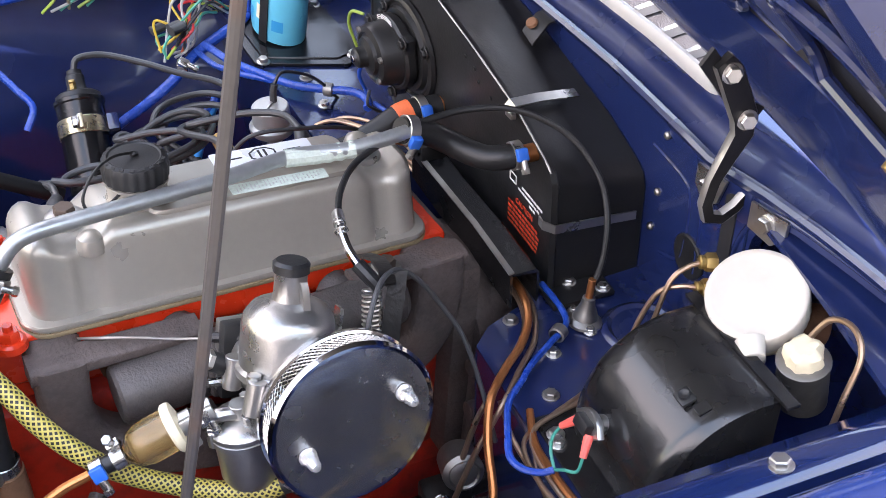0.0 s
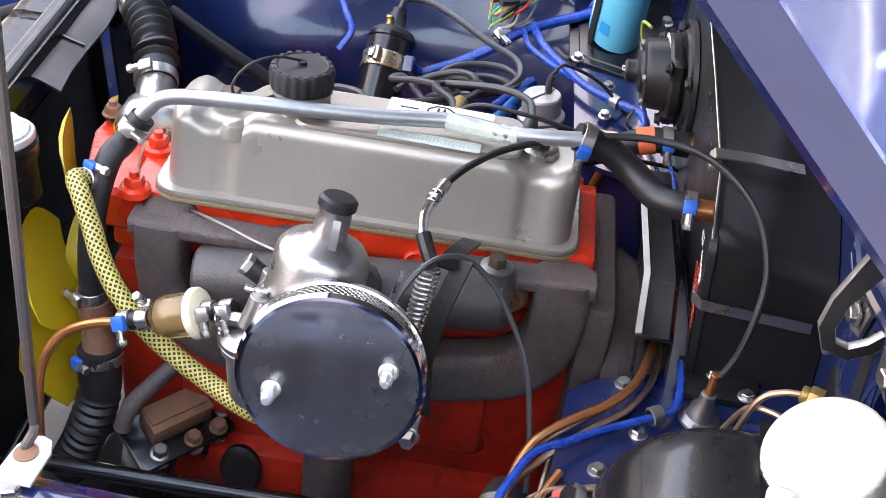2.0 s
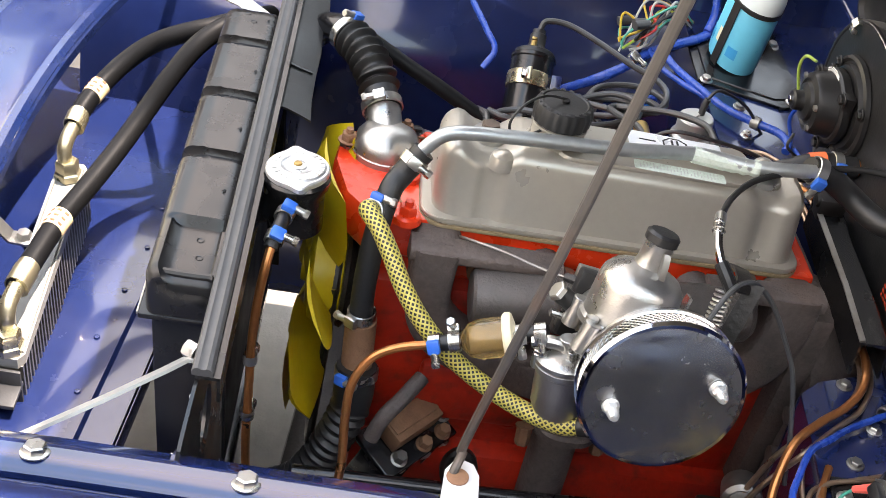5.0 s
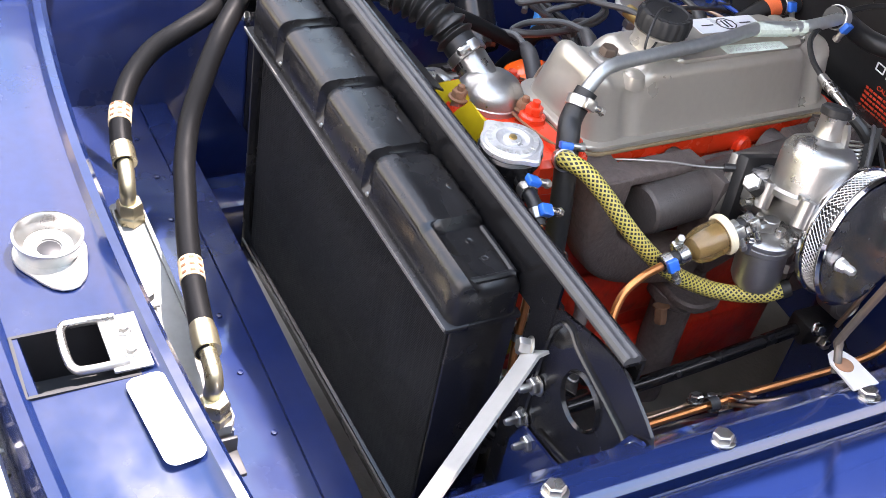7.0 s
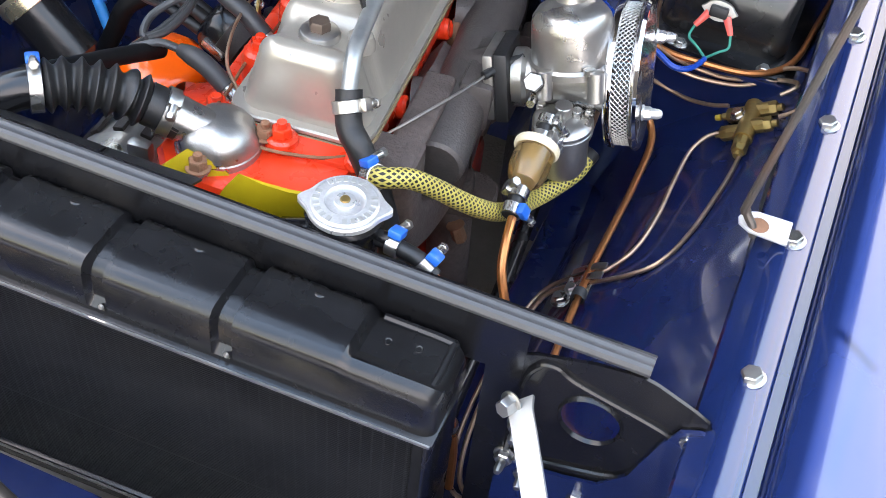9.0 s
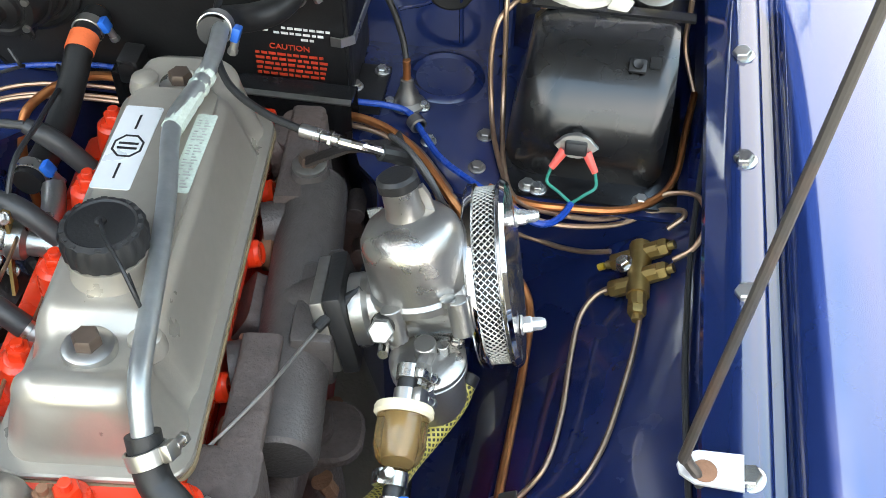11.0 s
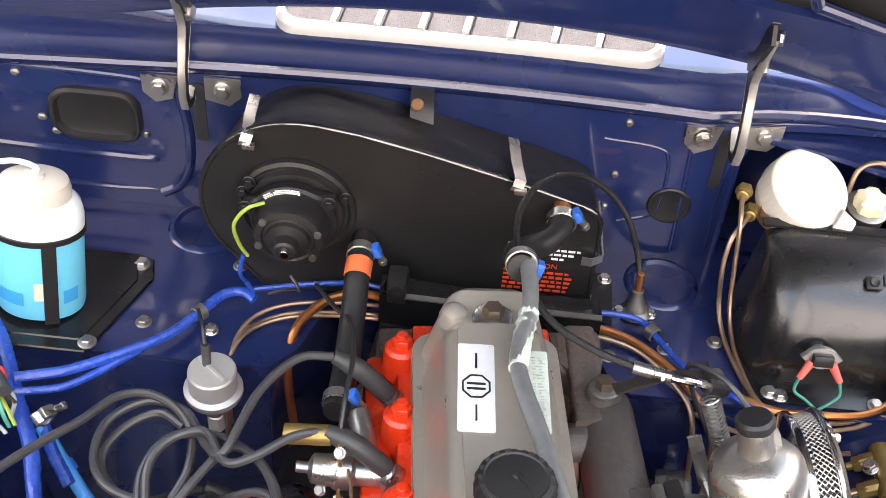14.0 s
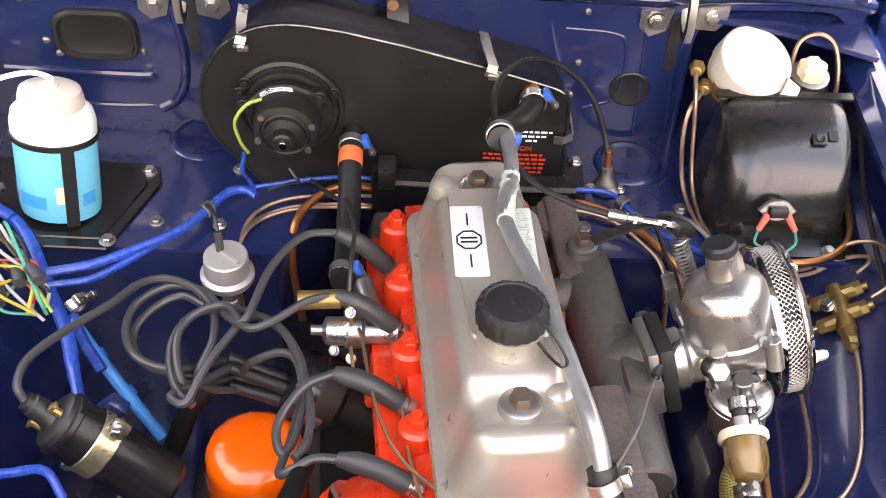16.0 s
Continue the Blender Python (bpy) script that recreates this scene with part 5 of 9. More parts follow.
def air_filter():
    t = thing("air_filter", (0.325, -0.341, 0.785), "round chrome pancake air filter with a perforated band", "air filter")
    n = Vector((0.974, 0.13, 0.185)).normalized()
    c = Vector((0.337, -0.341, 0.785))
    m = axm(c, n)
    R = 0.0715
    b = B()
    lathe(b, m, [(R - 0.003, -0.004), (R, -0.003), (R + 0.001, 0.0), (R - 0.001, 0.003), (R - 0.005, 0.0035), (R - 0.016, 0.0042), (0.03, 0.006), (0, 0.0065)], 72)
    part("front_plate", b, FACE, t)
    b = B()
    lathe(b, m, [(R - 0.0045, 0.0034), (R - 0.001, 0.0032), (R + 0.0014, 0.0), (R - 0.002, -0.0042), (R - 0.004, 0.0), (R - 0.0045, 0.0034)], 72)
    part("rolled_rim", b, CHROME, t, "bright chrome rolled rim")
    b = B()
    lathe(b, m, [(R - 0.001, -0.0275), (R, -0.026), (R, -0.021), (R - 0.002, -0.020), (0.03, -0.0375), (R - 0.001, -0.0275)], 72)
    part("back_plate", b, CHROME, t)
    b = B()
    lathe(b, m, [(R - 0.009, -0.024), (R - 0.009, -0.002)], 48)
    part("element", b, RUBBER, t, "dark filter element behind the perforations")
    # expanded metal band
    b = B()
    N, rows = 84, 4
    z0, z1 = -0.021, -0.002
    for sgn in (1, -1):
        for i in range(N):
            pts = []
            for k in range(rows * 2 + 1):
                a = 2 * math.pi * (i + sgn * (0.5 if k % 2 else 0) ) / N
                r = R - 0.0035
                pts.append(m @ Vector((r * math.cos(a), r * math.sin(a), z0 + (z1 - z0) * k / (rows * 2))))
            tube(b, pts, 0.0008, 4, straight=True)
    tagged(part("perforated_band", b, STEEL, t), kind="stuff")
    for p in (Vector((0.346, -0.384, 0.776)), Vector((0.336, -0.296, 0.800))):
        q = p - n * (p - c).dot(n) + n * 0.0055
        b = B()
        hexhead(b, axm(q, n), 0.0066, 0.007, 0.0078)
        lathe(b, axm(q + n * 0.008, n), [(0.0052, 0), (0.005, 0.007), (0.0034, 0.0105), (0, 0.0115)], 16)
        part("nut", b, NUT, t, "domed steel nut")
    return t


air_filter()
STANCE["now"] = "rear"
# ---- heater, bottle and brake gear on the shelf ----
def text_mesh(body, size, m, depth=0.0004):
    """Printed words as thin raised letters, on the local xy of m."""
    cu = bpy.data.curves.new("words", "FONT")
    cu.body, cu.size, cu.extrude = body, size, depth
    cu.align_x = "CENTER"
    ob = bpy.data.objects.new("words", cu)
    scene.collection.objects.link(ob)
    me = bpy.data.meshes.new_from_object(ob.evaluated_get(bpy.context.evaluated_depsgraph_get()))
    bpy.data.objects.remove(ob)
    b = bmesh.new()
    b.from_mesh(me)
    b.transform(m)
    return b


def heater():
    t = thing("heater", (-0.05, -0.02, 0.69), "black metal heater box with a blower motor and spring clips", "heater")
    lobe = [(-0.148 + 0.102 * math.cos(radians(a)), 0.803 + 0.102 * math.sin(radians(a))) for a in range(225, 89, -9)]
    out = lobe + [(-0.13, 0.9045), (-0.09, 0.899), (-0.027, 0.885), (0.06, 0.862), (0.128, 0.841), (0.143, 0.833), (0.150, 0.82), (0.152, 0.70), (0.152, 0.692), (-0.19, 0.692)]

    def sect(y, f, dz=0.0):
        cx, cz = -0.04, 0.79
        return [Vector((cx + (x - cx) * f, y, cz + (z - cz) * f + dz)) for x, z in out]

    b = B()
    loft(b, [sect(-0.073, 0.985), sect(-0.0745, 0.99), sect(-0.0745, 1.006), sect(-0.068, 1.010), sect(-0.066, 0.998), sect(-0.03, 0.988, -0.010), sect(0.034, 0.975, -0.026)])
    part("case", b, SATIN, t)
    b = B()
    tube(b, [Vector((x, -0.0725, z)) for x, z in out[4:22]], 0.0013, 6, 3)
    part("seam", b, DULL, t)
    b = B()
    box(b, (0.155, -0.045, 0.694), (0.05, 0.07, 0.006), None, 0.001)
    part("foot_flange", b, SATIN, t)
    bolt((0.150, -0.048, 0.697), (0, 0, 1), 0.006, 0.004, 0.008, parent=t)
    bolt((0.172, -0.02, 0.697), (0, 0, 1), 0.006, 0.004, 0.008, parent=t)
    # spring clips over the seam
    for x, z, s in ((-0.198, 0.884, 1), (0.064, 0.862, 1)):
        b = B()
        slab(b, [(x - 0.003, -0.0795, z - 0.004), (x - 0.001, -0.081, z + 0.002), (x + 0.001, -0.078, z + 0.008), (x - 0.004, -0.045, z + 0.004), (x - 0.008, 0.0, z - 0.003)], (1, 0, -0.2), 0.011, 0.0018)
        part("spring_clip", b, STEEL, t)
        b = B()
        box(b, (x + 0.002, -0.080, z - 0.004), (0.012, 0.006, 0.006), None, 0.001)
        part("clip_end", b, STEEL, t)
    b = B()
    slab(b, [(0.136, -0.079, 0.776), (0.146, -0.080, 0.776), (0.157, -0.072, 0.776), (0.1565, -0.02, 0.772), (0.1555, 0.02, 0.768)], (0, 0, 1), 0.010, 0.0018)
    part("spring_clip", b, STEEL, t)
    # top bracket
    b = B()
    slab(b, [(-0.04, 0.033, 0.888), (-0.04, 0.022, 0.886), (-0.038, 0.004, 0.868), (-0.038, -0.004, 0.850)], (1, 0, 0), 0.024, 0.0025)
    part("top_bracket", b, SATIN, t)
    b = B()
    lathe(b, axm((-0.044, 0.012, 0.880), (0, -0.6, 0.8)), [(0.007, 0), (0.006, 0.003), (0, 0.004)], 14)
    part("rubber_stop", b, RUST, t)
    for x, z in ((-0.03, 0.866), (-0.012, 0.862), (-0.005, 0.850), (0.02, 0.846)):
        b = B()
        lathe(b, axm((x, -0.074, z), (0, -1, 0)), [(0.0025, 0), (0.002, 0.001), (0, 0.0015)], 8)
        part("rivet", b, SATIN, t)
    # blower motor
    c = Vector((-0.152, -0.0745, 0.806))
    b = B()
    m = axm(c, (0, -1, 0))
    lathe(b, m, [(0.060, 0), (0.059, 0.005), (0.055, 0.007), (0.052, 0.004), (0.049, 0.004), (0.047, 0.009), (0.043, 0.010)], 48)
    part("mounting_ring", b, SATIN, t)
    mo = part("blower_motor", lathe(B(), m, [(0.038, 0.008), (0.038, 0.026), (0.0362, 0.030), (0.0355, 0.044), (0.033, 0.049), (0.027, 0.051), (0.025, 0.049), (0.0225, 0.050), (0.021, 0.054), (0.0125, 0.057), (0.0115, 0.060), (0.0115, 0.067), (0.009, 0.069), (0.0035, 0.069)], 40), SATIN, t)
    b = B()
    o = [(0.043 * math.cos(radians(a)) * (1 + 0.24 * math.exp(-(((a + 60 - 40) % 120 - 60) / 9) ** 2)), 0.043 * math.sin(radians(a)) * (1 + 0.24 * math.exp(-(((a + 60 - 40) % 120 - 60) / 9) ** 2))) for a in range(0, 360, 5)]
    prism(b, o, axm(c + Vector((0, -0.012, 0)), (0, -1, 0)), 0.014, 0.003)
    sub("flange", b, SATIN, mo)
    for a in (40, 160, 280):
        b = B()
        hexhead(b, axm(c + Vector((0.048 * math.cos(radians(a)), -0.026, 0.048 * math.sin(radians(a)))), (0, -1, 0)), 0.0055, 0.004, 0.0075)
        sub("lug_screw", b, SATIN, mo)
    b = B()
    cyl(b, c + Vector((0, -0.066, 0)), c + Vector((0, -0.072, 0)), 0.0045, seg=12)
    sub("shaft", b, CHROME, mo)
    for a in (20, 140, 200, 320):
        b = B()
        lathe(b, axm(c + Vector((0.031 * math.cos(radians(a)), -0.050, 0.031 * math.sin(radians(a)))), (0, -1, 0)), [(0.004, 0), (0.0035, 0.003), (0, 0.0035)], 10)
        sub("screw", b, DULL, mo)
    for a in (25, 145, 160, 265):
        b = B()
        p = c + Vector((0.055 * math.cos(radians(a)), -0.007, 0.055 * math.sin(radians(a))))
        hexhead(b, axm(p, (0, -1, 0)), 0.005, 0.004, 0.007)
        part("screw", b, SATIN, t)
    for k, (a, w) in enumerate(((95, 0.012), (78, 0.022), (55, 0.012))):
        b = B()
        for dz in (-0.004, 0.0, 0.004):
            box(b, (0.0395 + dz * 0.55, 0, 0.0264), (0.0013, w * 0.85 * (1 - 0.2 * (dz > 0)), 0.0006), axm(c, (0, -1, 0), (0, 0, 1)) @ Matrix.Rotation(radians(180 - a), 4, "Z"), 0)
        sub("print", b, INKWHITE, mo)
    # earth wire over the motor
    b = B()
    tube(b, [c + Vector((-0.022, -0.045, 0.040)), c + Vector((-0.038, -0.052, 0.036)), c + Vector((-0.052, -0.050, 0.012)), c + Vector((-0.050, -0.042, -0.02)), c + Vector((-0.044, -0.036, -0.040))], 0.0019, 8)
    part("earth_wire", b, LIME, t)
    # pipe stubs
    for x, z in ((0.108, 0.838), (-0.084, 0.773)):
        b = B()
        cyl(b, (x, -0.07, z), (x, -0.10, z), 0.0095, seg=16)
        part("pipe_stub", b, COPPER, t)
    # caution print: readable heading over unreadable lines
    face = axm((0.094, -0.0751, 0.757), (0, -1, 0))
    part("caution_print", text_mesh("CAUTION", 0.0088, face @ Matrix.Translation((0.0, 0, 0))), INKRED, t)
    b = B()
    for k in range(5):
        n = 0
        x = -0.034
        while x < 0.034:
            w = 0.004 + 0.004 * ((k * 7 + n * 5) % 4) / 3
            box(b, (x + w / 2, -0.006 - k * 0.0062, 0.0003), (w, 0.003, 0.0005), face, 0)
            x += w + 0.0018
            n += 1
    part("small_print", b, INKRED, t)
    b = B()
    for k, (x0, x1) in enumerate(((-0.006, 0.040), (-0.014, 0.030), (0.012, 0.022))):
        x, n = x0, 0
        while x < x1:
            w = 0.004 + 0.003 * ((k + n) % 3) / 2
            box(b, (x + w / 2, 0.026 - k * 0.006, 0.0003), (w, 0.0026, 0.0005), face, 0)
            x += w + 0.0016
            n += 1
    part("maker_print", b, INKWHITE, t)
    b = B()
    loft(b, [[face @ Vector((-0.026 + x * f, 0.026 + y * f, z)) for x, y in rrect(0.014, 0.011, 0.001, 2)] for f, z in ((1, 0), (1, 0.0005), (0.72, 0.0005), (0.72, 0))], caps=False)
    part("mark", b, INKWHITE, t)
    return t


heater()

HIN = [(0.108, -0.088, 0.839), (0.106, -0.104, 0.838), (0.097, -0.120, 0.836), (0.082, -0.134, 0.838), (0.070, -0.150, 0.846), (0.066, -0.170, 0.858), (0.070, -0.198, 0.870)]
hose("heater_hose", HIN, 0.0125, RUBBER, "black moulded rubber heater hose into the heater box", seg=16)
clamp_ring(None, (0.108, -0.094, 0.839), (0, -1, 0), 0.0135, (0.8, 0, 0.5), True)
clamp_ring(None, (0.070, -0.189, 0.868), (0.05, -1, 0.3), 0.0135, (1, 0.1, -0.3), True)
HOUT = [(-0.084, -0.076, 0.772), (-0.084, -0.108, 0.773), (-0.084, -0.128, 0.768), (-0.083, -0.150, 0.758), (-0.082, -0.190, 0.743), (-0.081, -0.235, 0.738), (-0.082, -0.275, 0.742)]
hose("heater_hose", HOUT, 0.0125, RUBBER, "black rubber heater hose with an orange tape band", seg=16)
b = B()
tube(b, [(-0.084, -0.110, 0.7726), (-0.084, -0.119, 0.7708), (-0.0839, -0.127, 0.7684)], 0.0134, 16)
solo("tape_band", b, ORTAPE, "orange tape wound round the heater hose", "tape")
clamp_ring(None, (-0.084, -0.098, 0.773), (0, -1, 0.0), 0.0135, (1, 0, 0.4), True)
clamp_ring(None, (-0.082, -0.262, 0.742), (0, -1, 0.0), 0.0135, (1, 0, 0.5), True)


def heater_pipe():
    """The steel pipe along the rocker cover, with a wrapped joint."""
    t = thing("heater_pipe", EP(0.035, -0.15, 0.075), "galvanised steel heater pipe along the rocker cover", "pipe")
    b = B()
    tube(b, [EP(0.052, -0.360, 0.052), EP(0.050, -0.348, 0.070), EP(0.047, -0.334, 0.083), EP(0.044, -0.310, 0.0875), EP(0.038, -0.25, 0.088), EP(0.031, -0.19, 0.087), EP(0.023, -0.14, 0.086), EP(0.017, -0.11, 0.086), EP(0.014, -0.08, 0.087), EP(0.018, -0.055, 0.088), EP(0.026, -0.03, 0.090), EP(0.030, 0.0, 0.094), EP(0.030, 0.036, 0.098)], 0.0072, 14, 6)
    part("pipe", b, GALV, t)
    b = B()
    tube(b, [EP(0.014, -0.085, 0.086), EP(0.020, -0.05, 0.086), EP(0.028, -0.02, 0.090)], 0.0085, 10, 6, rf=lambda d, f: 1 + 0.10 * math.sin(d * 520))
    part("wrapping", b, PAPER, t, "torn wrapping round the pipe")
    return t


heater_pipe()


def duct_channel():
    t = thing("cable_duct", (0.06, -0.10, 0.70), "black channel that carries pipes behind the engine", "duct")
    b = B()
    o = [(-0.016, -0.02), (-0.016, 0.022), (0.012, 0.022), (0.016, 0.018), (0.016, -0.02), (0.0135, -0.02), (0.0135, 0.0175), (-0.0135, 0.0195), (-0.0135, -0.02)]
    loft(b, [[Vector((x, y - 0.105, z + 0.715 + (0.006 if x < 0 else 0))) for y, z in o] for x in (-0.062, 0.0, 0.08, 0.162)])
    part("channel", b, BLACK, t)
    # sky glint on the channel's rounded edge, made as a paler metal strip
    b = B()
    slab(b, [(-0.045, -0.1195, 0.7405), (0.06, -0.1195, 0.7385), (0.11, -0.1195, 0.7385), (0.162, -0.1195, 0.7385)], (0, 1, 0.25), 0.0060, 0.002)
    part("pale_edge", b, DULL, t, "pale strip standing in for the sky's glint along the channel edge")
    b = B()
    box(b, (-0.045, -0.108, 0.745), (0.020, 0.030, 0.028), None, 0.003)
    lathe(b, axm((-0.045, -0.122, 0.752), (0, -1, 0)), [(0.008, 0), (0.007, 0.004), (0, 0.005)], 14)
    part("grommet", b, RUBBER, t)
    return t


duct_channel()


def washer_bottle():
    t = thing("washer_bottle", (-0.408, -0.135, 0.69), "white washer bottle of blue fluid in a black strap", "bottle")
    ax = Vector((0.07, 0.10, 1)).normalized()
    p = Vector((-0.394, -0.137, 0.6985))
    m = axm(p, ax) @ Matrix.Diagonal((0.98, 0.98, 0.89, 1))
    b = B()
    lathe(b, m, [(0.030, 0), (0.0345, 0.003), (0.0355, 0.012), (0.0355, 0.108), (0.034, 0.112)], 40)
    part("lower_body", b, CYAN, t, "body filled with blue fluid")
    b = B()
    lathe(b, m, [(0.0356, 0.108), (0.0362, 0.112), (0.0362, 0.128), (0.034, 0.142), (0.030, 0.148), (0.026, 0.150)], 40)
    part("shoulder", b, OPAL, t)
    b = B()
    lathe(b, m, [(0.026, 0.149), (0.0275, 0.151), (0.0275, 0.160), (0.0255, 0.170), (0.020, 0.174), (0.008, 0.175), (0.0075, 0.178), (0, 0.178)], 36)
    part("cap", b, WHITE, t)
    b = B()
    lathe(b, m, [(0.0366, 0.107), (0.0376, 0.108), (0.0376, 0.1145), (0.0366, 0.1155), (0.036, 0.111), (0.0366, 0.107)], 40)
    st = part("strap", b, RUBBER, t)
    b = B()
    a = radians(-62)
    n = (m.to_3x3() @ Vector((math.cos(a), math.sin(a), 0)))
    slab(b, [m @ Vector((0.0368 * math.cos(a), 0.0368 * math.sin(a), h)) for h in (0.0, 0.04, 0.08, 0.11)], n.cross(ax), 0.011, 0.0018)
    sub("upright", b, RUBBER, st)
    for h, a0, a1, hh, mt, nm in ((0.032, -140, -96, 0.018, CYAN_D, "print"), (0.045, -82, -68, 0.024, CREAM, "torn_label"), (0.034, -45, -22, 0.018, CYAN_D, "print"), (0.035, -185, -160, 0.016, CYAN_D, "print")):
        b = B()
        loft(b, [[m @ Vector((r * math.cos(radians(a0 + (a1 - a0) * k / 6)), r * math.sin(radians(a0 + (a1 - a0) * k / 6)), h + s)) for r, s in ((0.0357, -hh / 2), (0.0362, -hh / 2), (0.0362, hh / 2), (0.0357, hh / 2))] for k in range(7)])
        part(nm, b, mt, t)
    b = B()
    top = m @ Vector((0, 0, 0.176))
    tube(b, [top, top + Vector((0.0, 0.004, 0.006)), top + Vector((-0.018, 0.004, 0.010)), top + Vector((-0.05, -0.004, 0.000)), top + Vector((-0.085, -0.01, -0.03)), top + Vector((-0.118, -0.012, -0.085))], 0.0028, 10)
    part("outlet_tube", b, OPAL, t)
    return t


washer_bottle()
b = B()
o = [(-0.425, -0.196), (-0.345, -0.196), (-0.305, -0.085), (-0.312, -0.058), (-0.33, -0.052), (-0.49, -0.052), (-0.49, -0.12)]
prism(b, o, Matrix.Translation((0, 0, 0.6905)), 0.0045, 0.0015)
o2 = [(x * 0.82 - 0.07, y * 0.82 - 0.022) for x, y in o]
prism(b, o2, Matrix.Translation((0, 0, 0.694)), 0.003, 0.0015)
plate = solo("cover_plate", b, BLACK, "black steel cover plate under the washer bottle", "cover plate")
for x, y in ((-0.322, -0.068), (-0.345, -0.184), (-0.435, -0.062), (-0.455, -0.11)):
    q = B()
    hexhead(q, axm((x, y, 0.695), (0, 0, 1)), 0.0065, 0.005, 0.009)
    part("bolt", q, STEEL, plate)


def pedal_box():
    t = thing("pedal_box_cover", (0.39, -0.09, 0.69), "black painted rounded brake pedal box cover", "cover")
    prof = [(-0.022, 0.692), (-0.022, 0.798), (-0.0235, 0.8012), (-0.027, 0.8022)]
    prof += [(-0.040 - 0.098 * math.sin(radians(a)) ** 0.92, 0.692 + 0.110 * max(0.0, math.cos(radians(a))) ** 0.80) for a in range(0, 91, 5)]
    b = B()
    sec = []
    for k in range(27):
        x = 0.322 + 0.135 * k / 26
        a = max(0.0, 1 - (x - 0.322) / 0.034)
        e = max(0.0, 1 - (0.457 - x) / 0.012)
        f = 0.72 + 0.28 * math.sqrt(max(0, 1 - a * a)) - 0.10 * e * e
        sec.append([Vector((x - 0.014 * (1 - (z - 0.692) / 0.11) * (0.457 - x) / 0.135, -0.022 + (y + 0.022) * f, 0.692 + (z - 0.692) * (0.72 + 0.28 * f))) for y, z in prof])
    loft(b, sec)
    part("cover", b, PEDAL, t)
    b = B()
    box(b, (0.391, -0.086, 0.6925), (0.165, 0.160, 0.004), None, 0.001)
    part("base_flange", b, BLACK, t)
    b = B()
    slab(b, [(0.318, -0.021, 0.803), (0.39, -0.021, 0.8035), (0.47, -0.021, 0.803)], (0, 1, 0), 0.012, 0.003)
    part("rear_lip", b, BLACK, t)
    for x, y in ((0.335, -0.155), (0.345, -0.158), (0.44, -0.158)):
        bolt((x, y, 0.6945), (0, 0, 1), 0.006, 0.0045, 0.0085, parent=t)
    b = B()
    m = axm((0.4205, -0.088, 0.7935), (0, -0.35, 0.94))
    box(b, (0, 0, 0.002), (0.016, 0.014, 0.004), m, 0.0015)
    lathe(b, m, [(0.005, 0.004), (0.0045, 0.0065), (0.002, 0.005), (0, 0.005)], 12)
    part("rubber_plug", b, RUBBER, t)
    b = B()
    prism(b, rrect(0.010, 0.012, 0.001, 2), m @ Matrix.Translation((0.016, 0.006, -0.0005)), 0.0015)
    part("chip", b, SATIN, t)
    # brake light switch
    d = Vector((0.0, -0.9, 0.35)).normalized()
    p = Vector((0.375, -0.1315, 0.738))
    b = B()
    lathe(b, axm(p - d * 0.004, d), [(0.011, 0), (0.011, 0.004), (0.008, 0.005), (0.008, 0.012)], 20)
    hexhead(b, axm(p + d * 0.004, d), 0.0085, 0.008)
    sw = part("brake_light_switch", b, DULL, t, "steel and black brake light switch")
    b = B()
    prism(b, [(0.017 * math.cos(radians(a)) * (1.2 if a % 180 == 0 else 1), 0.0115 * math.sin(radians(a))) for a in range(0, 360, 20)], axm(p + d * 0.012, d), 0.007, 0.001)
    sub("rim", b, STEEL, sw)
    b = B()
    box(b, (0, 0, 0.022), (0.020, 0.012, 0.010), axm(p, d), 0.002)
    sub("body", b, RUBBER, sw)
    for sx in (-1, 1):
        q = p + d * 0.022 + Vector((sx * 0.010, 0, -0.004))
        e = q + Vector((sx * 0.010, -0.010, -0.014))
        b = B()
        tube(b, [q, q.lerp(e, 0.5), e], 0.0042, 10, rf=lambda dd, f: 1.1 - 0.35 * f)
        sub("terminal", b, PINK, sw)
        b = B()
        j = Vector((0.377, -0.178, 0.702))
        tube(b, [e, e + Vector((sx * 0.002, -0.006, -0.012)), e.lerp(j, 0.6) + Vector((sx * 0.004, -0.004, 0)), j], 0.0015, 8)
        sub("wire", b, GREEN, sw)
    return t


pedal_box()
hose("wiring_sleeve", [(0.377, -0.178, 0.702), (0.372, -0.188, 0.698), (0.362, -0.200, 0.697), (0.348, -0.206, 0.700), (0.33, -0.200, 0.706), (0.30, -0.186, 0.712), (0.272, -0.160, 0.705), (0.250, -0.138, 0.701), (0.229, -0.108, 0.7), (0.212, -0.083, 0.701), (0.19, -0.077, 0.703), (0.150, -0.079, 0.705)], 0.0034, TAPE, "blue taped wiring run across the shelf", "cable", 8)


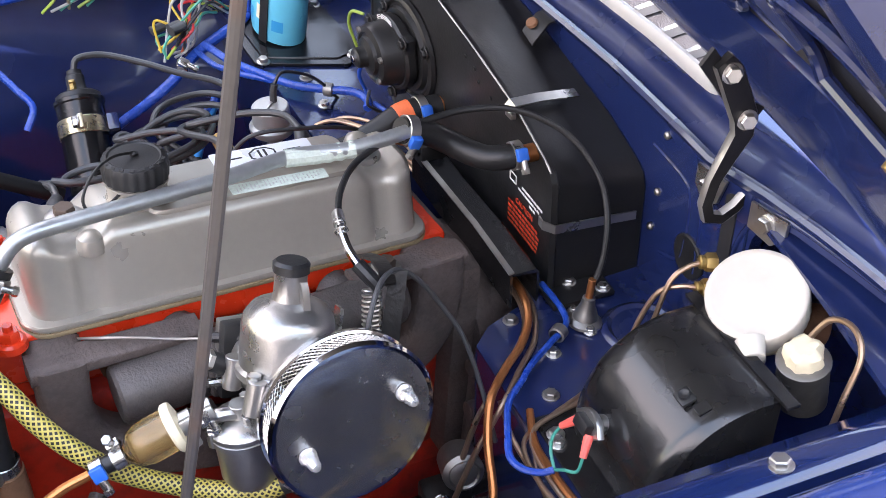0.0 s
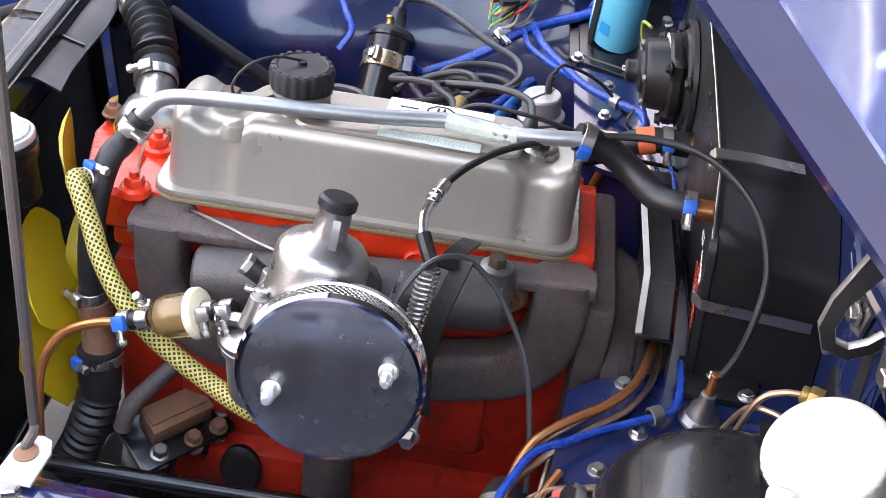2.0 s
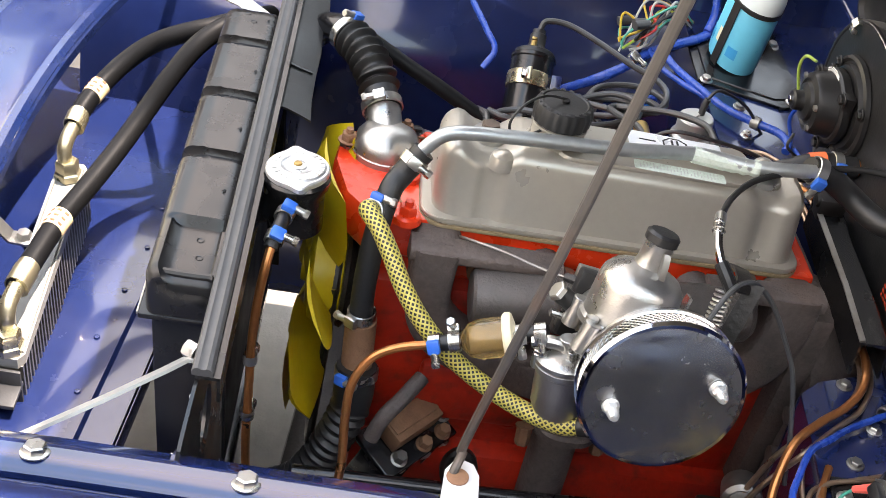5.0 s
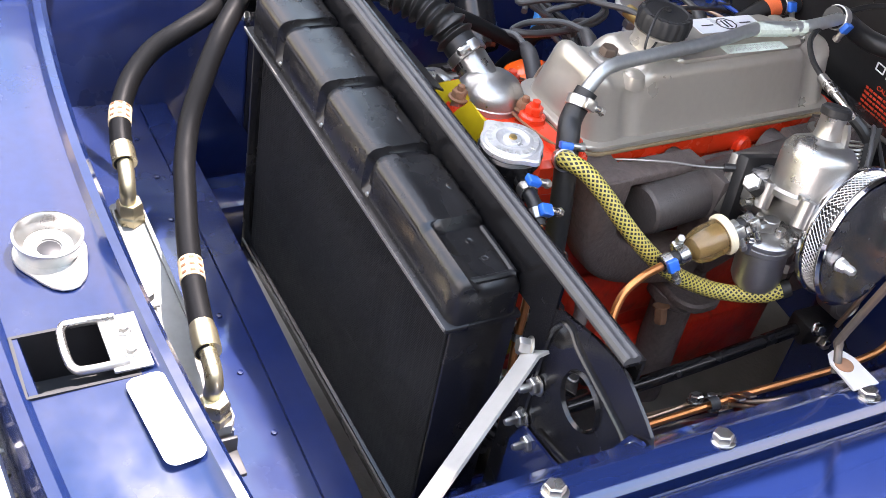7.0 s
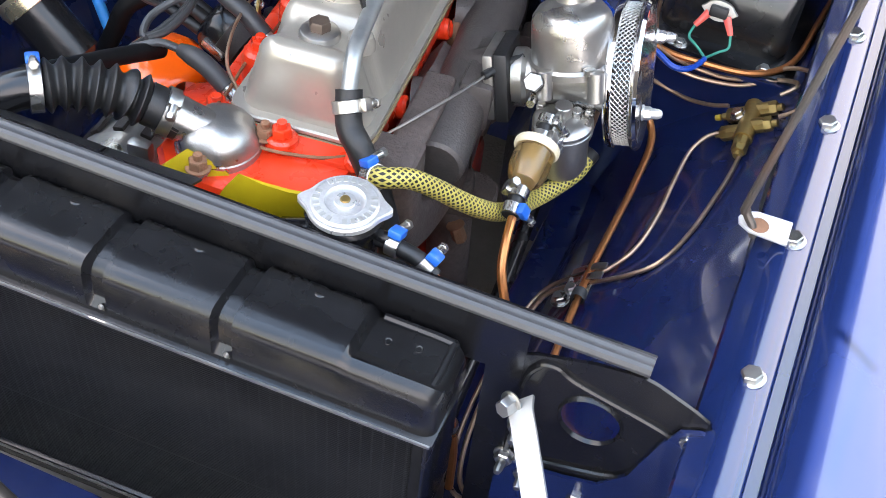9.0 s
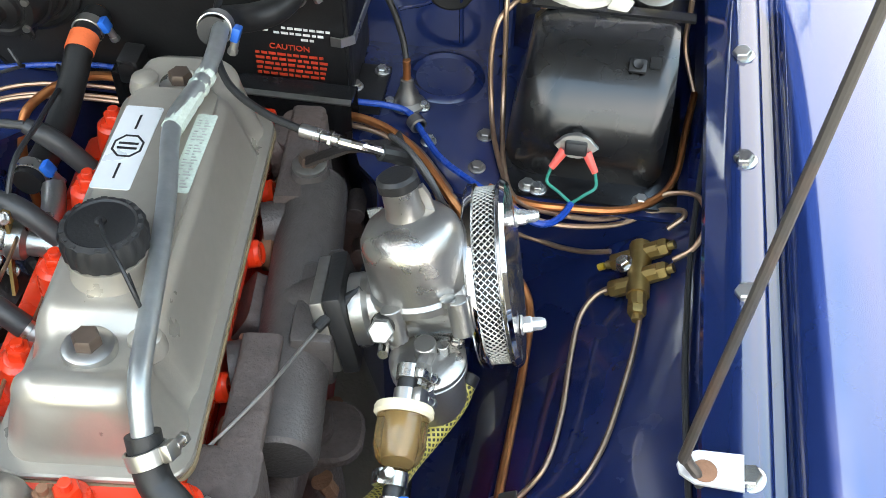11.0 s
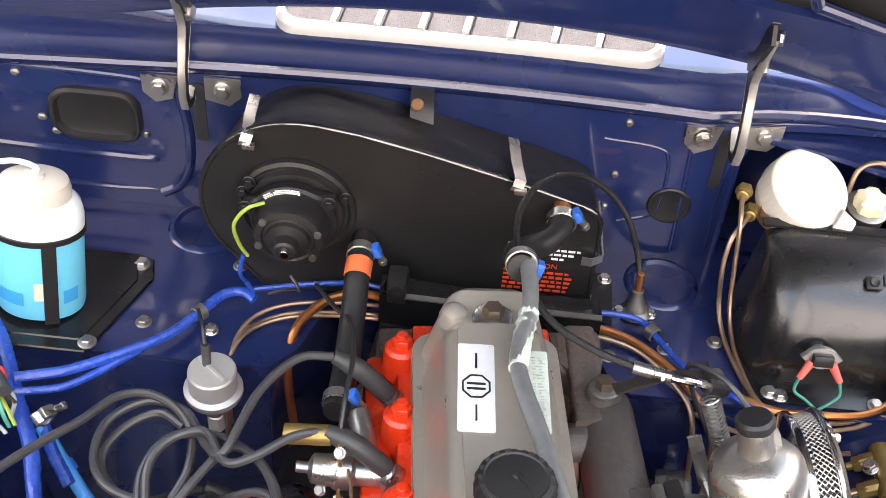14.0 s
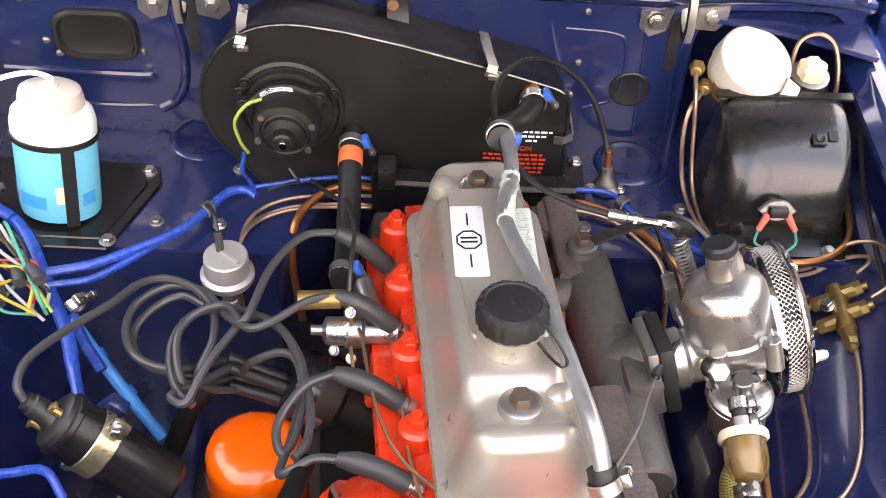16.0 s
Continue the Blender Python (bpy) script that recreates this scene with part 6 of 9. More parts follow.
def reservoir():
    t = thing("brake_reservoir", (0.36, 0.03, 0.77), "white plastic brake fluid reservoir with a large screw lid", "reservoir")
    ax = Vector((0.24, -0.42, 0.88)).normalized()
    c = Vector((0.3635, 0.012, 0.826))
    m = axm(c, ax)
    b = B()
    lathe(b, m, [(0.041, -0.026), (0.0438, -0.024), (0.0438, -0.001), (0.0430, 0.001), (0.0415, 0.002), (0.038, 0.0022), (0.036, 0.0012), (0.015, 0.0020), (0, 0.0022)], 144, mod=lambda a, k: 1 + 0.006 * math.cos(36 * a) * (k in (1, 2)))
    part("lid", b, WHITE, t)
    b = B()
    lathe(b, m, [(0.040, -0.017), (0.0415, -0.024), (0.040, -0.040), (0.030, -0.052), (0.018, -0.056)], 40)
    part("bowl", b, CREAM, t, "stained cream reservoir bowl")
    b = B()
    cyl(b, (0.345, -0.012, 0.782), (0.395, 0.000, 0.772), 0.013, seg=16)
    cyl(b, (0.392, -0.010, 0.806), (0.408, -0.016, 0.800), 0.013, 0.010, seg=16)
    part("neck", b, WHITE, t)
    b = B()
    cyl(b, (0.335, 0.004, 0.790), (0.375, 0.085, 0.775), 0.019, seg=20)
    cyl(b, (0.326, -0.002, 0.800), (0.345, 0.012, 0.795), 0.012, seg=16)
    part("master_cylinder", b, RUST, t, "rusty brake master cylinder")
    for p in ((0.300, 0.014, 0.814), (0.311, 0.006, 0.795)):
        b = B()
        hexhead(b, axm(p, (-0.3, -1, 0.1)), 0.009, 0.010)
        lathe(b, axm(Vector(p) + Vector((-0.003, -0.01, 0.001)), (-0.3, -1, 0.1)), [(0.0065, 0), (0.0065, 0.004), (0.005, 0.005)], 14)
        part("union", b, BRASS, t)
    return t


reservoir()


def fluid_can():
    t = thing("fluid_canister", (0.428, 0.022, 0.765), "small metal canister with a crumpled cream cap", "canister")
    ax = Vector((0.05, -0.2, 0.97)).normalized()
    m = axm((0.427, 0.027, 0.755), ax)
    b = B()
    lathe(b, m, [(0.020, 0), (0.0215, 0.002), (0.0215, 0.047), (0.0225, 0.049), (0.0225, 0.052), (0.020, 0.053)], 32)
    part("can", b, DULL, t)
    b = B()
    lathe(b, m, [(0.0155, 0.051), (0.016, 0.058), (0.015, 0.066), (0.010, 0.071), (0, 0.072)], 30, mod=lambda a, k: 1 + 0.10 * math.sin(5 * a + k) * (k > 0) + 0.05 * math.sin(9 * a))
    part("cap", b, CREAM, t)
    b = B()
    for k in range(3):
        for i in range(3):
            a = radians(-130 + i * 24)
            p = m @ Vector((0.0217 * math.cos(a), 0.0217 * math.sin(a), 0.018 + k * 0.010))
            box(b, (0, 0, 0), (0.005, 0.003, 0.0006), axm(p, m.to_3x3() @ Vector((math.cos(a), math.sin(a), 0))), 0)
    part("print", b, GREYRUB, t)
    return t


fluid_can()
BP = "thin copper-nickel brake pipe"
hose("brake_pipe", [(0.297, 0.004, 0.815), (0.2945, -0.012, 0.812), (0.2945, -0.028, 0.800), (0.297, -0.042, 0.760), (0.300, -0.062, 0.715), (0.304, -0.095, 0.697), (0.312, -0.140, 0.696), (0.324, -0.172, 0.696), (0.35, -0.180, 0.690), (0.40, -0.176, 0.683), (0.432, -0.165, 0.685), (0.462, -0.150, 0.700), (0.486, -0.158, 0.712), (0.4955, -0.178, 0.716), (0.496, -0.200, 0.714), (0.488, -0.216, 0.704), (0.472, -0.2225, 0.692)], 0.0026, PIPE, BP + " looping to the brass junction", "brake pipe", 8)
hose("brake_pipe", [(0.308, -0.004, 0.796), (0.299, -0.020, 0.796), (0.288, -0.034, 0.785), (0.2845, -0.048, 0.755), (0.289, -0.068, 0.712), (0.298, -0.105, 0.697), (0.314, -0.152, 0.694), (0.33, -0.184, 0.690), (0.37, -0.186, 0.680), (0.42, -0.176, 0.679), (0.452, -0.164, 0.690), (0.476, -0.168, 0.700), (0.479, -0.176, 0.700), (0.466, -0.184, 0.690)], 0.0026, PIPE, BP + " down the bulkhead to the junction", "brake pipe", 8)
hose("brake_pipe", [(0.4185, -0.196, 0.664), (0.398, -0.1895, 0.652), (0.372, -0.177, 0.640), (0.345, -0.17, 0.640), (0.30, -0.178, 0.66), (0.26, -0.175, 0.675)], 0.0026, PIPE, BP + " towards the tunnel", "brake pipe", 8)
hose("brake_pipe", [(0.426, -0.236, 0.662), (0.409, -0.241, 0.652), (0.397, -0.263, 0.642), (0.393, -0.309, 0.636), (0.391, -0.36, 0.632), (0.383, -0.406, 0.624), (0.365, -0.428, 0.606), (0.352, -0.434, 0.597), (0.327, -0.432, 0.572), (0.306, -0.435, 0.545), (0.295, -0.455, 0.530), (0.287, -0.50, 0.520), (0.285, -0.60, 0.515), (0.30, -0.68, 0.52), (0.345, -0.715, 0.56)], 0.0026, PIPE, BP + " along the inner wing", "brake pipe", 8)
hose("brake_pipe", [(0.449, -0.257, 0.672), (0.446, -0.300, 0.670), (0.439, -0.344, 0.664), (0.427, -0.399, 0.656), (0.410, -0.433, 0.643), (0.387, -0.445, 0.625), (0.362, -0.446, 0.603), (0.330, -0.444, 0.574), (0.310, -0.448, 0.553), (0.300, -0.47, 0.536), (0.295, -0.52, 0.525), (0.295, -0.61, 0.522), (0.31, -0.68, 0.53), (0.35, -0.72, 0.57)], 0.0026, PIPE, BP + " along the inner wing", "brake pipe", 8)
hose("copper_pipe", [(0.485, -0.01, 0.705), (0.4785, -0.06, 0.703), (0.470, -0.125, 0.700), (0.452, -0.156, 0.697), (0.42, -0.172, 0.694), (0.37, -0.177, 0.694), (0.335, -0.176, 0.694), (0.30, -0.164, 0.696)], 0.0038, COPPER, "copper pipe round the pedal box cover", "pipe", 8)
hose("copper_pipe", [(0.41, 0.03, 0.80), (0.418, 0.045, 0.830), (0.44, 0.05, 0.838), (0.460, 0.045, 0.825), (0.468, 0.03, 0.79), (0.47, 0.02, 0.74), (0.485, -0.01, 0.705)], 0.0028, PIPE, "thin pipe arched behind the fluid canister", "pipe", 8)


def brass_junction():
    t = thing("brake_junction", (0.445, -0.22, 0.662), "four-way brass brake pipe junction on the inner wing", "junction")
    n = Vector((-0.55, 0, 0.83)).normalized()
    c = Vector((0.445, -0.222, 0.672))
    f = Vector((0, 1, 0))
    r = f.cross(n).normalized()
    b = B()
    tube(b, [c - f * 0.030, c + f * 0.030], 0.0105, 12)
    for p, d in ((c + f * 0.020, r), (c - f * 0.008, r), (c + f * 0.018, -r), (c - f * 0.014, -r), (c - f * 0.024, -f)):
        tube(b, [p, p + d * 0.020], 0.0085, 10)
    part("body", b, BRASS, t)
    for p, d in ((c + f * 0.020, r), (c - f * 0.008, r), (c + f * 0.018, -r), (c - f * 0.014, -r), (c - f * 0.024, -f)):
        b = B()
        hexhead(b, axm(p + d * 0.018, d), 0.0085, 0.010)
        cyl(b, p + d * 0.027, p + d * 0.034, 0.0042, seg=10)
        part("union_nut", b, BRASS, t)
    b = B()
    hexhead(b, axm(c + n * 0.008 + f * 0.004 - r * 0.010, n), 0.007, 0.006, 0.009)
    part("bolt", b, STEEL, t)
    b = B()
    lathe(b, axm(c + f * 0.018 - r * 0.036, -r), [(0.0035, 0), (0.0035, 0.006), (0.003, 0.0065)], 10)
    part("paint_mark", b, WYEL, t, "dab of yellow paint on the pipe")
    return t


brass_junction()
hose("release_cable", [(0.50, 0.02, 0.76), (0.498, -0.05, 0.715), (0.492, -0.13, 0.704), (0.486, -0.22, 0.700), (0.484, -0.33, 0.698), (0.487, -0.43, 0.700), (0.492, -0.52, 0.704), (0.497, -0.62, 0.708), (0.50, -0.8, 0.705)], 0.0028, GREYRUB, "grey bonnet release cable along the inner wing", "cable", 8)
COPA = [(0.12, -0.105, 0.708), (0.163, -0.108, 0.712), (0.197, -0.117, 0.709), (0.226, -0.138, 0.706), (0.249, -0.165, 0.704), (0.273, -0.191, 0.694), (0.300, -0.205, 0.668), (0.335, -0.215, 0.635), (0.352, -0.240, 0.618), (0.353, -0.300, 0.607), (0.350, -0.370, 0.602), (0.347, -0.440, 0.598), (0.348, -0.52, 0.596), (0.350, -0.58, 0.600), (0.346, -0.605, 0.612), (0.332, -0.606, 0.645), (0.318, -0.608, 0.685), (0.305, -0.606, 0.715), (0.293, -0.592, 0.738), (0.287, -0.570, 0.750), (0.283, -0.545, 0.755)]
hose("fuel_pipe", COPA, 0.0042, COPPER, "copper fuel pipe from the duct round to the fuel filter", "pipe", 10)
hose("fuel_pipe", [(0.12, -0.108, 0.700), (0.170, -0.112, 0.703), (0.205, -0.125, 0.702), (0.232, -0.150, 0.698), (0.255, -0.178, 0.688), (0.262, -0.20, 0.66), (0.265, -0.22, 0.60)], 0.003, PIPE, "dull steel pipe out of the cable duct", "pipe", 8)
hose("fuel_pipe", [(0.10, -0.100, 0.702), (0.168, -0.100, 0.700), (0.215, -0.118, 0.698), (0.246, -0.148, 0.695), (0.275, -0.182, 0.680), (0.283, -0.21, 0.64), (0.28, -0.23, 0.58)], 0.003, PIPE, "dull steel pipe out of the cable duct", "pipe", 8)
# pipes behind the engine
hose("heater_return_pipe", [(-0.05, -0.092, 0.706), (-0.085, -0.090, 0.708), (-0.115, -0.100, 0.706), (-0.138, -0.125, 0.700), (-0.147, -0.148, 0.69), (-0.149, -0.165, 0.65), (-0.140, -0.18, 0.58)], 0.0048, COPPER, "copper pipe behind the engine", "pipe", 10)
for dz, dy in ((0.0, 0.0), (-0.006, -0.008), (-0.003, -0.016)):
    hose("brake_pipe", [(-0.05, -0.094 + dy, 0.697 + dz), (-0.10, -0.097 + dy, 0.699 + dz), (-0.15, -0.106 + dy, 0.700 + dz), (-0.183, -0.122 + dy, 0.698 + dz), (-0.200, -0.148 + dy, 0.694), (-0.207, -0.176 + dy, 0.67), (-0.205, -0.19 + dy, 0.60)], 0.0024, PIPE, BP + " behind the engine", "brake pipe", 8)
hose("wiring_sleeve", [(-0.05, -0.084, 0.712), (-0.09, -0.080, 0.712), (-0.14, -0.084, 0.708), (-0.20, -0.099, 0.706)], 0.003, TAPE, "blue taped wires behind the engine", "cable", 8)


def cable_boot():
    t = thing("cable_boot", (0.203, -0.055, 0.69), "grey rubber boot where the throttle cable enters the shelf", "boot")
    b = B()
    lathe(b, axm((0.205, -0.058, 0.690), (-0.05, 0.12, 1)), [(0.018, 0), (0.018, 0.003), (0.013, 0.007), (0.011, 0.014), (0.0075, 0.022), (0.0065, 0.030), (0.005, 0.031)], 24)
    part("boot", b, DULL, t)
    for dx in (-0.018, 0.016):
        bolt((0.205 + dx, -0.060, 0.691), (0, 0, 1), 0.005, 0.004, 0.007, parent=t)
    b = B()
    cyl(b, (0.2035, -0.0545, 0.719), (0.203, -0.052, 0.742), 0.004, seg=12)
    part("ferrule", b, COPPER, t)
    return t


cable_boot()


def throttle_cable():
    t = thing("throttle_cable", (0.1, -0.1, 0.70), "black throttle cable arching from the shelf to the carburettor", "cable")
    b = B()
    tube(b, [(0.203, -0.050, 0.735), (0.196, -0.038, 0.760), (0.182, -0.029, 0.793), (0.160, -0.026, 0.822), (0.131, -0.036, 0.848), (0.104, -0.058, 0.866), (0.080, -0.090, 0.875), (0.065, -0.130, 0.874), (0.066, -0.175, 0.871), (0.078, -0.218, 0.867), (0.100, -0.255, 0.865), (0.134, -0.280, 0.864), (0.168, -0.294, 0.8635)], 0.0032, 10)
    part("outer", b, RUBBER, t)
    b = B()
    cyl(b, (0.166, -0.2935, 0.8635), (0.183, -0.297, 0.863), 0.0055, seg=14)
    cyl(b, (0.183, -0.297, 0.863), (0.197, -0.299, 0.8625), 0.0048, seg=14)
    cyl(b, (0.189, -0.298, 0.8628), (0.192, -0.2985, 0.8626), 0.0065, seg=6)
    part("adjuster", b, STEEL, t)
    b = B()
    tube(b, [(0.197, -0.299, 0.8625), (0.215, -0.300, 0.860), (0.232, -0.296, 0.852)], 0.0040, 10)
    part("end_sleeve", b, CHROME, t)
    b = B()
    tube(b, [(0.228, -0.297, 0.853), (0.238, -0.291, 0.846), (0.246, -0.284, 0.836)], 0.0065, 10)
    part("rubber_boot", b, RUBBER, t)
    return t


throttle_cable()
hose("choke_cable", [(0.290, -0.318, 0.780), (0.283, -0.312, 0.806), (0.268, -0.300, 0.832), (0.248, -0.283, 0.845), (0.230, -0.262, 0.838), (0.226, -0.240, 0.815), (0.230, -0.222, 0.785), (0.242, -0.205, 0.75), (0.262, -0.195, 0.70), (0.285, -0.190, 0.65)], 0.0024, SEAL, "grey choke cable curling over beside the carburettor", "cable", 8)
hose("breather_wire", [(0.112, -0.585, 0.770), (0.135, -0.548, 0.776), (0.160, -0.522, 0.790), (0.183, -0.484, 0.797), (0.196, -0.448, 0.794), (0.214, -0.408, 0.797), (0.228, -0.392, 0.80)], 0.0014, DULL, "thin steel vacuum pipe across the manifold", "pipe", 8)
b = B()
tube(b, [(0.204, -0.426, 0.795), (0.217, -0.404, 0.798), (0.230, -0.390, 0.801)], 0.0045, 10)
solo("rubber_sleeve", b, RUBBER, "black rubber sleeve on the vacuum pipe", "sleeve")
STANCE["now"] = ""
# ---- radiator, crossmember and cooling hoses ----
STANCE["now"] = "front"


def radiator():
    t = thing("radiator", (0.05, -0.765, 0.53), "black painted radiator with a pressed top tank", "radiator")
    b = B()
    box(b, (0.064, -0.757, 0.6165), (0.476, 0.040, 0.303), None, 0.003)
    core = part("core", b, CORE, t, "fine-finned black core")
    b = B()
    slab(b, [(-0.165, -0.7785, 0.57), (0.06, -0.779, 0.57), (0.290, -0.7785, 0.57)], (0, 0, 1), 0.0011, 0.0022)
    fin = sub("fin", b, CORE, core)
    for k in range(106):
        f2 = fin.copy()
        scene.collection.objects.link(f2)
        f2.location.z = -0.10 + k * 0.00275
    b = B()
    slab(b, [(0.05, -0.7782, 0.470), (0.05, -0.7782, 0.764)], (1, 0, 0), 0.0018, 0.0022)
    tb = sub("water_tube", b, CORE, core)
    for k in range(44):
        f2 = tb.copy()
        scene.collection.objects.link(f2)
        q = Vector((-0.165 + k * 0.0105, -0.7782, 0.470))
        f2.location = lean(q) - lean((0.05, -0.7782, 0.470))
    # top tank: a pressed loaf with cross grooves and a lower step at the end
    ribs = (-0.093, 0.016, 0.128)
    x0, x1, y0, y1 = -0.174, 0.312, -0.7930, -0.724

    def dip(x):
        """How deep the cross grooves cut at x."""
        return max([max(0.0, min(1.0, (0.0095 - abs(x - r)) / 0.0025)) for r in ribs])

    def fall(x):
        return max(0.0, min(1.0, (x - 0.228) / 0.007))

    b = B()
    sec = []
    xs = {x0, x0 + 0.0015, x0 + 0.004, x0 + 0.008, x0 + 0.014, x1 - 0.014, x1 - 0.008, x1 - 0.004, x1 - 0.0015, x1, 0.226, 0.228, 0.230, 0.233, 0.235, 0.237}
    for r in ribs:
        xs |= {r + q for q in (-0.0115, -0.0095, -0.008, -0.006, -0.004, 0.0, 0.004, 0.006, 0.008, 0.0095, 0.0115)}
    xs |= {x0 + 0.02 + k * 0.02 for k in range(23)}
    for x in sorted(xs):
        e = min(x - x0, x1 - x)
        q = max(0.0, 1 - e / 0.014)
        rnd = 0.014 * (1 - math.sqrt(max(0.0, 1 - q * q)))
        g, f = dip(x), fall(x)
        zt = 0.8185 - rnd
        zi = zt - 0.0065 * g - 0.009 * f
        ya, yb = y0 + rnd * 0.6 + 0.0065 * g, y1 - rnd * 0.6 - 0.002 * g
        zf = zt - 0.0068 * g - 0.002 * f
        row = [(y0 + rnd * 0.6, 0.765), (y0 + rnd * 0.6, 0.774), (ya, 0.781), (ya + 0.001, zf - 0.012), (ya + 0.003, zf - 0.0055), (ya + 0.007, zf - 0.0015), (ya + 0.012, zf), (ya + 0.017 - 0.004 * f, zf - 0.001 * f), (ya + 0.021, zi + 0.001), (ya + 0.026, zi), (yb - 0.02, zi), (yb - 0.011, zi - 0.0008), (yb - 0.005, zi - 0.004), (yb - 0.001, zi - 0.011), (yb, 0.774), (yb, 0.765)]
        sec.append([Vector((x, y, z)) for y, z in row])
    loft(b, sec)
    tank = part("top_tank", b, TANK, t)
    top = lambda x: 0.8185 - 0.009 * fall(x)
    b = B()
    box(b, (0.069, -0.760, 0.7660), (0.490, 0.076, 0.006), None, 0.002)
    part("seam_flange", b, TANK, t)
    b = B()
    slab(b, [(-0.176, -0.7985, 0.7675), (0.05, -0.799, 0.7675), (0.312, -0.7985, 0.7675)], (0, 0, 1), 0.003, 0.0016)
    part("bare_seam", b, DULL, t)
    for k, x in enumerate(ribs):
        b = B()
        lathe(b, axm((x + 0.004, -0.7925, 0.7775), (0, -1, 0.2)), [(0.0026, 0), (0.002, 0.0015), (0, 0.002)], 8)
        part("rivet", b, STEEL, t)
    for x, y in ((0.252, -0.752), (0.277, -0.749), (-0.155, -0.765), (-0.138, -0.757)):
        b = B()
        z = top(x)
        lathe(b, axm((x, y, z - 0.0005), (0, 0, 1)), [(0.004, 0), (0.0032, 0.0012), (0.002, 0.0004), (0, 0.0004)], 10)
        sub("stamped_mark", b, TANK, tank)
    # pressed rim round the low end of the tank
    b = B()
    tube(b, [(0.240, -0.781, 0.8105), (0.296, -0.781, 0.8095), (0.301, -0.776, 0.8095), (0.301, -0.738, 0.8095), (0.296, -0.733, 0.8095), (0.240, -0.733, 0.8105)], 0.0035, 8, 6)
    sub("rim", b, TANK, tank)
    for x in (-0.150, 0.0735, -0.0385, 0.180):
        b = B()
        lathe(b, axm((x + 0.006, -0.7385, 0.8135), (0, 0.5, 1)), [(0.009, 0), (0.006, 0.0035), (0, 0.004)], 14)
        sub("dent", b, TANK, tank)
    for s, x in ((1, 0.305), (-1, -0.177)):
        b = B()
        box(b, (x, -0.754, 0.610), (0.004, 0.066, 0.31), None, 0.001)
        part("side_bracket", b, BLACK, t)
    b = B()
    box(b, (0.064, -0.757, 0.457), (0.486, 0.056, 0.024), None, 0.006)
    part("bottom_tank", b, BLACK, t)
    b = B()
    slab(b, [(-0.176, -0.7865, 0.4690), (0.05, -0.787, 0.4690), (0.308, -0.7865, 0.4690)], (0, 0, 1), 0.003, 0.0016)
    part("bare_seam", b, DULL, t)
    return t


radiator()


STANCE["now"] = "cross"


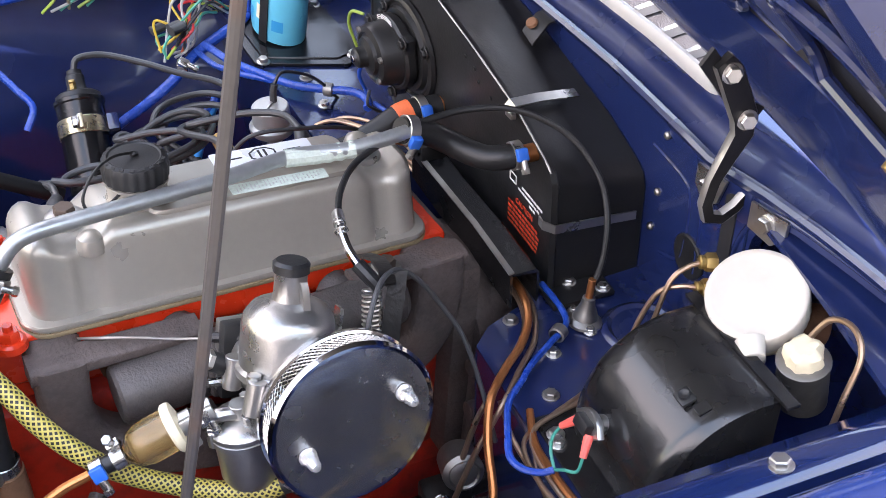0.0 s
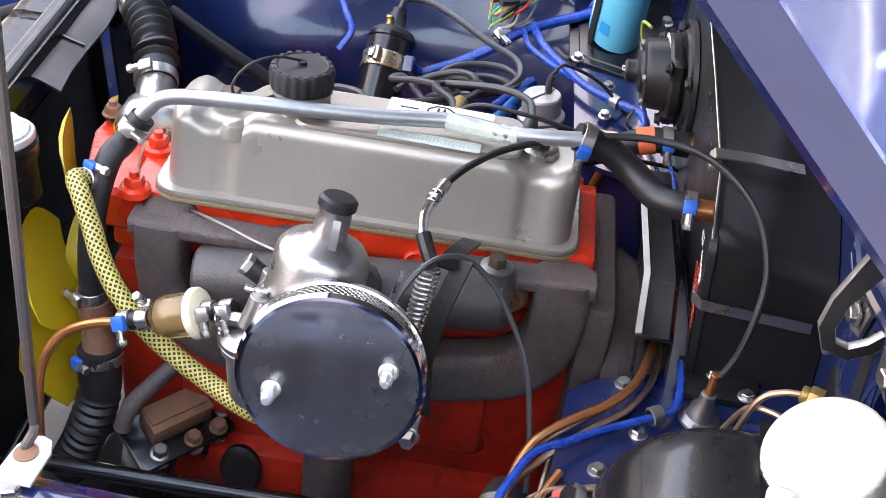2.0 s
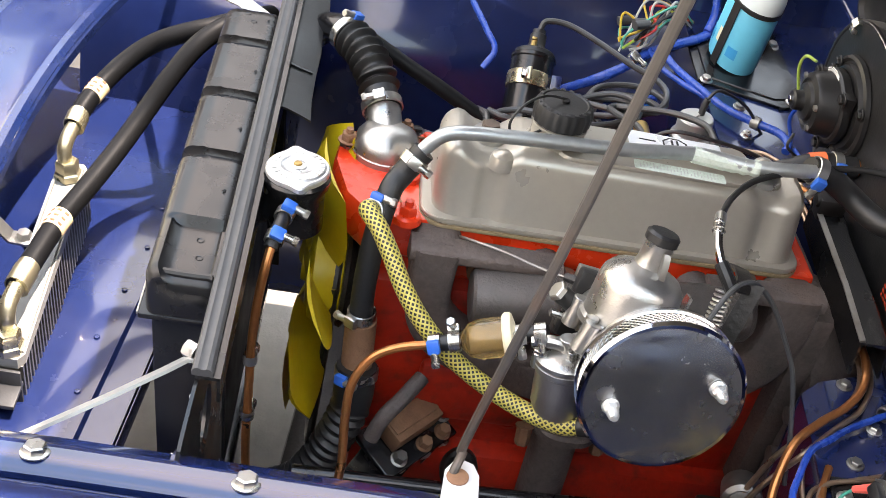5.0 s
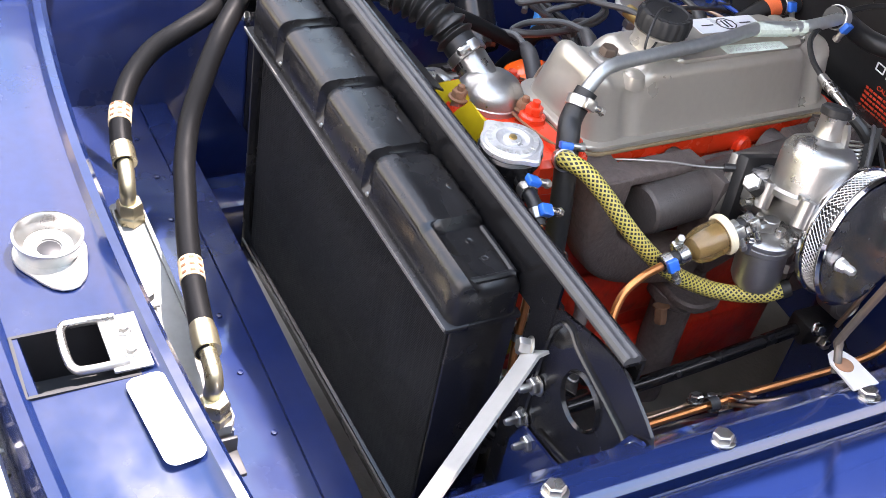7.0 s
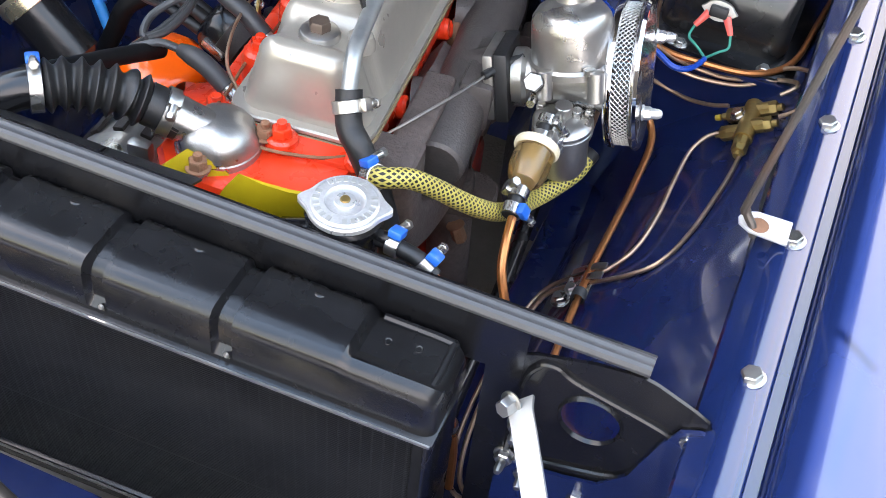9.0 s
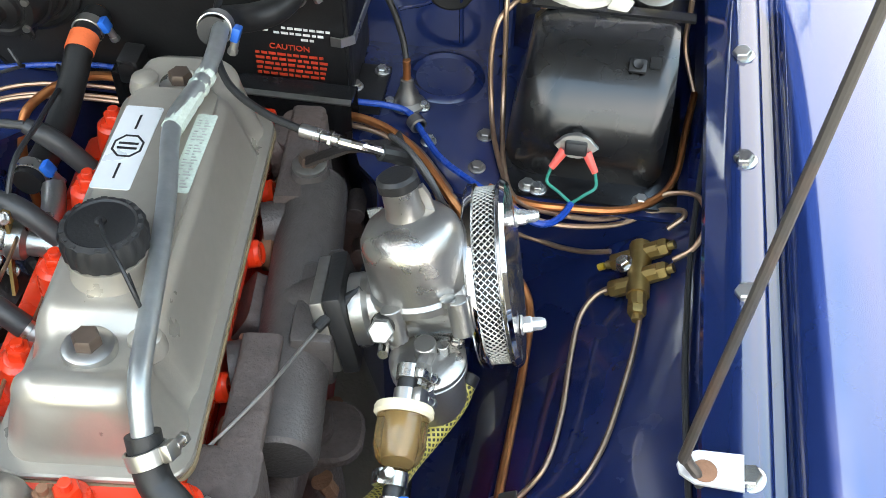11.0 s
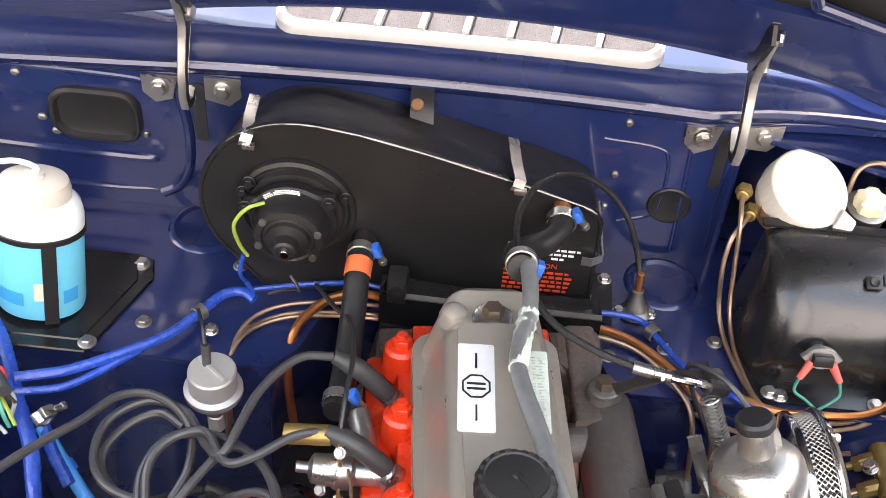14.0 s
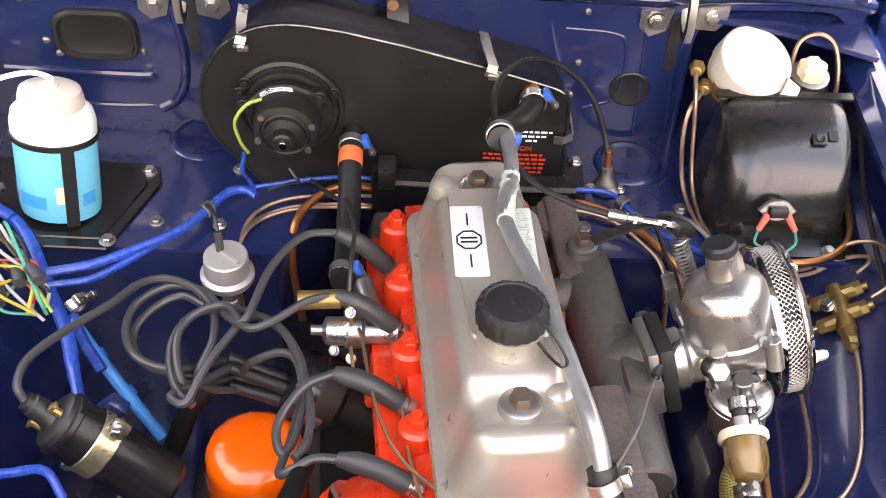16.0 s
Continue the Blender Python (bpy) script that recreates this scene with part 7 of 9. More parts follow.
def crossmember():
    t = thing("radiator_crossmember", (0, -0.70, 0.55), "black bonnet landing panel across the bay behind the radiator", "crossmember")
    for x0, x1, z0 in ((-0.44, -0.215, 0.50), (-0.215, 0.315, 0.775), (0.315, 0.345, 0.50)):
        b = B()
        box(b, ((x0 + x1) / 2, -0.712, (z0 + 0.828) / 2), (x1 - x0 + 0.001, 0.003, 0.828 - z0), None, 0.0)
        part("panel", b, BLACK, t)
    b = B()
    slab(b, [(-0.4425, -0.7025, 0.8285), (0.4425, -0.7025, 0.8285)], (0, 1, 0), 0.019, 0.003)
    part("top_flange", b, BLACK, t)
    b = B()
    slab(b, [(-0.4425, -0.694, 0.818), (0.4425, -0.694, 0.818)], (0, 0, 1), 0.024, 0.003)
    part("rear_flange", b, BLACK, t)
    b = B()
    sec = []
    for k in range(13):
        x = -0.442 + k * 0.0737
        sec.append([Vector((x, -0.704 + y, 0.830 + z)) for y, z in ((-0.0105, 0), (-0.011, 0.0035), (-0.009, 0.0068), (-0.006, 0.0078), (-0.003, 0.0066), (-0.001, 0.0066), (0.001, 0.0078), (0.004, 0.0068), (0.006, 0.0035), (0.0055, 0))])
    loft(b, sec)
    part("rubber_strip", b, SEAL, t, "rounded grey rubber buffer strip")
    # end gussets with a round hole
    for s in (1, -1):
        o = [(0.330, 0.60), (0.330, 0.79), (0.350, 0.806), (0.372, 0.812), (0.400, 0.820), (0.436, 0.825), (0.450, 0.822), (0.484, 0.807), (0.495, 0.800), (0.499, 0.790), (0.490, 0.765), (0.468, 0.722), (0.455, 0.69), (0.42, 0.655), (0.36, 0.61)]
        cx, cz, r = 0.409, 0.752, 0.0285
        b = B()
        n = 48

        def edge(a):
            d = Vector((math.cos(a), math.sin(a)))
            best = 9
            for (x0, z0), (x1, z1) in zip(o, o[1:] + o[:1]):
                p, q = Vector((x0 - cx, z0 - cz)), Vector((x1 - cx, z1 - cz))
                e = q - p
                den = d.x * e.y - d.y * e.x
                if abs(den) < 1e-9:
                    continue
                tt = (p.x * e.y - p.y * e.x) / den
                uu = (p.x * d.y - p.y * d.x) / den
                if tt > 0 and -1e-6 <= uu <= 1 + 1e-6:
                    best = min(best, tt)
            return d * best

        ring = []
        for k in range(n):
            a = 2 * math.pi * k / n
            e = edge(a)
            h = Vector((math.cos(a), math.sin(a))) * r
            ring.append((e, h))
        secs = []
        for pick, y in ((0, -0.7125), (1, -0.7125), (2, -0.716), (3, -0.7125), (1, -0.7095), (0, -0.7095)):
            row = []
            for e, h in ring:
                v = e if pick == 0 else h if pick == 1 else h * 0.93 if pick == 2 else h * 0.88
                row.append(Vector((s * (cx + v.x), y, cz + v.y)))
            secs.append(row)
        rows = [[b.verts.new(p) for p in sct] for sct in (secs[0], secs[1], secs[2], secs[3], secs[4], secs[5])]
        for ra, rb in zip(rows, rows[1:] + rows[:1]):
            for i in range(n):
                j = (i + 1) % n
                b.faces.new((ra[i], ra[j], rb[j], rb[i]))
        g = part("gusset", b, BLACK, t, "black end gusset with a round hole")
        b = B()
        tube(b, [(s * 0.345, -0.7135, 0.63), (s * 0.348, -0.7135, 0.76), (s * 0.357, -0.7135, 0.795), (s * 0.372, -0.7135, 0.802), (s * 0.392, -0.7135, 0.792), (s * 0.468, -0.7135, 0.772), (s * 0.474, -0.7135, 0.757), (s * 0.456, -0.7135, 0.712), (s * 0.440, -0.7135, 0.690), (s * 0.37, -0.7135, 0.672)], 0.003, 8)
        sub("swage", b, BLACK, g)
        for x, z in ((0.352, 0.715), (0.346, 0.665), (0.366, 0.652), (0.417, 0.644), (0.486, 0.778), (0.440, 0.640)):
            b = B()
            hexhead(b, axm((s * x, -0.7135, z), (0, -1, 0)), 0.0085, 0.006, 0.0105)
            lathe(b, axm((s * x, -0.719, z), (0, -1, 0)), [(0.004, 0), (0.0042, 0.010), (0.003, 0.014), (0, 0.0145)], 10)
            sub("bolt", b, STEEL, g)
    return t


crossmember()
for s in (1, -1):
    b = B()
    o = [(0.34, 0.63), (0.352, 0.662), (0.40, 0.668), (0.430, 0.675), (0.452, 0.705), (0.466, 0.760), (0.476, 0.785), (0.490, 0.793), (0.512, 0.790), (0.512, 0.50), (0.34, 0.50)]
    prism(b, [(s * x, z) for x, z in o], Matrix(((1, 0, 0, 0), (0, 0, -1, -0.7140), (0, 1, 0, 0), (0, 0, 0, 1))), 0.003)
    solo("wing_bracket", b, BLUE, "dark blue bracket that carries the crossmember end", "bracket", "wing brackets", "structure")
    # flat stay from the gusset to the nose
    b = B()
    if s > 0:
        slab(b, [(0.352, -0.722, 0.760), (0.356, -0.735, 0.762), (0.366, -0.750, 0.757), (0.398, -0.80, 0.742), (0.47, -0.91, 0.712), (0.52, -0.985, 0.695)], (0.75, 0.3, 0.6), 0.021, 0.003)
    else:
        slab(b, [(-0.226, -0.735, 0.765), (-0.244, -0.770, 0.776), (-0.256, -0.780, 0.772), (-0.32, -0.806, 0.745), (-0.44, -0.860, 0.688), (-0.52, -0.90, 0.648)], (-0.35, 0.75, 0.4), 0.017, 0.003)
    st = solo("stay_bar", b, ZINC, "flat galvanised stay bar from the crossmember to the nose", "stay bar", "stay bars")
    bolt((0.345 if s > 0 else -0.226, -0.728 if s > 0 else -0.740, 0.760 if s > 0 else 0.765), (-s * 0.4, -1, 0.2), 0.008, 0.010, 0.0105, parent=st)


STANCE["now"] = ""


def radiator_filler():
    t = thing("radiator_filler", (0.186, -0.684, 0.79), "black filler pot with a zinc pressure cap and levers", "filler pot")
    c = Vector((0.187, -0.6845, 0.793))
    m = Matrix.Translation(c)
    b = B()
    lathe(b, m, [(0.022, 0), (0.026, 0.004), (0.026, 0.044), (0.030, 0.050), (0.031, 0.058), (0.029, 0.061)], 32)
    part("pot", b, BLACK, t)
    b = B()
    o = []
    for k in range(60):
        a = 2 * math.pi * k / 60
        r = 0.0295 + 0.0075 * math.exp(-((math.sin((a - 0.25) / 1.0)) / 0.22) ** 2)
        o.append((r * math.cos(a), r * math.sin(a)))
    prism(b, o, m @ Matrix.Translation((0, 0, 0.061)), 0.007, 0.0015)
    lathe(b, m @ Matrix.Translation((0, 0, 0.0675)), [(0.027, 0), (0.0245, 0.0022), (0.016, 0.0028), (0.014, 0.0015), (0.0085, 0.0015), (0.008, 0.003), (0.004, 0.0035), (0, 0.0035)], 40)
    cap = part("pressure_cap", b, CAPZ, t, "dull zinc pressure cap")
    b = B()
    lathe(b, m @ Matrix.Translation((0, 0, 0.0708)), [(0.0042, 0), (0.0035, 0.0015), (0, 0.002)], 14)
    sub("rivet", b, BRASS, cap)
    b = B()
    for k in range(22):
        a = 2 * math.pi * k / 22
        if k % 7 == 3:
            continue
        box(b, (0.0222, 0, 0.0702), (0.005, 0.0034, 0.0006), m @ Matrix.Rotation(a, 4, "Z"), 0)
    sub("stamped_print", b, STAMP, cap)
    b = B()
    for p, q, r in (((0.02, 0, 0.045), (0.040, -0.002, 0.047), 0.006), ((-0.02, 0, 0.022), (-0.050, -0.012, 0.020), 0.013), ((0, -0.02, 0.02), (0.0, -0.07, 0.0), 0.013)):
        b = B()
        cyl(b, c + Vector(p), c + Vector(q), r, seg=16)
        part("spout", b, BLACK, t)
    return t


radiator_filler()
hose("overflow_hose", [(0.215, -0.6855, 0.836), (0.232, -0.687, 0.836), (0.252, -0.689, 0.833), (0.266, -0.692, 0.824)], 0.0068, RUBBER, "short black overflow hose", seg=12)
clamp_ring(None, (0.230, -0.687, 0.836), (1, -0.1, 0), 0.0078, (0, 0.4, 1), True)
clamp_ring(None, (0.258, -0.690, 0.830), (1, -0.2, -0.5), 0.0078, (0, 0.4, 1), True)
hose("overflow_pipe", [(0.262, -0.691, 0.828), (0.276, -0.694, 0.810), (0.284, -0.698, 0.780), (0.290, -0.701, 0.74), (0.292, -0.702, 0.700), (0.298, -0.702, 0.660), (0.304, -0.702, 0.62), (0.305, -0.70, 0.55)], 0.0042, COPPER, "copper overflow pipe clipped to the crossmember", "pipe", 10)
for z, x in ((0.715, 0.2915), (0.652, 0.299)):
    t = thing("pipe_clip", (x, -0.702, z), "small steel P-clip holding a copper pipe", "pipe clip", "pipe clips")
    b = B()
    lathe(b, axm((x, -0.702, z), (0.05, 0, -1)), [(0.0065, -0.005), (0.0068, 0.0), (0.0065, 0.005), (0.005, 0.0), (0.0065, -0.005)], 18)
    part("band", b, STEEL, t)
    bolt((x - 0.014, -0.706, z), (0.2, 1, 0.2), 0.006, 0.007, 0.008, parent=t)


def fan():
    t = thing("cooling_fan", (0.097, -0.655, 0.55), "yellow plastic seven-bladed engine cooling fan", "fan")
    c = Vector((0.095, -0.672, 0.676))
    d = EROT @ Vector((0, -1, 0))
    m = axm(c, d)
    b = B()
    lathe(b, m, [(0.0, -0.030), (0.050, -0.030), (0.058, -0.018), (0.058, 0.006), (0.048, 0.010), (0.016, 0.012), (0.014, 0.018), (0, 0.018)], 32)
    part("hub", b, YELLOW, t)
    for k in range(7):
        mk = m @ Matrix.Rotation(2 * math.pi * k / 7 + 0.45, 4, "Z")
        sec = []
        for j in range(7):
            r = 0.050 + 0.104 * j / 6
            ch = 0.032 + 0.026 * math.sin(math.pi * min(1, j / 6 * 0.75 + 0.1))
            tw = radians(27 - 10 * j / 6)
            row = []
            for q, th in ((-1, 0.0), (-0.5, 0.0022), (0, 0.003), (0.5, 0.0022), (1, 0.0), (0.5, -0.0008), (0, -0.0008), (-0.5, -0.0008)):
                camb = 0.006 * (1 - q * q)
                row.append(mk @ Vector((r, q * ch * math.cos(tw), q * ch * math.sin(tw) + th + camb)))
            sec.append(row)
        b = B()
        loft(b, sec)
        part("blade", b, YELLOW, t)
    b = B()
    lathe(b, axm(c - d * 0.004, -d), [(0.050, 0.02), (0.058, 0.022), (0.060, 0.026), (0.050, 0.033), (0.060, 0.040), (0.058, 0.044), (0.03, 0.045)], 36)
    part("pulley", b, DIRTY_BLACK, t, "black water pump pulley")
    return t


fan()
# fan belt to the alternator
b = B()
w = EP(0.0, -0.410, -0.134)
a_ = EP(-0.150, -0.410, -0.105)
k_ = EP(0.0, -0.410, -0.30)
pts = []
for c, r, a0, a1 in ((w, 0.054, 20, 90), (a_, 0.036, 95, 215), (k_, 0.062, 210, 375)):
    for i in range(7):
        a = radians(a0 + (a1 - a0) * i / 6)
        pts.append(c + EROT @ Vector((r * math.cos(a), 0, r * math.sin(a))))
pts.append(pts[0])
tube(b, pts, 0.0048, 8, straight=True)
solo("fan_belt", b, RUBBER, "black rubber fan belt", "belt")


def alternator():
    t = thing("alternator", EP(-0.155, -0.31, -0.12), "cast aluminium alternator with a slotted end", "alternator")
    c = EP(-0.148, -0.392, -0.098)
    d = EROT @ Vector((0, 1, 0))
    m = axm(c, d)
    b = B()
    lathe(b, m, [(0.030, -0.004), (0.055, 0), (0.060, 0.006), (0.060, 0.030), (0.057, 0.032), (0.057, 0.058), (0.060, 0.060), (0.058, 0.074), (0.048, 0.082), (0.03, 0.084)], 40)
    part("case", b, ALU, t)
    b = B()
    for k in range(14):
        a = 2 * math.pi * k / 14
        slab(b, [m @ Vector((0.0605 * math.cos(a), 0.0605 * math.sin(a), z)) for z in (0.032, 0.045, 0.058)], m.to_3x3() @ Vector((-math.sin(a), math.cos(a), 0)), 0.010, 0.004)
    part("laminations", b, DIRTY_BLACK, t)
    b = B()
    lathe(b, axm(c, -d), [(0.012, 0), (0.036, 0.004), (0.037, 0.007), (0.030, 0.012), (0.037, 0.017), (0.036, 0.02), (0.012, 0.022)], 32)
    part("pulley", b, DULL, t)
    b = B()
    box(b, (0.055, 0.01, 0.01), (0.03, 0.018, 0.014), m, 0.003)
    part("lug", b, ALU, t)
    b = B()
    box(b, (-0.02, 0.062, 0.01), (0.022, 0.02, 0.012), m, 0.003)
    part("lug", b, ALU, t)
    return t


alternator()
# top hose: corrugated, with a metal elbow to the radiator
corr = [EP(-0.084, -0.385, 0.014), EP(-0.104, -0.389, 0.025), EP(-0.122, -0.395, 0.034), (-0.040, -0.645, 0.846), (-0.068, -0.662, 0.856), (-0.092, -0.684, 0.860)]
b = B()
tube(b, corr, 0.0198, 24, 40, rf=lambda d, f: 1.0 + (0.17 * (1 - 2 * abs(math.sin(d * math.pi / 0.0125)) ** 1.5) if 0.26 < f < 0.95 else -0.06))
solo("top_hose", b, RUBBER, "black corrugated top radiator hose", "hose")
clamp_ring(None, EP(-0.096, -0.3875, 0.021), EROT @ Vector((-0.9, -0.3, 0.45)), 0.0212, (0, -0.3, 1))
clamp_ring(None, (-0.090, -0.682, 0.860), (-0.7, -0.6, 0.1), 0.0205, (0, 0.5, 1), True)
hose("radiator_inlet_pipe", [(-0.088, -0.680, 0.860), (-0.105, -0.695, 0.858), (-0.122, -0.712, 0.848), (-0.132, -0.735, 0.825)], 0.017, BLACK, "black metal radiator inlet pipe", "pipe", 16)
hose("bypass_hose", [(-0.118, -0.662, 0.846), (-0.108, -0.615, 0.824), (-0.099, -0.570, 0.804), (-0.092, -0.510, 0.772)], 0.0085, HOSE, "black bypass hose beside the top hose", seg=14)
# pipe hose down the front from the heater pipe
BH = [EP(0.050, -0.350, 0.064), EP(0.057, -0.366, 0.040), (0.159, -0.600, 0.832), (0.178, -0.607, 0.802), (0.191, -0.611, 0.768), (0.199, -0.613, 0.732), (0.203, -0.612, 0.700)]
hose("heater_return_hose", BH, 0.0115, RUBBER, "black rubber hose from the heater pipe down to the pump", seg=16)
clamp_ring(None, EP(0.053, -0.358, 0.053), EROT @ Vector((0.35, -0.5, -0.8)), 0.0127, (1, 0.2, 0.6))
b = B()
tube(b, [(0.203, -0.612, 0.706), (0.203, -0.612, 0.68), (0.206, -0.612, 0.655), (0.212, -0.61, 0.635)], 0.0158, 16)
solo("water_elbow", b, RUST, "rusty metal water elbow", "pipe")
clamp_ring(None, (0.2025, -0.612, 0.712), (0, 0, 1), 0.0135, (1, -0.6, 0))
clamp_ring(None, (0.210, -0.611, 0.643), (0.2, 0, -1), 0.0212, (1, -0.6, 0), True)
b = B()
tube(b, [(0.210, -0.611, 0.648), (0.218, -0.612, 0.61), (0.228, -0.628, 0.56), (0.232, -0.66, 0.50), (0.22, -0.70, 0.46)], 0.0195, 18, 24, rf=lambda d, f: 1 + (0.10 * math.sin(d * 2 * math.pi / 0.011) if f > 0.2 else 0.02))
bot = solo("bottom_hose", b, RUBBER, "black corrugated bottom radiator hose", "hose")
b = B()
tube(b, [(0.2105, -0.611, 0.652), (0.213, -0.6115, 0.636), (0.2165, -0.612, 0.618)], 0.0206, 20)
part("end_cuff", b, RUBBER, bot, "smooth rubber end cuff")
# braided fuel hose
YH = [(0.176, -0.612, 0.818), (0.190, -0.617, 0.827), (0.207, -0.604, 0.822), (0.225, -0.588, 0.804), (0.241, -0.574, 0.785), (0.255, -0.555, 0.763), (0.265, -0.530, 0.739), (0.272, -0.500, 0.718), (0.280, -0.468, 0.703), (0.292, -0.442, 0.700), (0.306, -0.415, 0.704), (0.312, -0.395, 0.712)]
b = B()
tube(b, YH, 0.0088, 24, 12)
bh = solo("braided_hose", b, BRAID, "yellow and black braided fuel hose", "hose")
for p, q in ((YH[0], YH[1]), (YH[-1], YH[-2])):
    b = B()
    d = (Vector(p) - Vector(q)).normalized()
    cyl(b, Vector(p) - d * 0.004, Vector(p) + d * 0.006, 0.0094, seg=18)
    part("end_sleeve", b, RUBBER, bh, "black rubber end sleeve")
clamp_ring(None, (0.178, -0.613, 0.819), (0.9, -0.3, 0.5), 0.0105, (-0.3, 0.2, 1), True)


def fuel_filter():
    t = thing("fuel_filter", (0.279, -0.50, 0.75), "small amber plastic in-line fuel filter with a cream collar", "fuel filter")
    c = Vector((0.277, -0.472, 0.775))
    d = (Vector((0.279, -0.524, 0.759)) - c).normalized()
    m = axm(c, d)
    b = B()
    lathe(b, m, [(0.0175, 0.002), (0.0185, 0.005), (0.0185, 0.026), (0.0155, 0.036), (0.009, 0.042), (0.0062, 0.044)], 32)
    part("bowl", b, AMBER, t)
    b = B()
    lathe(b, m, [(0.0205, -0.003), (0.0215, -0.001), (0.0215, 0.003), (0.0195, 0.005), (0.010, 0.004), (0.010, -0.006), (0.0205, -0.003)], 36)
    part("collar", b, CREAM, t)
    b = B()
    lathe(b, m, [(0.0085, 0.004), (0.0085, 0.034), (0, 0.036)], 18)
    part("element", b, WHITE, t)
    b = B()
    lathe(b, m, [(0.0055, 0.042), (0.0055, 0.056), (0.004, 0.057)], 14)
    lathe(b, axm(c, -d), [(0.0055, 0.004), (0.0055, 0.014), (0.004, 0.015)], 14)
    part("spigots", b, STEEL, t)
    return t


fuel_filter()
fc, fd = Vector((0.277, -0.472, 0.775)), (Vector((0.279, -0.524, 0.759)) - Vector((0.277, -0.472, 0.775))).normalized()
hose("fuel_hose", [fc - fd * 0.006, fc - fd * 0.02, fc - fd * 0.034 + Vector((0.002, 0, 0.001))], 0.0075, RUBBER, "short black fuel hose to the float chamber", seg=14)
hose("fuel_hose", [fc + fd * 0.046, fc + fd * 0.06, fc + fd * 0.074], 0.0075, RUBBER, "short black fuel hose to the copper pipe", seg=14)
for k, blue in ((-0.010, False), (-0.028, False), (0.050, False), (0.068, True)):
    clamp_ring(None, fc + fd * k, fd, 0.0083, (0.9, 0.2, 0.5) if k != 0.05 else (-0.8, 0.2, 0.5), blue)
# clip on the inner wing
t = thing("pipe_clip", (0.345, -0.455, 0.59), "steel clip holding two brake pipes and the fuel pipe", "pipe clip", "pipe clips")
b = B()
for y in (-0.428, -0.442):
    slab(b, [(0.362, y - 0.004, 0.612), (0.352, y - 0.004, 0.606), (0.338, y - 0.004, 0.592), (0.330, y - 0.004, 0.583)], (0, 1, 0), 0.009, 0.002)
box(b, (0.342, -0.452, 0.588), (0.024, 0.02, 0.003), None, 0.001)
part("plate", b, STEEL, t)
b = B()
lathe(b, axm((0.347, -0.470, 0.598), (0, 1, 0)), [(0.0075, -0.006), (0.0078, 0), (0.0075, 0.006), (0.005, 0), (0.0075, -0.006)], 18)
part("band", b, GREYRUB, t)
bolt((0.331, -0.475, 0.586), (-0.4, 0, 1), 0.008, 0.007, 0.0105, parent=t)
bolt((0.337, -0.460, 0.590), (-0.4, 0, 1), 0.006, 0.005, 0.008, parent=t)


# ---- oil cooler and nose fittings ----
STANCE["now"] = "cooler"


def oil_cooler():
    t = thing("oil_cooler", (0.08, -0.972, 0.56), "light grey oil cooler standing across the nose", "oil cooler")
    p0, p1 = Vector((-0.075, -0.974, 0.634)), Vector((0.232, -0.967, 0.612))
    b = B()
    sec = []
    for f, w in ((0, 0.013), (0.02, 0.018), (0.97, 0.018), (1, 0.012)):
        p = p0.lerp(p1, f)
        sec.append([p + Vector((0, w, 0)), p + Vector((0, -w, 0)), p + Vector((0, -w, -0.012)), p + Vector((0, w, -0.012))])
    loft(b, sec)
    part("top_plate", b, COOLER, t)
    b = B()
    for y in (-0.0145, 0.0145):
        slab(b, [p0 + Vector((0.01, y, 0.001)), p0.lerp(p1, 0.5) + Vector((0, y, 0.001)), p1 + Vector((-0.01, y, 0.001))], (0, 1, 0), 0.003, 0.004)
    part("rim", b, COOLER, t)
    b = B()
    for k in range(30):
        f = (k + 0.5) / 30
        p = p0.lerp(p1, f) + Vector((0, 0, -0.045))
        box(b, p, (0.004, 0.032, 0.066), None, 0)
    tagged(part("core", b, DULL, t), kind="stuff")
    b = B()
    box(b, p1 + Vector((0.018, -0.002, -0.030)), (0.036, 0.036, 0.005), None, 0.001)
    box(b, p1 + Vector((0.006, -0.002, -0.045)), (0.004, 0.036, 0.07), None, 0.001)
    part("end_bracket", b, GREYRUB, t)
    for f in (0.085, 0.955):
        p = p0.lerp(p1, f)
        b = B()
        hexhead(b, axm(p, (0, 0, 1)), 0.0165, 0.010)
        hexhead(b, axm(p + Vector((0, 0, 0.010)), (0, 0, 1)), 0.0145, 0.014)
        part("union", b, PASSIV, t)
    b = B()
    p = p0.lerp(p1, 0.48) + Vector((0, -0.018, 0.004))
    slab(b, [p + Vector((0, -0.04, 0.03)), p + Vector((0, -0.018, 0.004)), p + Vector((0, 0.01, 0.002))], (1, 0, 0), 0.02, 0.003)
    hexhead(b, axm(p + Vector((0, -0.002, 0.004)), (0, 0, 1)), 0.0085, 0.008, 0.0115)
    part("fixing", b, STEEL, t)
    return t


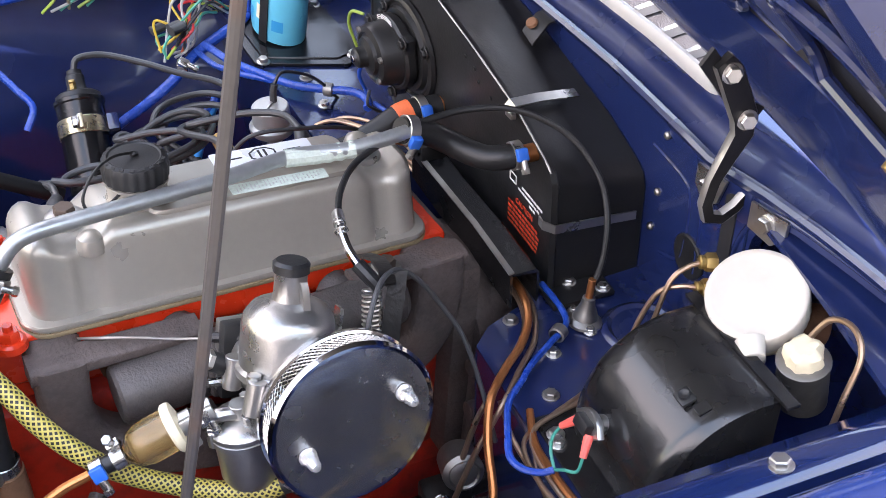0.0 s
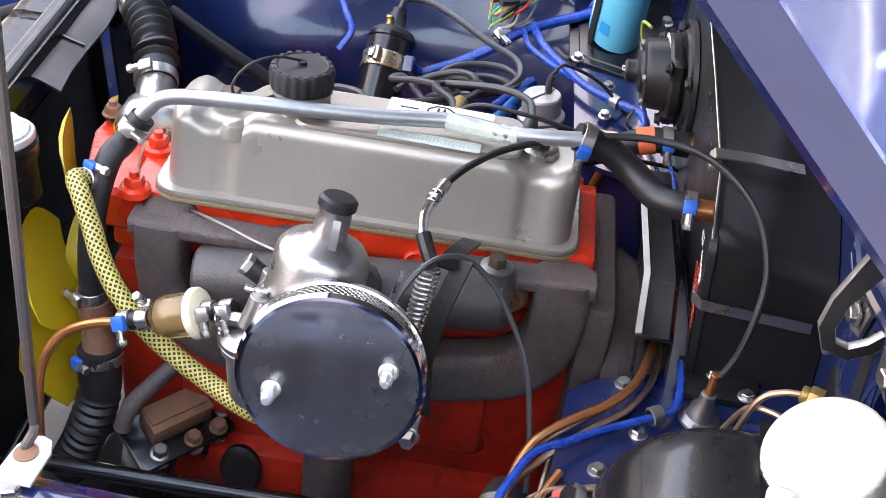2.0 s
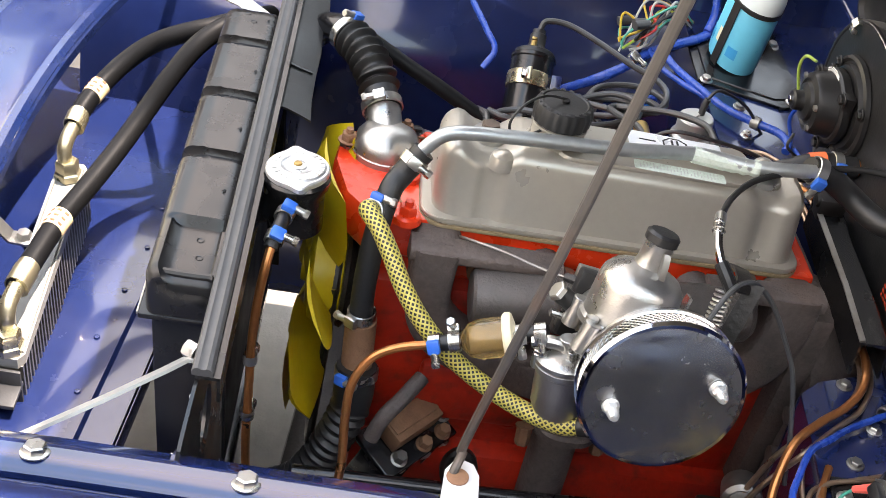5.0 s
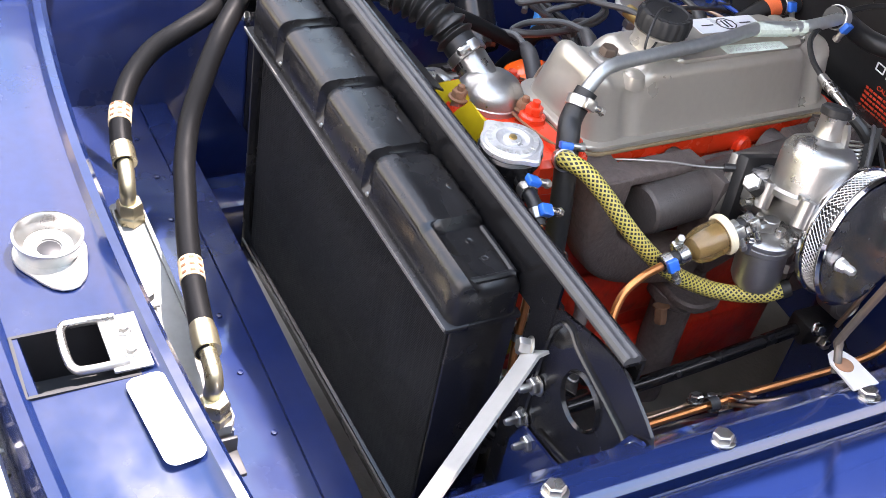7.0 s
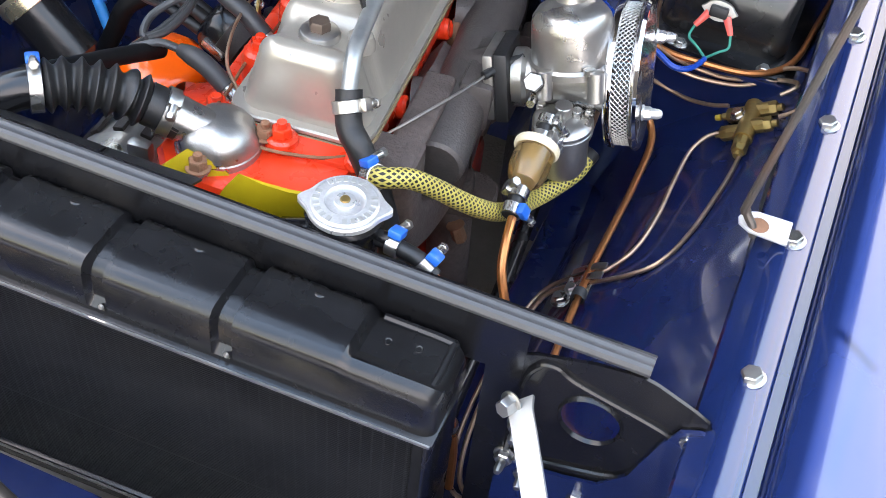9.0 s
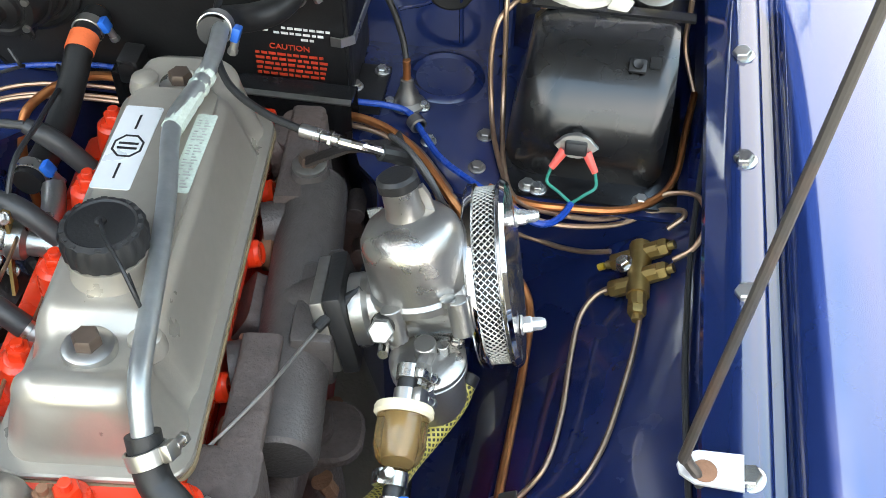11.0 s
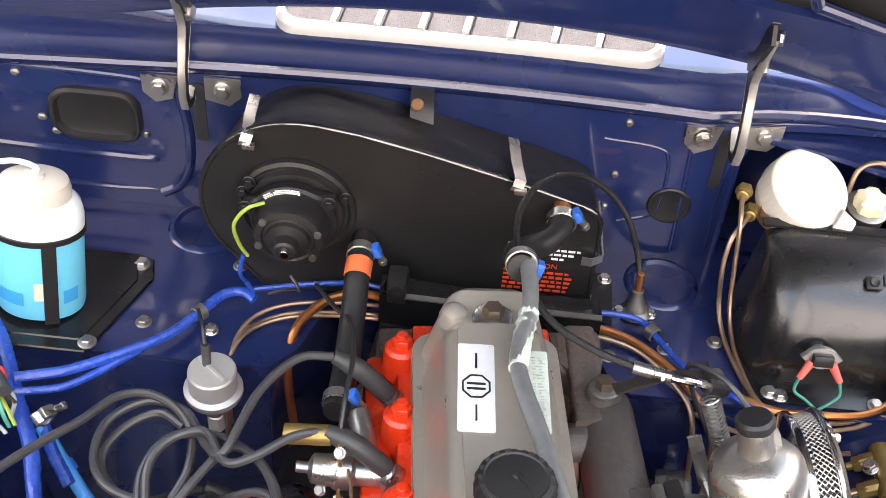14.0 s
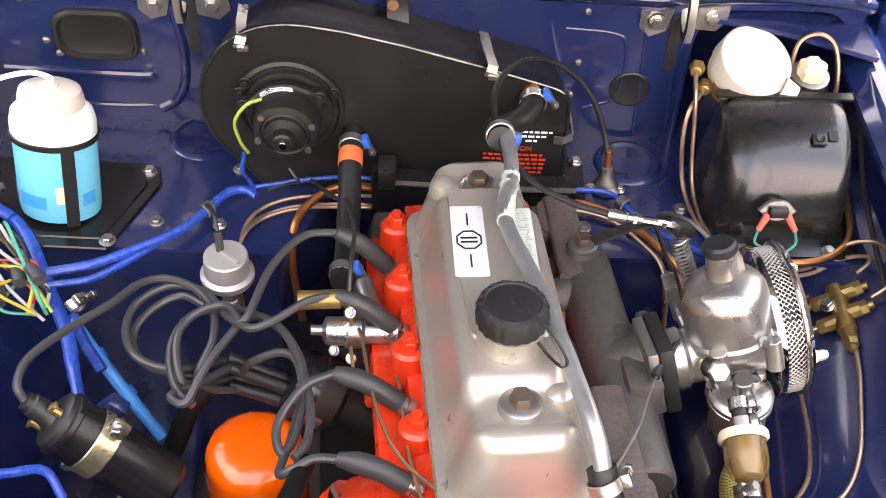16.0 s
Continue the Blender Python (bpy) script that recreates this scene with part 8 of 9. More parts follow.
oil_cooler()
for pts, tag in (([(0.212, -0.968, 0.638), (0.213, -0.967, 0.652), (0.205, -0.966, 0.662), (0.185, -0.964, 0.664)], 1), ([(-0.049, -0.975, 0.655), (-0.050, -0.975, 0.668), (-0.060, -0.973, 0.678), (-0.078, -0.970, 0.683)], 2)):
    b = B()
    tube(b, pts, 0.0088, 14)
    solo("hose_elbow", b, PASSIV, "zinc-plated steel elbow on the oil cooler", "fitting", "oil cooler elbows")
HC2 = [(0.185, -0.964, 0.664), (0.141, -0.958, 0.666), (0.088, -0.949, 0.668), (0.035, -0.937, 0.668), (-0.018, -0.923, 0.671), (-0.071, -0.908, 0.678), (-0.118, -0.888, 0.697), (-0.152, -0.862, 0.728), (-0.190, -0.830, 0.757), (-0.245, -0.79, 0.765), (-0.32, -0.76, 0.74)]
HC1 = [(-0.078, -0.970, 0.683), (-0.110, -0.966, 0.690), (-0.155, -0.954, 0.697), (-0.192, -0.932, 0.711), (-0.215, -0.902, 0.728), (-0.225, -0.868, 0.742), (-0.245, -0.83, 0.748), (-0.29, -0.79, 0.74), (-0.34, -0.74, 0.70)]
for pts in (HC2, HC1):
    line = spline(pts, 12)
    t = thing("oil_hose", line[0], "thick black oil cooler hose with a tan tag and crimped ferrule", "hose", "oil hoses")
    b = B()
    tube(b, pts, 0.0118, 16)
    part("hose", b, HOSE, t)
    b = B()
    tube(b, line[1:10], 0.0122, 16, 2)
    tube(b, [line[0], line[2], line[7]], 0.0132, 16, 4)
    part("ferrule", b, PASSIV, t, "crimped brass-coloured ferrule")
    b = B()
    i = 22 if pts is HC2 else 18
    tube(b, line[i:i + 7], 0.0126, 18, 2)
    tg = part("tag", b, TAN, t, "tan printed tag")
    b = B()
    for j in range(3):
        for q in range(3):
            c = line[i + 1 + j * 2]
            dd = (line[i + 3 + j * 2] - line[i + j * 2]).normalized()
            a = radians(30 + q * 40)
            up = Vector((0, 0, 1))
            sd = dd.cross(up).normalized()
            nrm = (up * math.cos(a - 1.2) + sd * math.sin(a - 1.2)).normalized()
            box(b, (0, 0, 0), (0.005, 0.003, 0.0006), axm(c + nrm * 0.0128, nrm, dd), 0)
    sub("print", b, RUST, tg)


STANCE["now"] = "nose"


def striker_cup():
    t = thing("bonnet_catch_cup", (0.064, -1.075, 0.70), "polished metal bonnet catch cup on the slam panel", "catch")
    m = Matrix.Translation((0.060, -1.075, 0.699))
    b = B()
    o = []
    for k in range(40):
        a = 2 * math.pi * k / 40
        r = 0.034 + 0.020 * max(0, math.cos(a - radians(10))) ** 6
        o.append((r * math.cos(a), r * math.sin(a)))
    prism(b, o, m, 0.003, 0.001)
    part("base", b, STEEL, t)
    b = B()
    lathe(b, m @ Matrix.Translation((-0.004, 0.0, 0.003)), [(0.028, 0), (0.029, 0.012), (0.0325, 0.016), (0.0325, 0.018), (0.030, 0.019), (0.025, 0.014), (0.022, 0.004), (0.012, 0.002), (0.011, -0.002), (0, -0.002)], 40)
    part("cup", b, STEEL, t)
    b = B()
    lathe(b, m @ Matrix.Translation((-0.004, 0, 0.002)), [(0.012, 0.0005), (0.010, 0.0015), (0, 0.0015)], 20)
    part("bore", b, WBLACK, t)
    return t


striker_cup()


def latch():
    t = thing("bonnet_latch", (0.19, -1.03, 0.70), "zinc-plated bonnet latch plate in an opening", "latch")
    b = B()
    m = Matrix.Translation((0.189, -1.046, 0.7005))
    box(b, (0.0, 0.006, 0.0015), (0.066, 0.034, 0.003), m, 0.001)
    part("plate", b, STEEL, t)
    b = B()
    tube(b, [m @ Vector(p) for p in ((-0.030, 0.004, 0.003), (-0.031, -0.030, 0.004), (-0.027, -0.042, 0.004), (0.0, -0.045, 0.004), (0.020, -0.042, 0.004), (0.025, -0.030, 0.004), (0.024, 0.004, 0.003))], 0.004, 10)
    part("loop", b, STEEL, t)
    for x in (-0.012, 0.014):
        bolt(m @ Vector((x, 0.008, 0.003)), (0, 0, 1), 0.005, 0.004, 0.007, parent=t)
    return t


latch()
b = B()
m = Matrix.Translation((0.278, -1.030, 0.7000)) @ Matrix.Rotation(radians(6), 4, "Z")
prism(b, rrect(0.098, 0.036, 0.010, 5), m, 0.0012, 0.0003)
solo("maker_plate", b, LABEL, "plain aluminium plate on the slam panel", "plate")


def grille():
    t = thing("front_grille", (0.1, -1.17, 0.55), "black slatted grille with chrome edge ahead of the slam panel", "grille")
    for k in range(40):
        x = -0.45 + k * 0.023
        b = B()
        slab(b, [(x, -1.165 + 0.10 * x * x, 0.665 - 0.06 * x * x), (x, -1.195 + 0.1 * x * x, 0.60), (x, -1.19 + 0.1 * x * x, 0.50)], (1, 0, 0), 0.004, 0.012)
        part("slat", b, SATIN if k % 3 else STEEL, t)
    b = B()
    tube(b, [(x, -1.172 + 0.10 * x * x, 0.676 - 0.06 * x * x) for x in (-0.5, -0.3, -0.1, 0.1, 0.3, 0.5)], 0.008, 10)
    part("rim", b, CHROME, t)
    return t


grille()
STANCE["now"] = ""
# ---- distributor side ----
def coil():
    t = thing("ignition_coil", (-0.285, -0.467, 0.68), "black ignition coil in a zinc strap bracket", "coil")
    p0, p1 = Vector((-0.250, -0.470, 0.700)), Vector((-0.330, -0.463, 0.779))
    d = (p1 - p0).normalized()
    m = axm(p0, d) @ Matrix.Translation((0, 0, 0.110)) @ Matrix.Scale(0.84, 4) @ Matrix.Translation((0, 0, -0.110))
    b = B()
    lathe(b, m, [(0.0293, -0.062), (0.0335, -0.056), (0.0335, 0.068), (0.0354, 0.070), (0.0354, 0.075), (0.0317, 0.077)], 36)
    part("can", b, BLACK, t)
    b = B()
    lathe(b, m, [(0.0317, 0.076), (0.0311, 0.083), (0.0268, 0.086), (0.0159, 0.088), (0.0128, 0.096), (0.0128, 0.112), (0.0104, 0.114), (0.0104, 0.120), (0.0073, 0.121)], 32)
    part("tower", b, RUBBER, t)
    b = B()
    lathe(b, m, [(0.0348, 0.022), (0.0356, 0.023), (0.0356, 0.045), (0.0348, 0.046), (0.0342, 0.034), (0.0348, 0.022)], 36)
    st = part("strap", b, PASSIV, t)
    for s in (1, -1):
        b = B()
        box(b, (0, s * 0.043, 0.034), (0.006, 0.020, 0.020), m, 0.001)
        sub("ear", b, PASSIV, st)
        b = B()
        hexhead(b, axm(m @ Vector((0.003, s * 0.046, 0.034)), m.to_3x3() @ Vector((1, 0, 0))), 0.007, 0.006, 0.009)
        sub("bolt", b, STEEL, st)
    for s in (1, -1):
        b = B()
        q = m @ Vector((0.004, s * 0.018, 0.086))
        cyl(b, q, q + d * 0.012, 0.004, seg=10)
        box(b, (0.004, s * 0.021, 0.098), (0.008, 0.012, 0.004), m, 0.001)
        part("terminal", b, BRASS, t)
    b = B()
    box(b, (-0.041, 0, 0.034), (0.016, 0.05, 0.024), m, 0.002)
    part("bracket", b, BLUE, t)
    return t


coil()
ct = Vector((-0.330, -0.463, 0.779)) + (Vector((-0.330, -0.463, 0.779)) - Vector((-0.250, -0.470, 0.700))).normalized() * 0.006
LD = "dark grey ignition lead"
hose("coil_lead", [ct, ct + Vector((-0.006, 0.008, 0.012)), (-0.338, -0.425, 0.795), (-0.317, -0.385, 0.787), (-0.289, -0.343, 0.777), (-0.269, -0.308, 0.770), (-0.246, -0.296, 0.765), (-0.220, -0.303, 0.760), (-0.199, -0.327, 0.757), (-0.194, -0.362, 0.752), (-0.205, -0.395, 0.738), (-0.192, -0.392, 0.718), (-0.170, -0.378, 0.702)], 0.0040, LEADS, LD + " from the coil", "lead", 10, group="ignition leads")
hose("plug_lead", [(-0.170, -0.348, 0.702), (-0.192, -0.362, 0.722), (-0.222, -0.392, 0.745), (-0.256, -0.386, 0.750), (-0.275, -0.360, 0.752), (-0.274, -0.322, 0.754), (-0.246, -0.297, 0.756), (-0.212, -0.304, 0.758), (-0.190, -0.332, 0.764), (-0.178, -0.352, 0.774), (-0.161, -0.363, 0.783), (-0.143, -0.306, 0.795), (-0.116, -0.268, 0.800), (-0.086, -0.258, 0.797)], 0.0040, LEADS, LD + " looped round to a plug", "lead", 10, group="ignition leads")
hose("plug_lead", [(-0.178, -0.364, 0.704), (-0.198, -0.392, 0.728), (-0.214, -0.410, 0.750), (-0.224, -0.374, 0.764), (-0.212, -0.347, 0.770), (-0.183, -0.338, 0.775), (-0.158, -0.372, 0.783), (-0.135, -0.368, 0.788), (-0.106, -0.347, 0.793), (-0.080, -0.338, 0.793)], 0.0040, LEADS, LD + " looped round to a plug", "lead", 10, group="ignition leads")
hose("plug_lead", [(-0.172, -0.358, 0.718), (-0.203, -0.405, 0.740), (-0.221, -0.428, 0.752), (-0.205, -0.438, 0.756), (-0.190, -0.400, 0.766), (-0.160, -0.352, 0.774), (-0.130, -0.366, 0.778), (-0.108, -0.405, 0.780), (-0.100, -0.445, 0.778), (-0.104, -0.490, 0.776), (-0.113, -0.505, 0.778), (-0.118, -0.480, 0.783), (-0.100, -0.446, 0.790), (-0.074, -0.430, 0.792)], 0.0040, LEADS, LD + " looped round to a plug", "lead", 10, group="ignition leads")
hose("plug_lead", [(-0.168, -0.372, 0.720), (-0.155, -0.385, 0.750), (-0.130, -0.388, 0.768), (-0.112, -0.400, 0.774), (-0.102, -0.435, 0.775), (-0.106, -0.485, 0.774), (-0.112, -0.525, 0.778), (-0.100, -0.527, 0.786), (-0.084, -0.519, 0.790), (-0.064, -0.517, 0.788)], 0.0040, LEADS, LD + " looped round to a plug", "lead", 10, group="ignition leads")
hose("plug_lead", [(-0.207, -0.321, 0.755), (-0.232, -0.305, 0.751), (-0.256, -0.315, 0.746), (-0.271, -0.338, 0.742), (-0.270, -0.360, 0.738), (-0.253, -0.379, 0.734), (-0.226, -0.384, 0.729), (-0.195, -0.383, 0.725)], 0.0041, LEADS, LD + " coiled beside the distributor", "lead", 10, group="ignition leads")
hose("plug_lead", [(-0.201, -0.433, 0.745), (-0.218, -0.418, 0.749), (-0.229, -0.388, 0.752), (-0.229, -0.362, 0.756), (-0.217, -0.339, 0.760), (-0.195, -0.333, 0.764), (-0.167, -0.338, 0.768), (-0.134, -0.358, 0.771), (-0.112, -0.391, 0.775), (-0.101, -0.425, 0.779), (-0.092, -0.463, 0.783), (-0.091, -0.497, 0.786), (-0.100, -0.517, 0.787)], 0.0041, LEADS, LD + " coiled beside the distributor", "lead", 10, group="ignition leads")
hose("drain_hose", [(-0.196, -0.385, 0.715), (-0.214, -0.398, 0.700), (-0.228, -0.406, 0.667), (-0.242, -0.420, 0.633), (-0.256, -0.433, 0.590)], 0.0105, HOSE, "black rubber hose down beside the oil filter", seg=14)
for k, (a, v) in enumerate((((-0.086, -0.258, 0.797), -0.012), ((-0.080, -0.338, 0.793), -0.100), ((-0.074, -0.430, 0.792), -0.196), ((-0.064, -0.517, 0.788), -0.286))):
    e = EP(-0.088, v, -0.022)
    a = Vector(a)
    t = thing("plug_boot", e, "dark grey rubber spark plug boot", "plug boot", "spark plug boots")
    b = B()
    mid = a.lerp(e, 0.6) + Vector((0, 0, 0.006))
    tube(b, [a, a.lerp(mid, 0.5) + Vector((0, 0, 0.002)), mid, e], 0.0085, 14, rf=lambda d, f: 0.75 + 0.35 * min(1, f * 4))
    part("boot", b, GREYRUB, t)
    b = B()
    dd = (e - mid).normalized()
    lathe(b, axm(e - dd * 0.004, dd), [(0.0075, 0), (0.0075, 0.008), (0.010, 0.009), (0.010, 0.016), (0.007, 0.017)], 16)
    part("spark_plug", b, STEEL, t)


def distributor():
    t = thing("distributor", (-0.11, -0.365, 0.64), "oily black distributor with a moulded cap", "distributor")
    c = Vector((-0.103, -0.363, 0.686))
    d = Vector((-0.80, 0.08, 0.42)).normalized()
    m = axm(c, d)
    b = B()
    lathe(b, m, [(0.018, -0.07), (0.020, -0.03), (0.034, -0.022), (0.036, 0.0), (0.034, 0.002)], 28)
    part("body", b, DIRTY_BLACK, t)
    b = B()
    lathe(b, m, [(0.035, 0.001), (0.0355, 0.016), (0.031, 0.024), (0.024, 0.028), (0.008, 0.030), (0, 0.030)], 32)
    cap = part("cap", b, BLACK, t)
    for end in ((-0.170, -0.378, 0.702), (-0.170, -0.348, 0.702), (-0.178, -0.364, 0.704), (-0.172, -0.358, 0.718), (-0.168, -0.372, 0.720)):
        b = B()
        e = Vector(end)
        q = c + d * 0.024 + (e - c - d * (e - c).dot(d)) * 0.8
        tube(b, [q, q.lerp(e, 0.35), q.lerp(e, 0.8), e + (e - q).normalized() * 0.012], 0.0066, 12, rf=lambda dd, f: 1.15 - 0.3 * f)
        sub("lead_boot", b, RUBBER, cap)
    b = B()
    box(b, (0.036, 0, 0.0), (0.006, 0.012, 0.028), m, 0.002)
    part("clip", b, STEEL, t)
    b = B()
    lathe(b, axm(c + Vector((0.03, 0.03, -0.01)), (0.5, 0.6, 0.1)), [(0.022, 0), (0.026, 0.003), (0.026, 0.010), (0.015, 0.016), (0.006, 0.018)], 20)
    part("vacuum_unit", b, DIRTY_BLACK, t)
    return t


distributor()
b = B()
m = axm((-0.156, -0.422, 0.570), (0.03, -0.04, 1))
lathe(b, m, [(0.046, -0.030), (0.0485, -0.028), (0.0485, 0.078), (0.0478, 0.090), (0.0475, 0.096), (0.0445, 0.104), (0.036, 0.110), (0.014, 0.1125), (0, 0.1125)], 60, mod=lambda a, k: 1 - 0.018 * abs(math.sin(7 * a)) * (k in (3, 4, 5)))
of = thing("oil_filter", (-0.156, -0.422, 0.53), "bright orange screw-on oil filter", "oil filter")
part("can", b, ORANGE, of)
b = B()
lathe(b, m, [(0.046, -0.036), (0.0500, -0.034), (0.0500, -0.027), (0.0480, -0.025)], 48)
part("base_ring", b, ORANGE, of)
b = B()
lathe(b, m, [(0.048, -0.05), (0.048, -0.036), (0.03, -0.07)], 30)
solo("filter_head", b, DIRTY_BLACK, "oily black oil filter head", "filter head")


def heater_valve():
    t = thing("heater_valve", EP(-0.12, -0.105, -0.03), "aluminium heater valve with a brass lever on the head", "heater valve")
    a, e = EP(-0.085, -0.100, -0.030), EP(-0.165, -0.098, -0.022)
    d = (e - a).normalized()
    b = B()
    lathe(b, axm(a, d), [(0.014, 0), (0.014, 0.004), (0.011, 0.008), (0.0115, 0.030), (0.016, 0.034), (0.0165, 0.046), (0.014, 0.050), (0.013, 0.066), (0.010, 0.068), (0.005, 0.070), (0.005, 0.080), (0.002, 0.081)], 24)
    up = EP(-0.105, -0.09, -0.028)
    tube(b, [up, EP(-0.108, -0.06, -0.028), EP(-0.114, -0.035, -0.024)], 0.0105, 14)
    part("body", b, ALU, t)
    b = B()
    p = a + d * 0.042
    slab(b, [p + Vector((0, 0, 0.030)), p + Vector((0, -0.004, 0.010)), p + Vector((0.0, -0.016, -0.01)), p + Vector((0.004, -0.03, -0.03))], EROT @ Vector((0, 1, 0)), 0.008, 0.003)
    cyl(b, p + Vector((0, 0, 0.022)), p + Vector((0, 0, 0.034)), 0.004, seg=10)
    part("lever", b, BRASS, t)
    b = B()
    cyl(b, EP(-0.135, -0.088, 0.006), EP(-0.175, -0.085, 0.004), 0.009, seg=16)
    part("barrel", b, BRASS, t)
    for q in (p + Vector((0.0, -0.004, 0.03)), p + Vector((0.0, -0.016, -0.02)), p + Vector((-0.016, -0.01, -0.016))):
        bolt(q, (-0.2, -0.6, 0.7), 0.0045, 0.004, 0.0055, parent=t)
    return t


heater_valve()
hose("valve_cable", [EP(-0.13, -0.10, -0.005), EP(-0.125, -0.07, 0.03), EP(-0.120, -0.02, 0.032), EP(-0.125, 0.04, 0.018), EP(-0.140, 0.09, -0.01), (-0.13, -0.108, 0.735), (-0.135, -0.098, 0.72)], 0.0024, WBLACK, "thin black heater valve cable", "cable", 8)
hose("capillary_pipe", [EP(-0.105, -0.10, -0.05), EP(-0.088, -0.16, -0.03), EP(-0.086, -0.24, -0.018), EP(-0.080, -0.30, -0.012), EP(-0.070, -0.345, 0.006), EP(-0.058, -0.365, 0.0), EP(-0.02, -0.372, -0.004), EP(0.03, -0.364, -0.005), EP(0.062, -0.345, -0.006)], 0.0016, RUST, "thin capillary pipe along the cylinder head", "pipe", 8)


def vacuum_canister():
    t = thing("hydraulic_switch", (-0.193, -0.268, 0.70), "round pale aluminium canister with a spade terminal", "canister")
    m = axm((-0.196, -0.262, 0.733), (0.02, -0.03, 1))
    b = B()
    lathe(b, m, [(0.008, -0.05), (0.008, -0.03), (0.006, -0.028), (0.006, -0.012), (0.015, -0.008), (0.025, 0.0), (0.027, 0.004), (0.027, 0.009), (0.0225, 0.012), (0.022, 0.032), (0.0205, 0.034), (0.004, 0.0345), (0, 0.0345)], 36)
    part("body", b, ZINC, t)
    b = B()
    box(b, (0.0, 0.0, 0.0355), (0.036, 0.004, 0.002), m @ Matrix.Rotation(radians(-38), 4, "Z"), 0.0005)
    part("ridge", b, ZINC, t)
    b = B()
    tube(b, [m @ Vector((-0.006, 0.006, 0.034)), m @ Vector((-0.006, 0.007, 0.046)), m @ Vector((-0.007, 0.010, 0.056))], 0.0042, 10)
    part("terminal", b, GREYRUB, t)
    b = B()
    hexhead(b, axm(m @ Vector((0, 0, -0.026)), (0, 0, 1)), 0.010, 0.010)
    part("nut", b, DULL, t)
    return t


vacuum_canister()
hose("switch_wire", [(-0.202, -0.254, 0.79), (-0.207, -0.24, 0.80), (-0.222, -0.20, 0.775), (-0.232, -0.165, 0.73), (-0.236, -0.14, 0.712)], 0.002, WBLACK, "black wire from the canister", "wire", 8)
# main loom along the inner wing and over the shelf
STANCE["now"] = "rear"
hose("wiring_loom", [(-0.495, -0.10, 0.705), (-0.470, -0.135, 0.702), (-0.438, -0.155, 0.702), (-0.418, -0.180, 0.702), (-0.399, -0.217, 0.702), (-0.380, -0.262, 0.695), (-0.362, -0.300, 0.680), (-0.350, -0.34, 0.665), (-0.335, -0.38, 0.655), (-0.318, -0.42, 0.645)], 0.0062, TAPE, "thick blue taped wiring loom down the inner wing", "cable", 10)
hose("wiring_loom", [(-0.492, -0.16, 0.735), (-0.496, -0.24, 0.742), (-0.497, -0.33, 0.738), (-0.498, -0.42, 0.742), (-0.498, -0.52, 0.736), (-0.498, -0.62, 0.742), (-0.496, -0.72, 0.735), (-0.494, -0.84, 0.728), (-0.47, -0.94, 0.715)], 0.008, TAPE, "thick blue taped wiring loom along the inner wing", "cable", 10)
hose("wiring_loom", [(-0.492, -0.16, 0.735), (-0.478, -0.145, 0.73), (-0.455, -0.15, 0.715), (-0.43, -0.165, 0.705)], 0.0062, TAPE, "blue taped branch of the wiring loom", "cable", 10)
hose("wiring_loom", [(-0.385, -0.245, 0.705), (-0.348, -0.230, 0.706), (-0.310, -0.206, 0.706), (-0.268, -0.174, 0.706), (-0.242, -0.140, 0.708), (-0.224, -0.114, 0.710), (-0.205, -0.106, 0.709), (-0.192, -0.112, 0.706)], 0.0052, TAPE, "blue taped wiring loom across the shelf", "cable", 10)
hose("wiring_loom", [(-0.382, -0.258, 0.70), (-0.348, -0.246, 0.70), (-0.318, -0.220, 0.70), (-0.290, -0.192, 0.702)], 0.004, TAPE, "thinner blue taped branch across the shelf", "cable", 10)
hose("wiring_loom", [(-0.495, -0.50, 0.73), (-0.46, -0.525, 0.74), (-0.40, -0.525, 0.735), (-0.36, -0.50, 0.715), (-0.335, -0.485, 0.70), (-0.318, -0.50, 0.68)], 0.0045, TAPE, "blue taped branch to the coil", "cable", 10)
STANCE["now"] = ""
hose("wiring_sleeve", [(-0.350, -0.292, 0.704), (-0.335, -0.315, 0.690), (-0.315, -0.338, 0.675)], 0.0062, TAPE, "blue taped end of a wiring sleeve", "cable", 10)
t = thing("cable_sleeve", (-0.30, -0.345, 0.66), "light blue plastic cable sleeve with darker bands", "cable")
b = B()
tube(b, [(-0.350, -0.296, 0.702), (-0.318, -0.325, 0.672), (-0.285, -0.350, 0.638), (-0.258, -0.368, 0.610)], 0.0066, 12)
part("sleeve", b, LTBLUE, t)
for f in (0.30, 0.62):
    b = B()
    p = Vector((-0.350, -0.296, 0.702)).lerp(Vector((-0.258, -0.368, 0.610)), f)
    d = Vector((0.092, -0.072, -0.092)).normalized()
    cyl(b, p - d * 0.006, p + d * 0.006, 0.0074, seg=14)
    part("band", b, BLUEPL, t)
STANCE["now"] = "rear"
clamp_ring(None, (-0.352, -0.289, 0.706), (1, -1, -0.6), 0.007, (0.3, 0.3, 1))
for x, y, z, dx, dy in ((-0.242, -0.140, 0.708, 0.5, 0.7), (-0.318, -0.42, 0.645, 0.3, -0.8), (0.220, -0.095, 0.701, 0.6, -0.8)):
    t = thing("loom_clip", (x, y, z), "rubber-lined steel loom clip", "clip", "loom clips")
    b = B()
    lathe(b, axm((x, y, z), (dx, dy, 0.0)), [(0.0066, -0.006), (0.0085, -0.005), (0.0085, 0.005), (0.0066, 0.006), (0.0055, 0.0), (0.0066, -0.006)], 20)
    part("band", b, DULL, t)
    bolt((x + 0.014, y - 0.012, z - 0.012), (0, 0, 1), 0.006, 0.005, 0.008, parent=t)
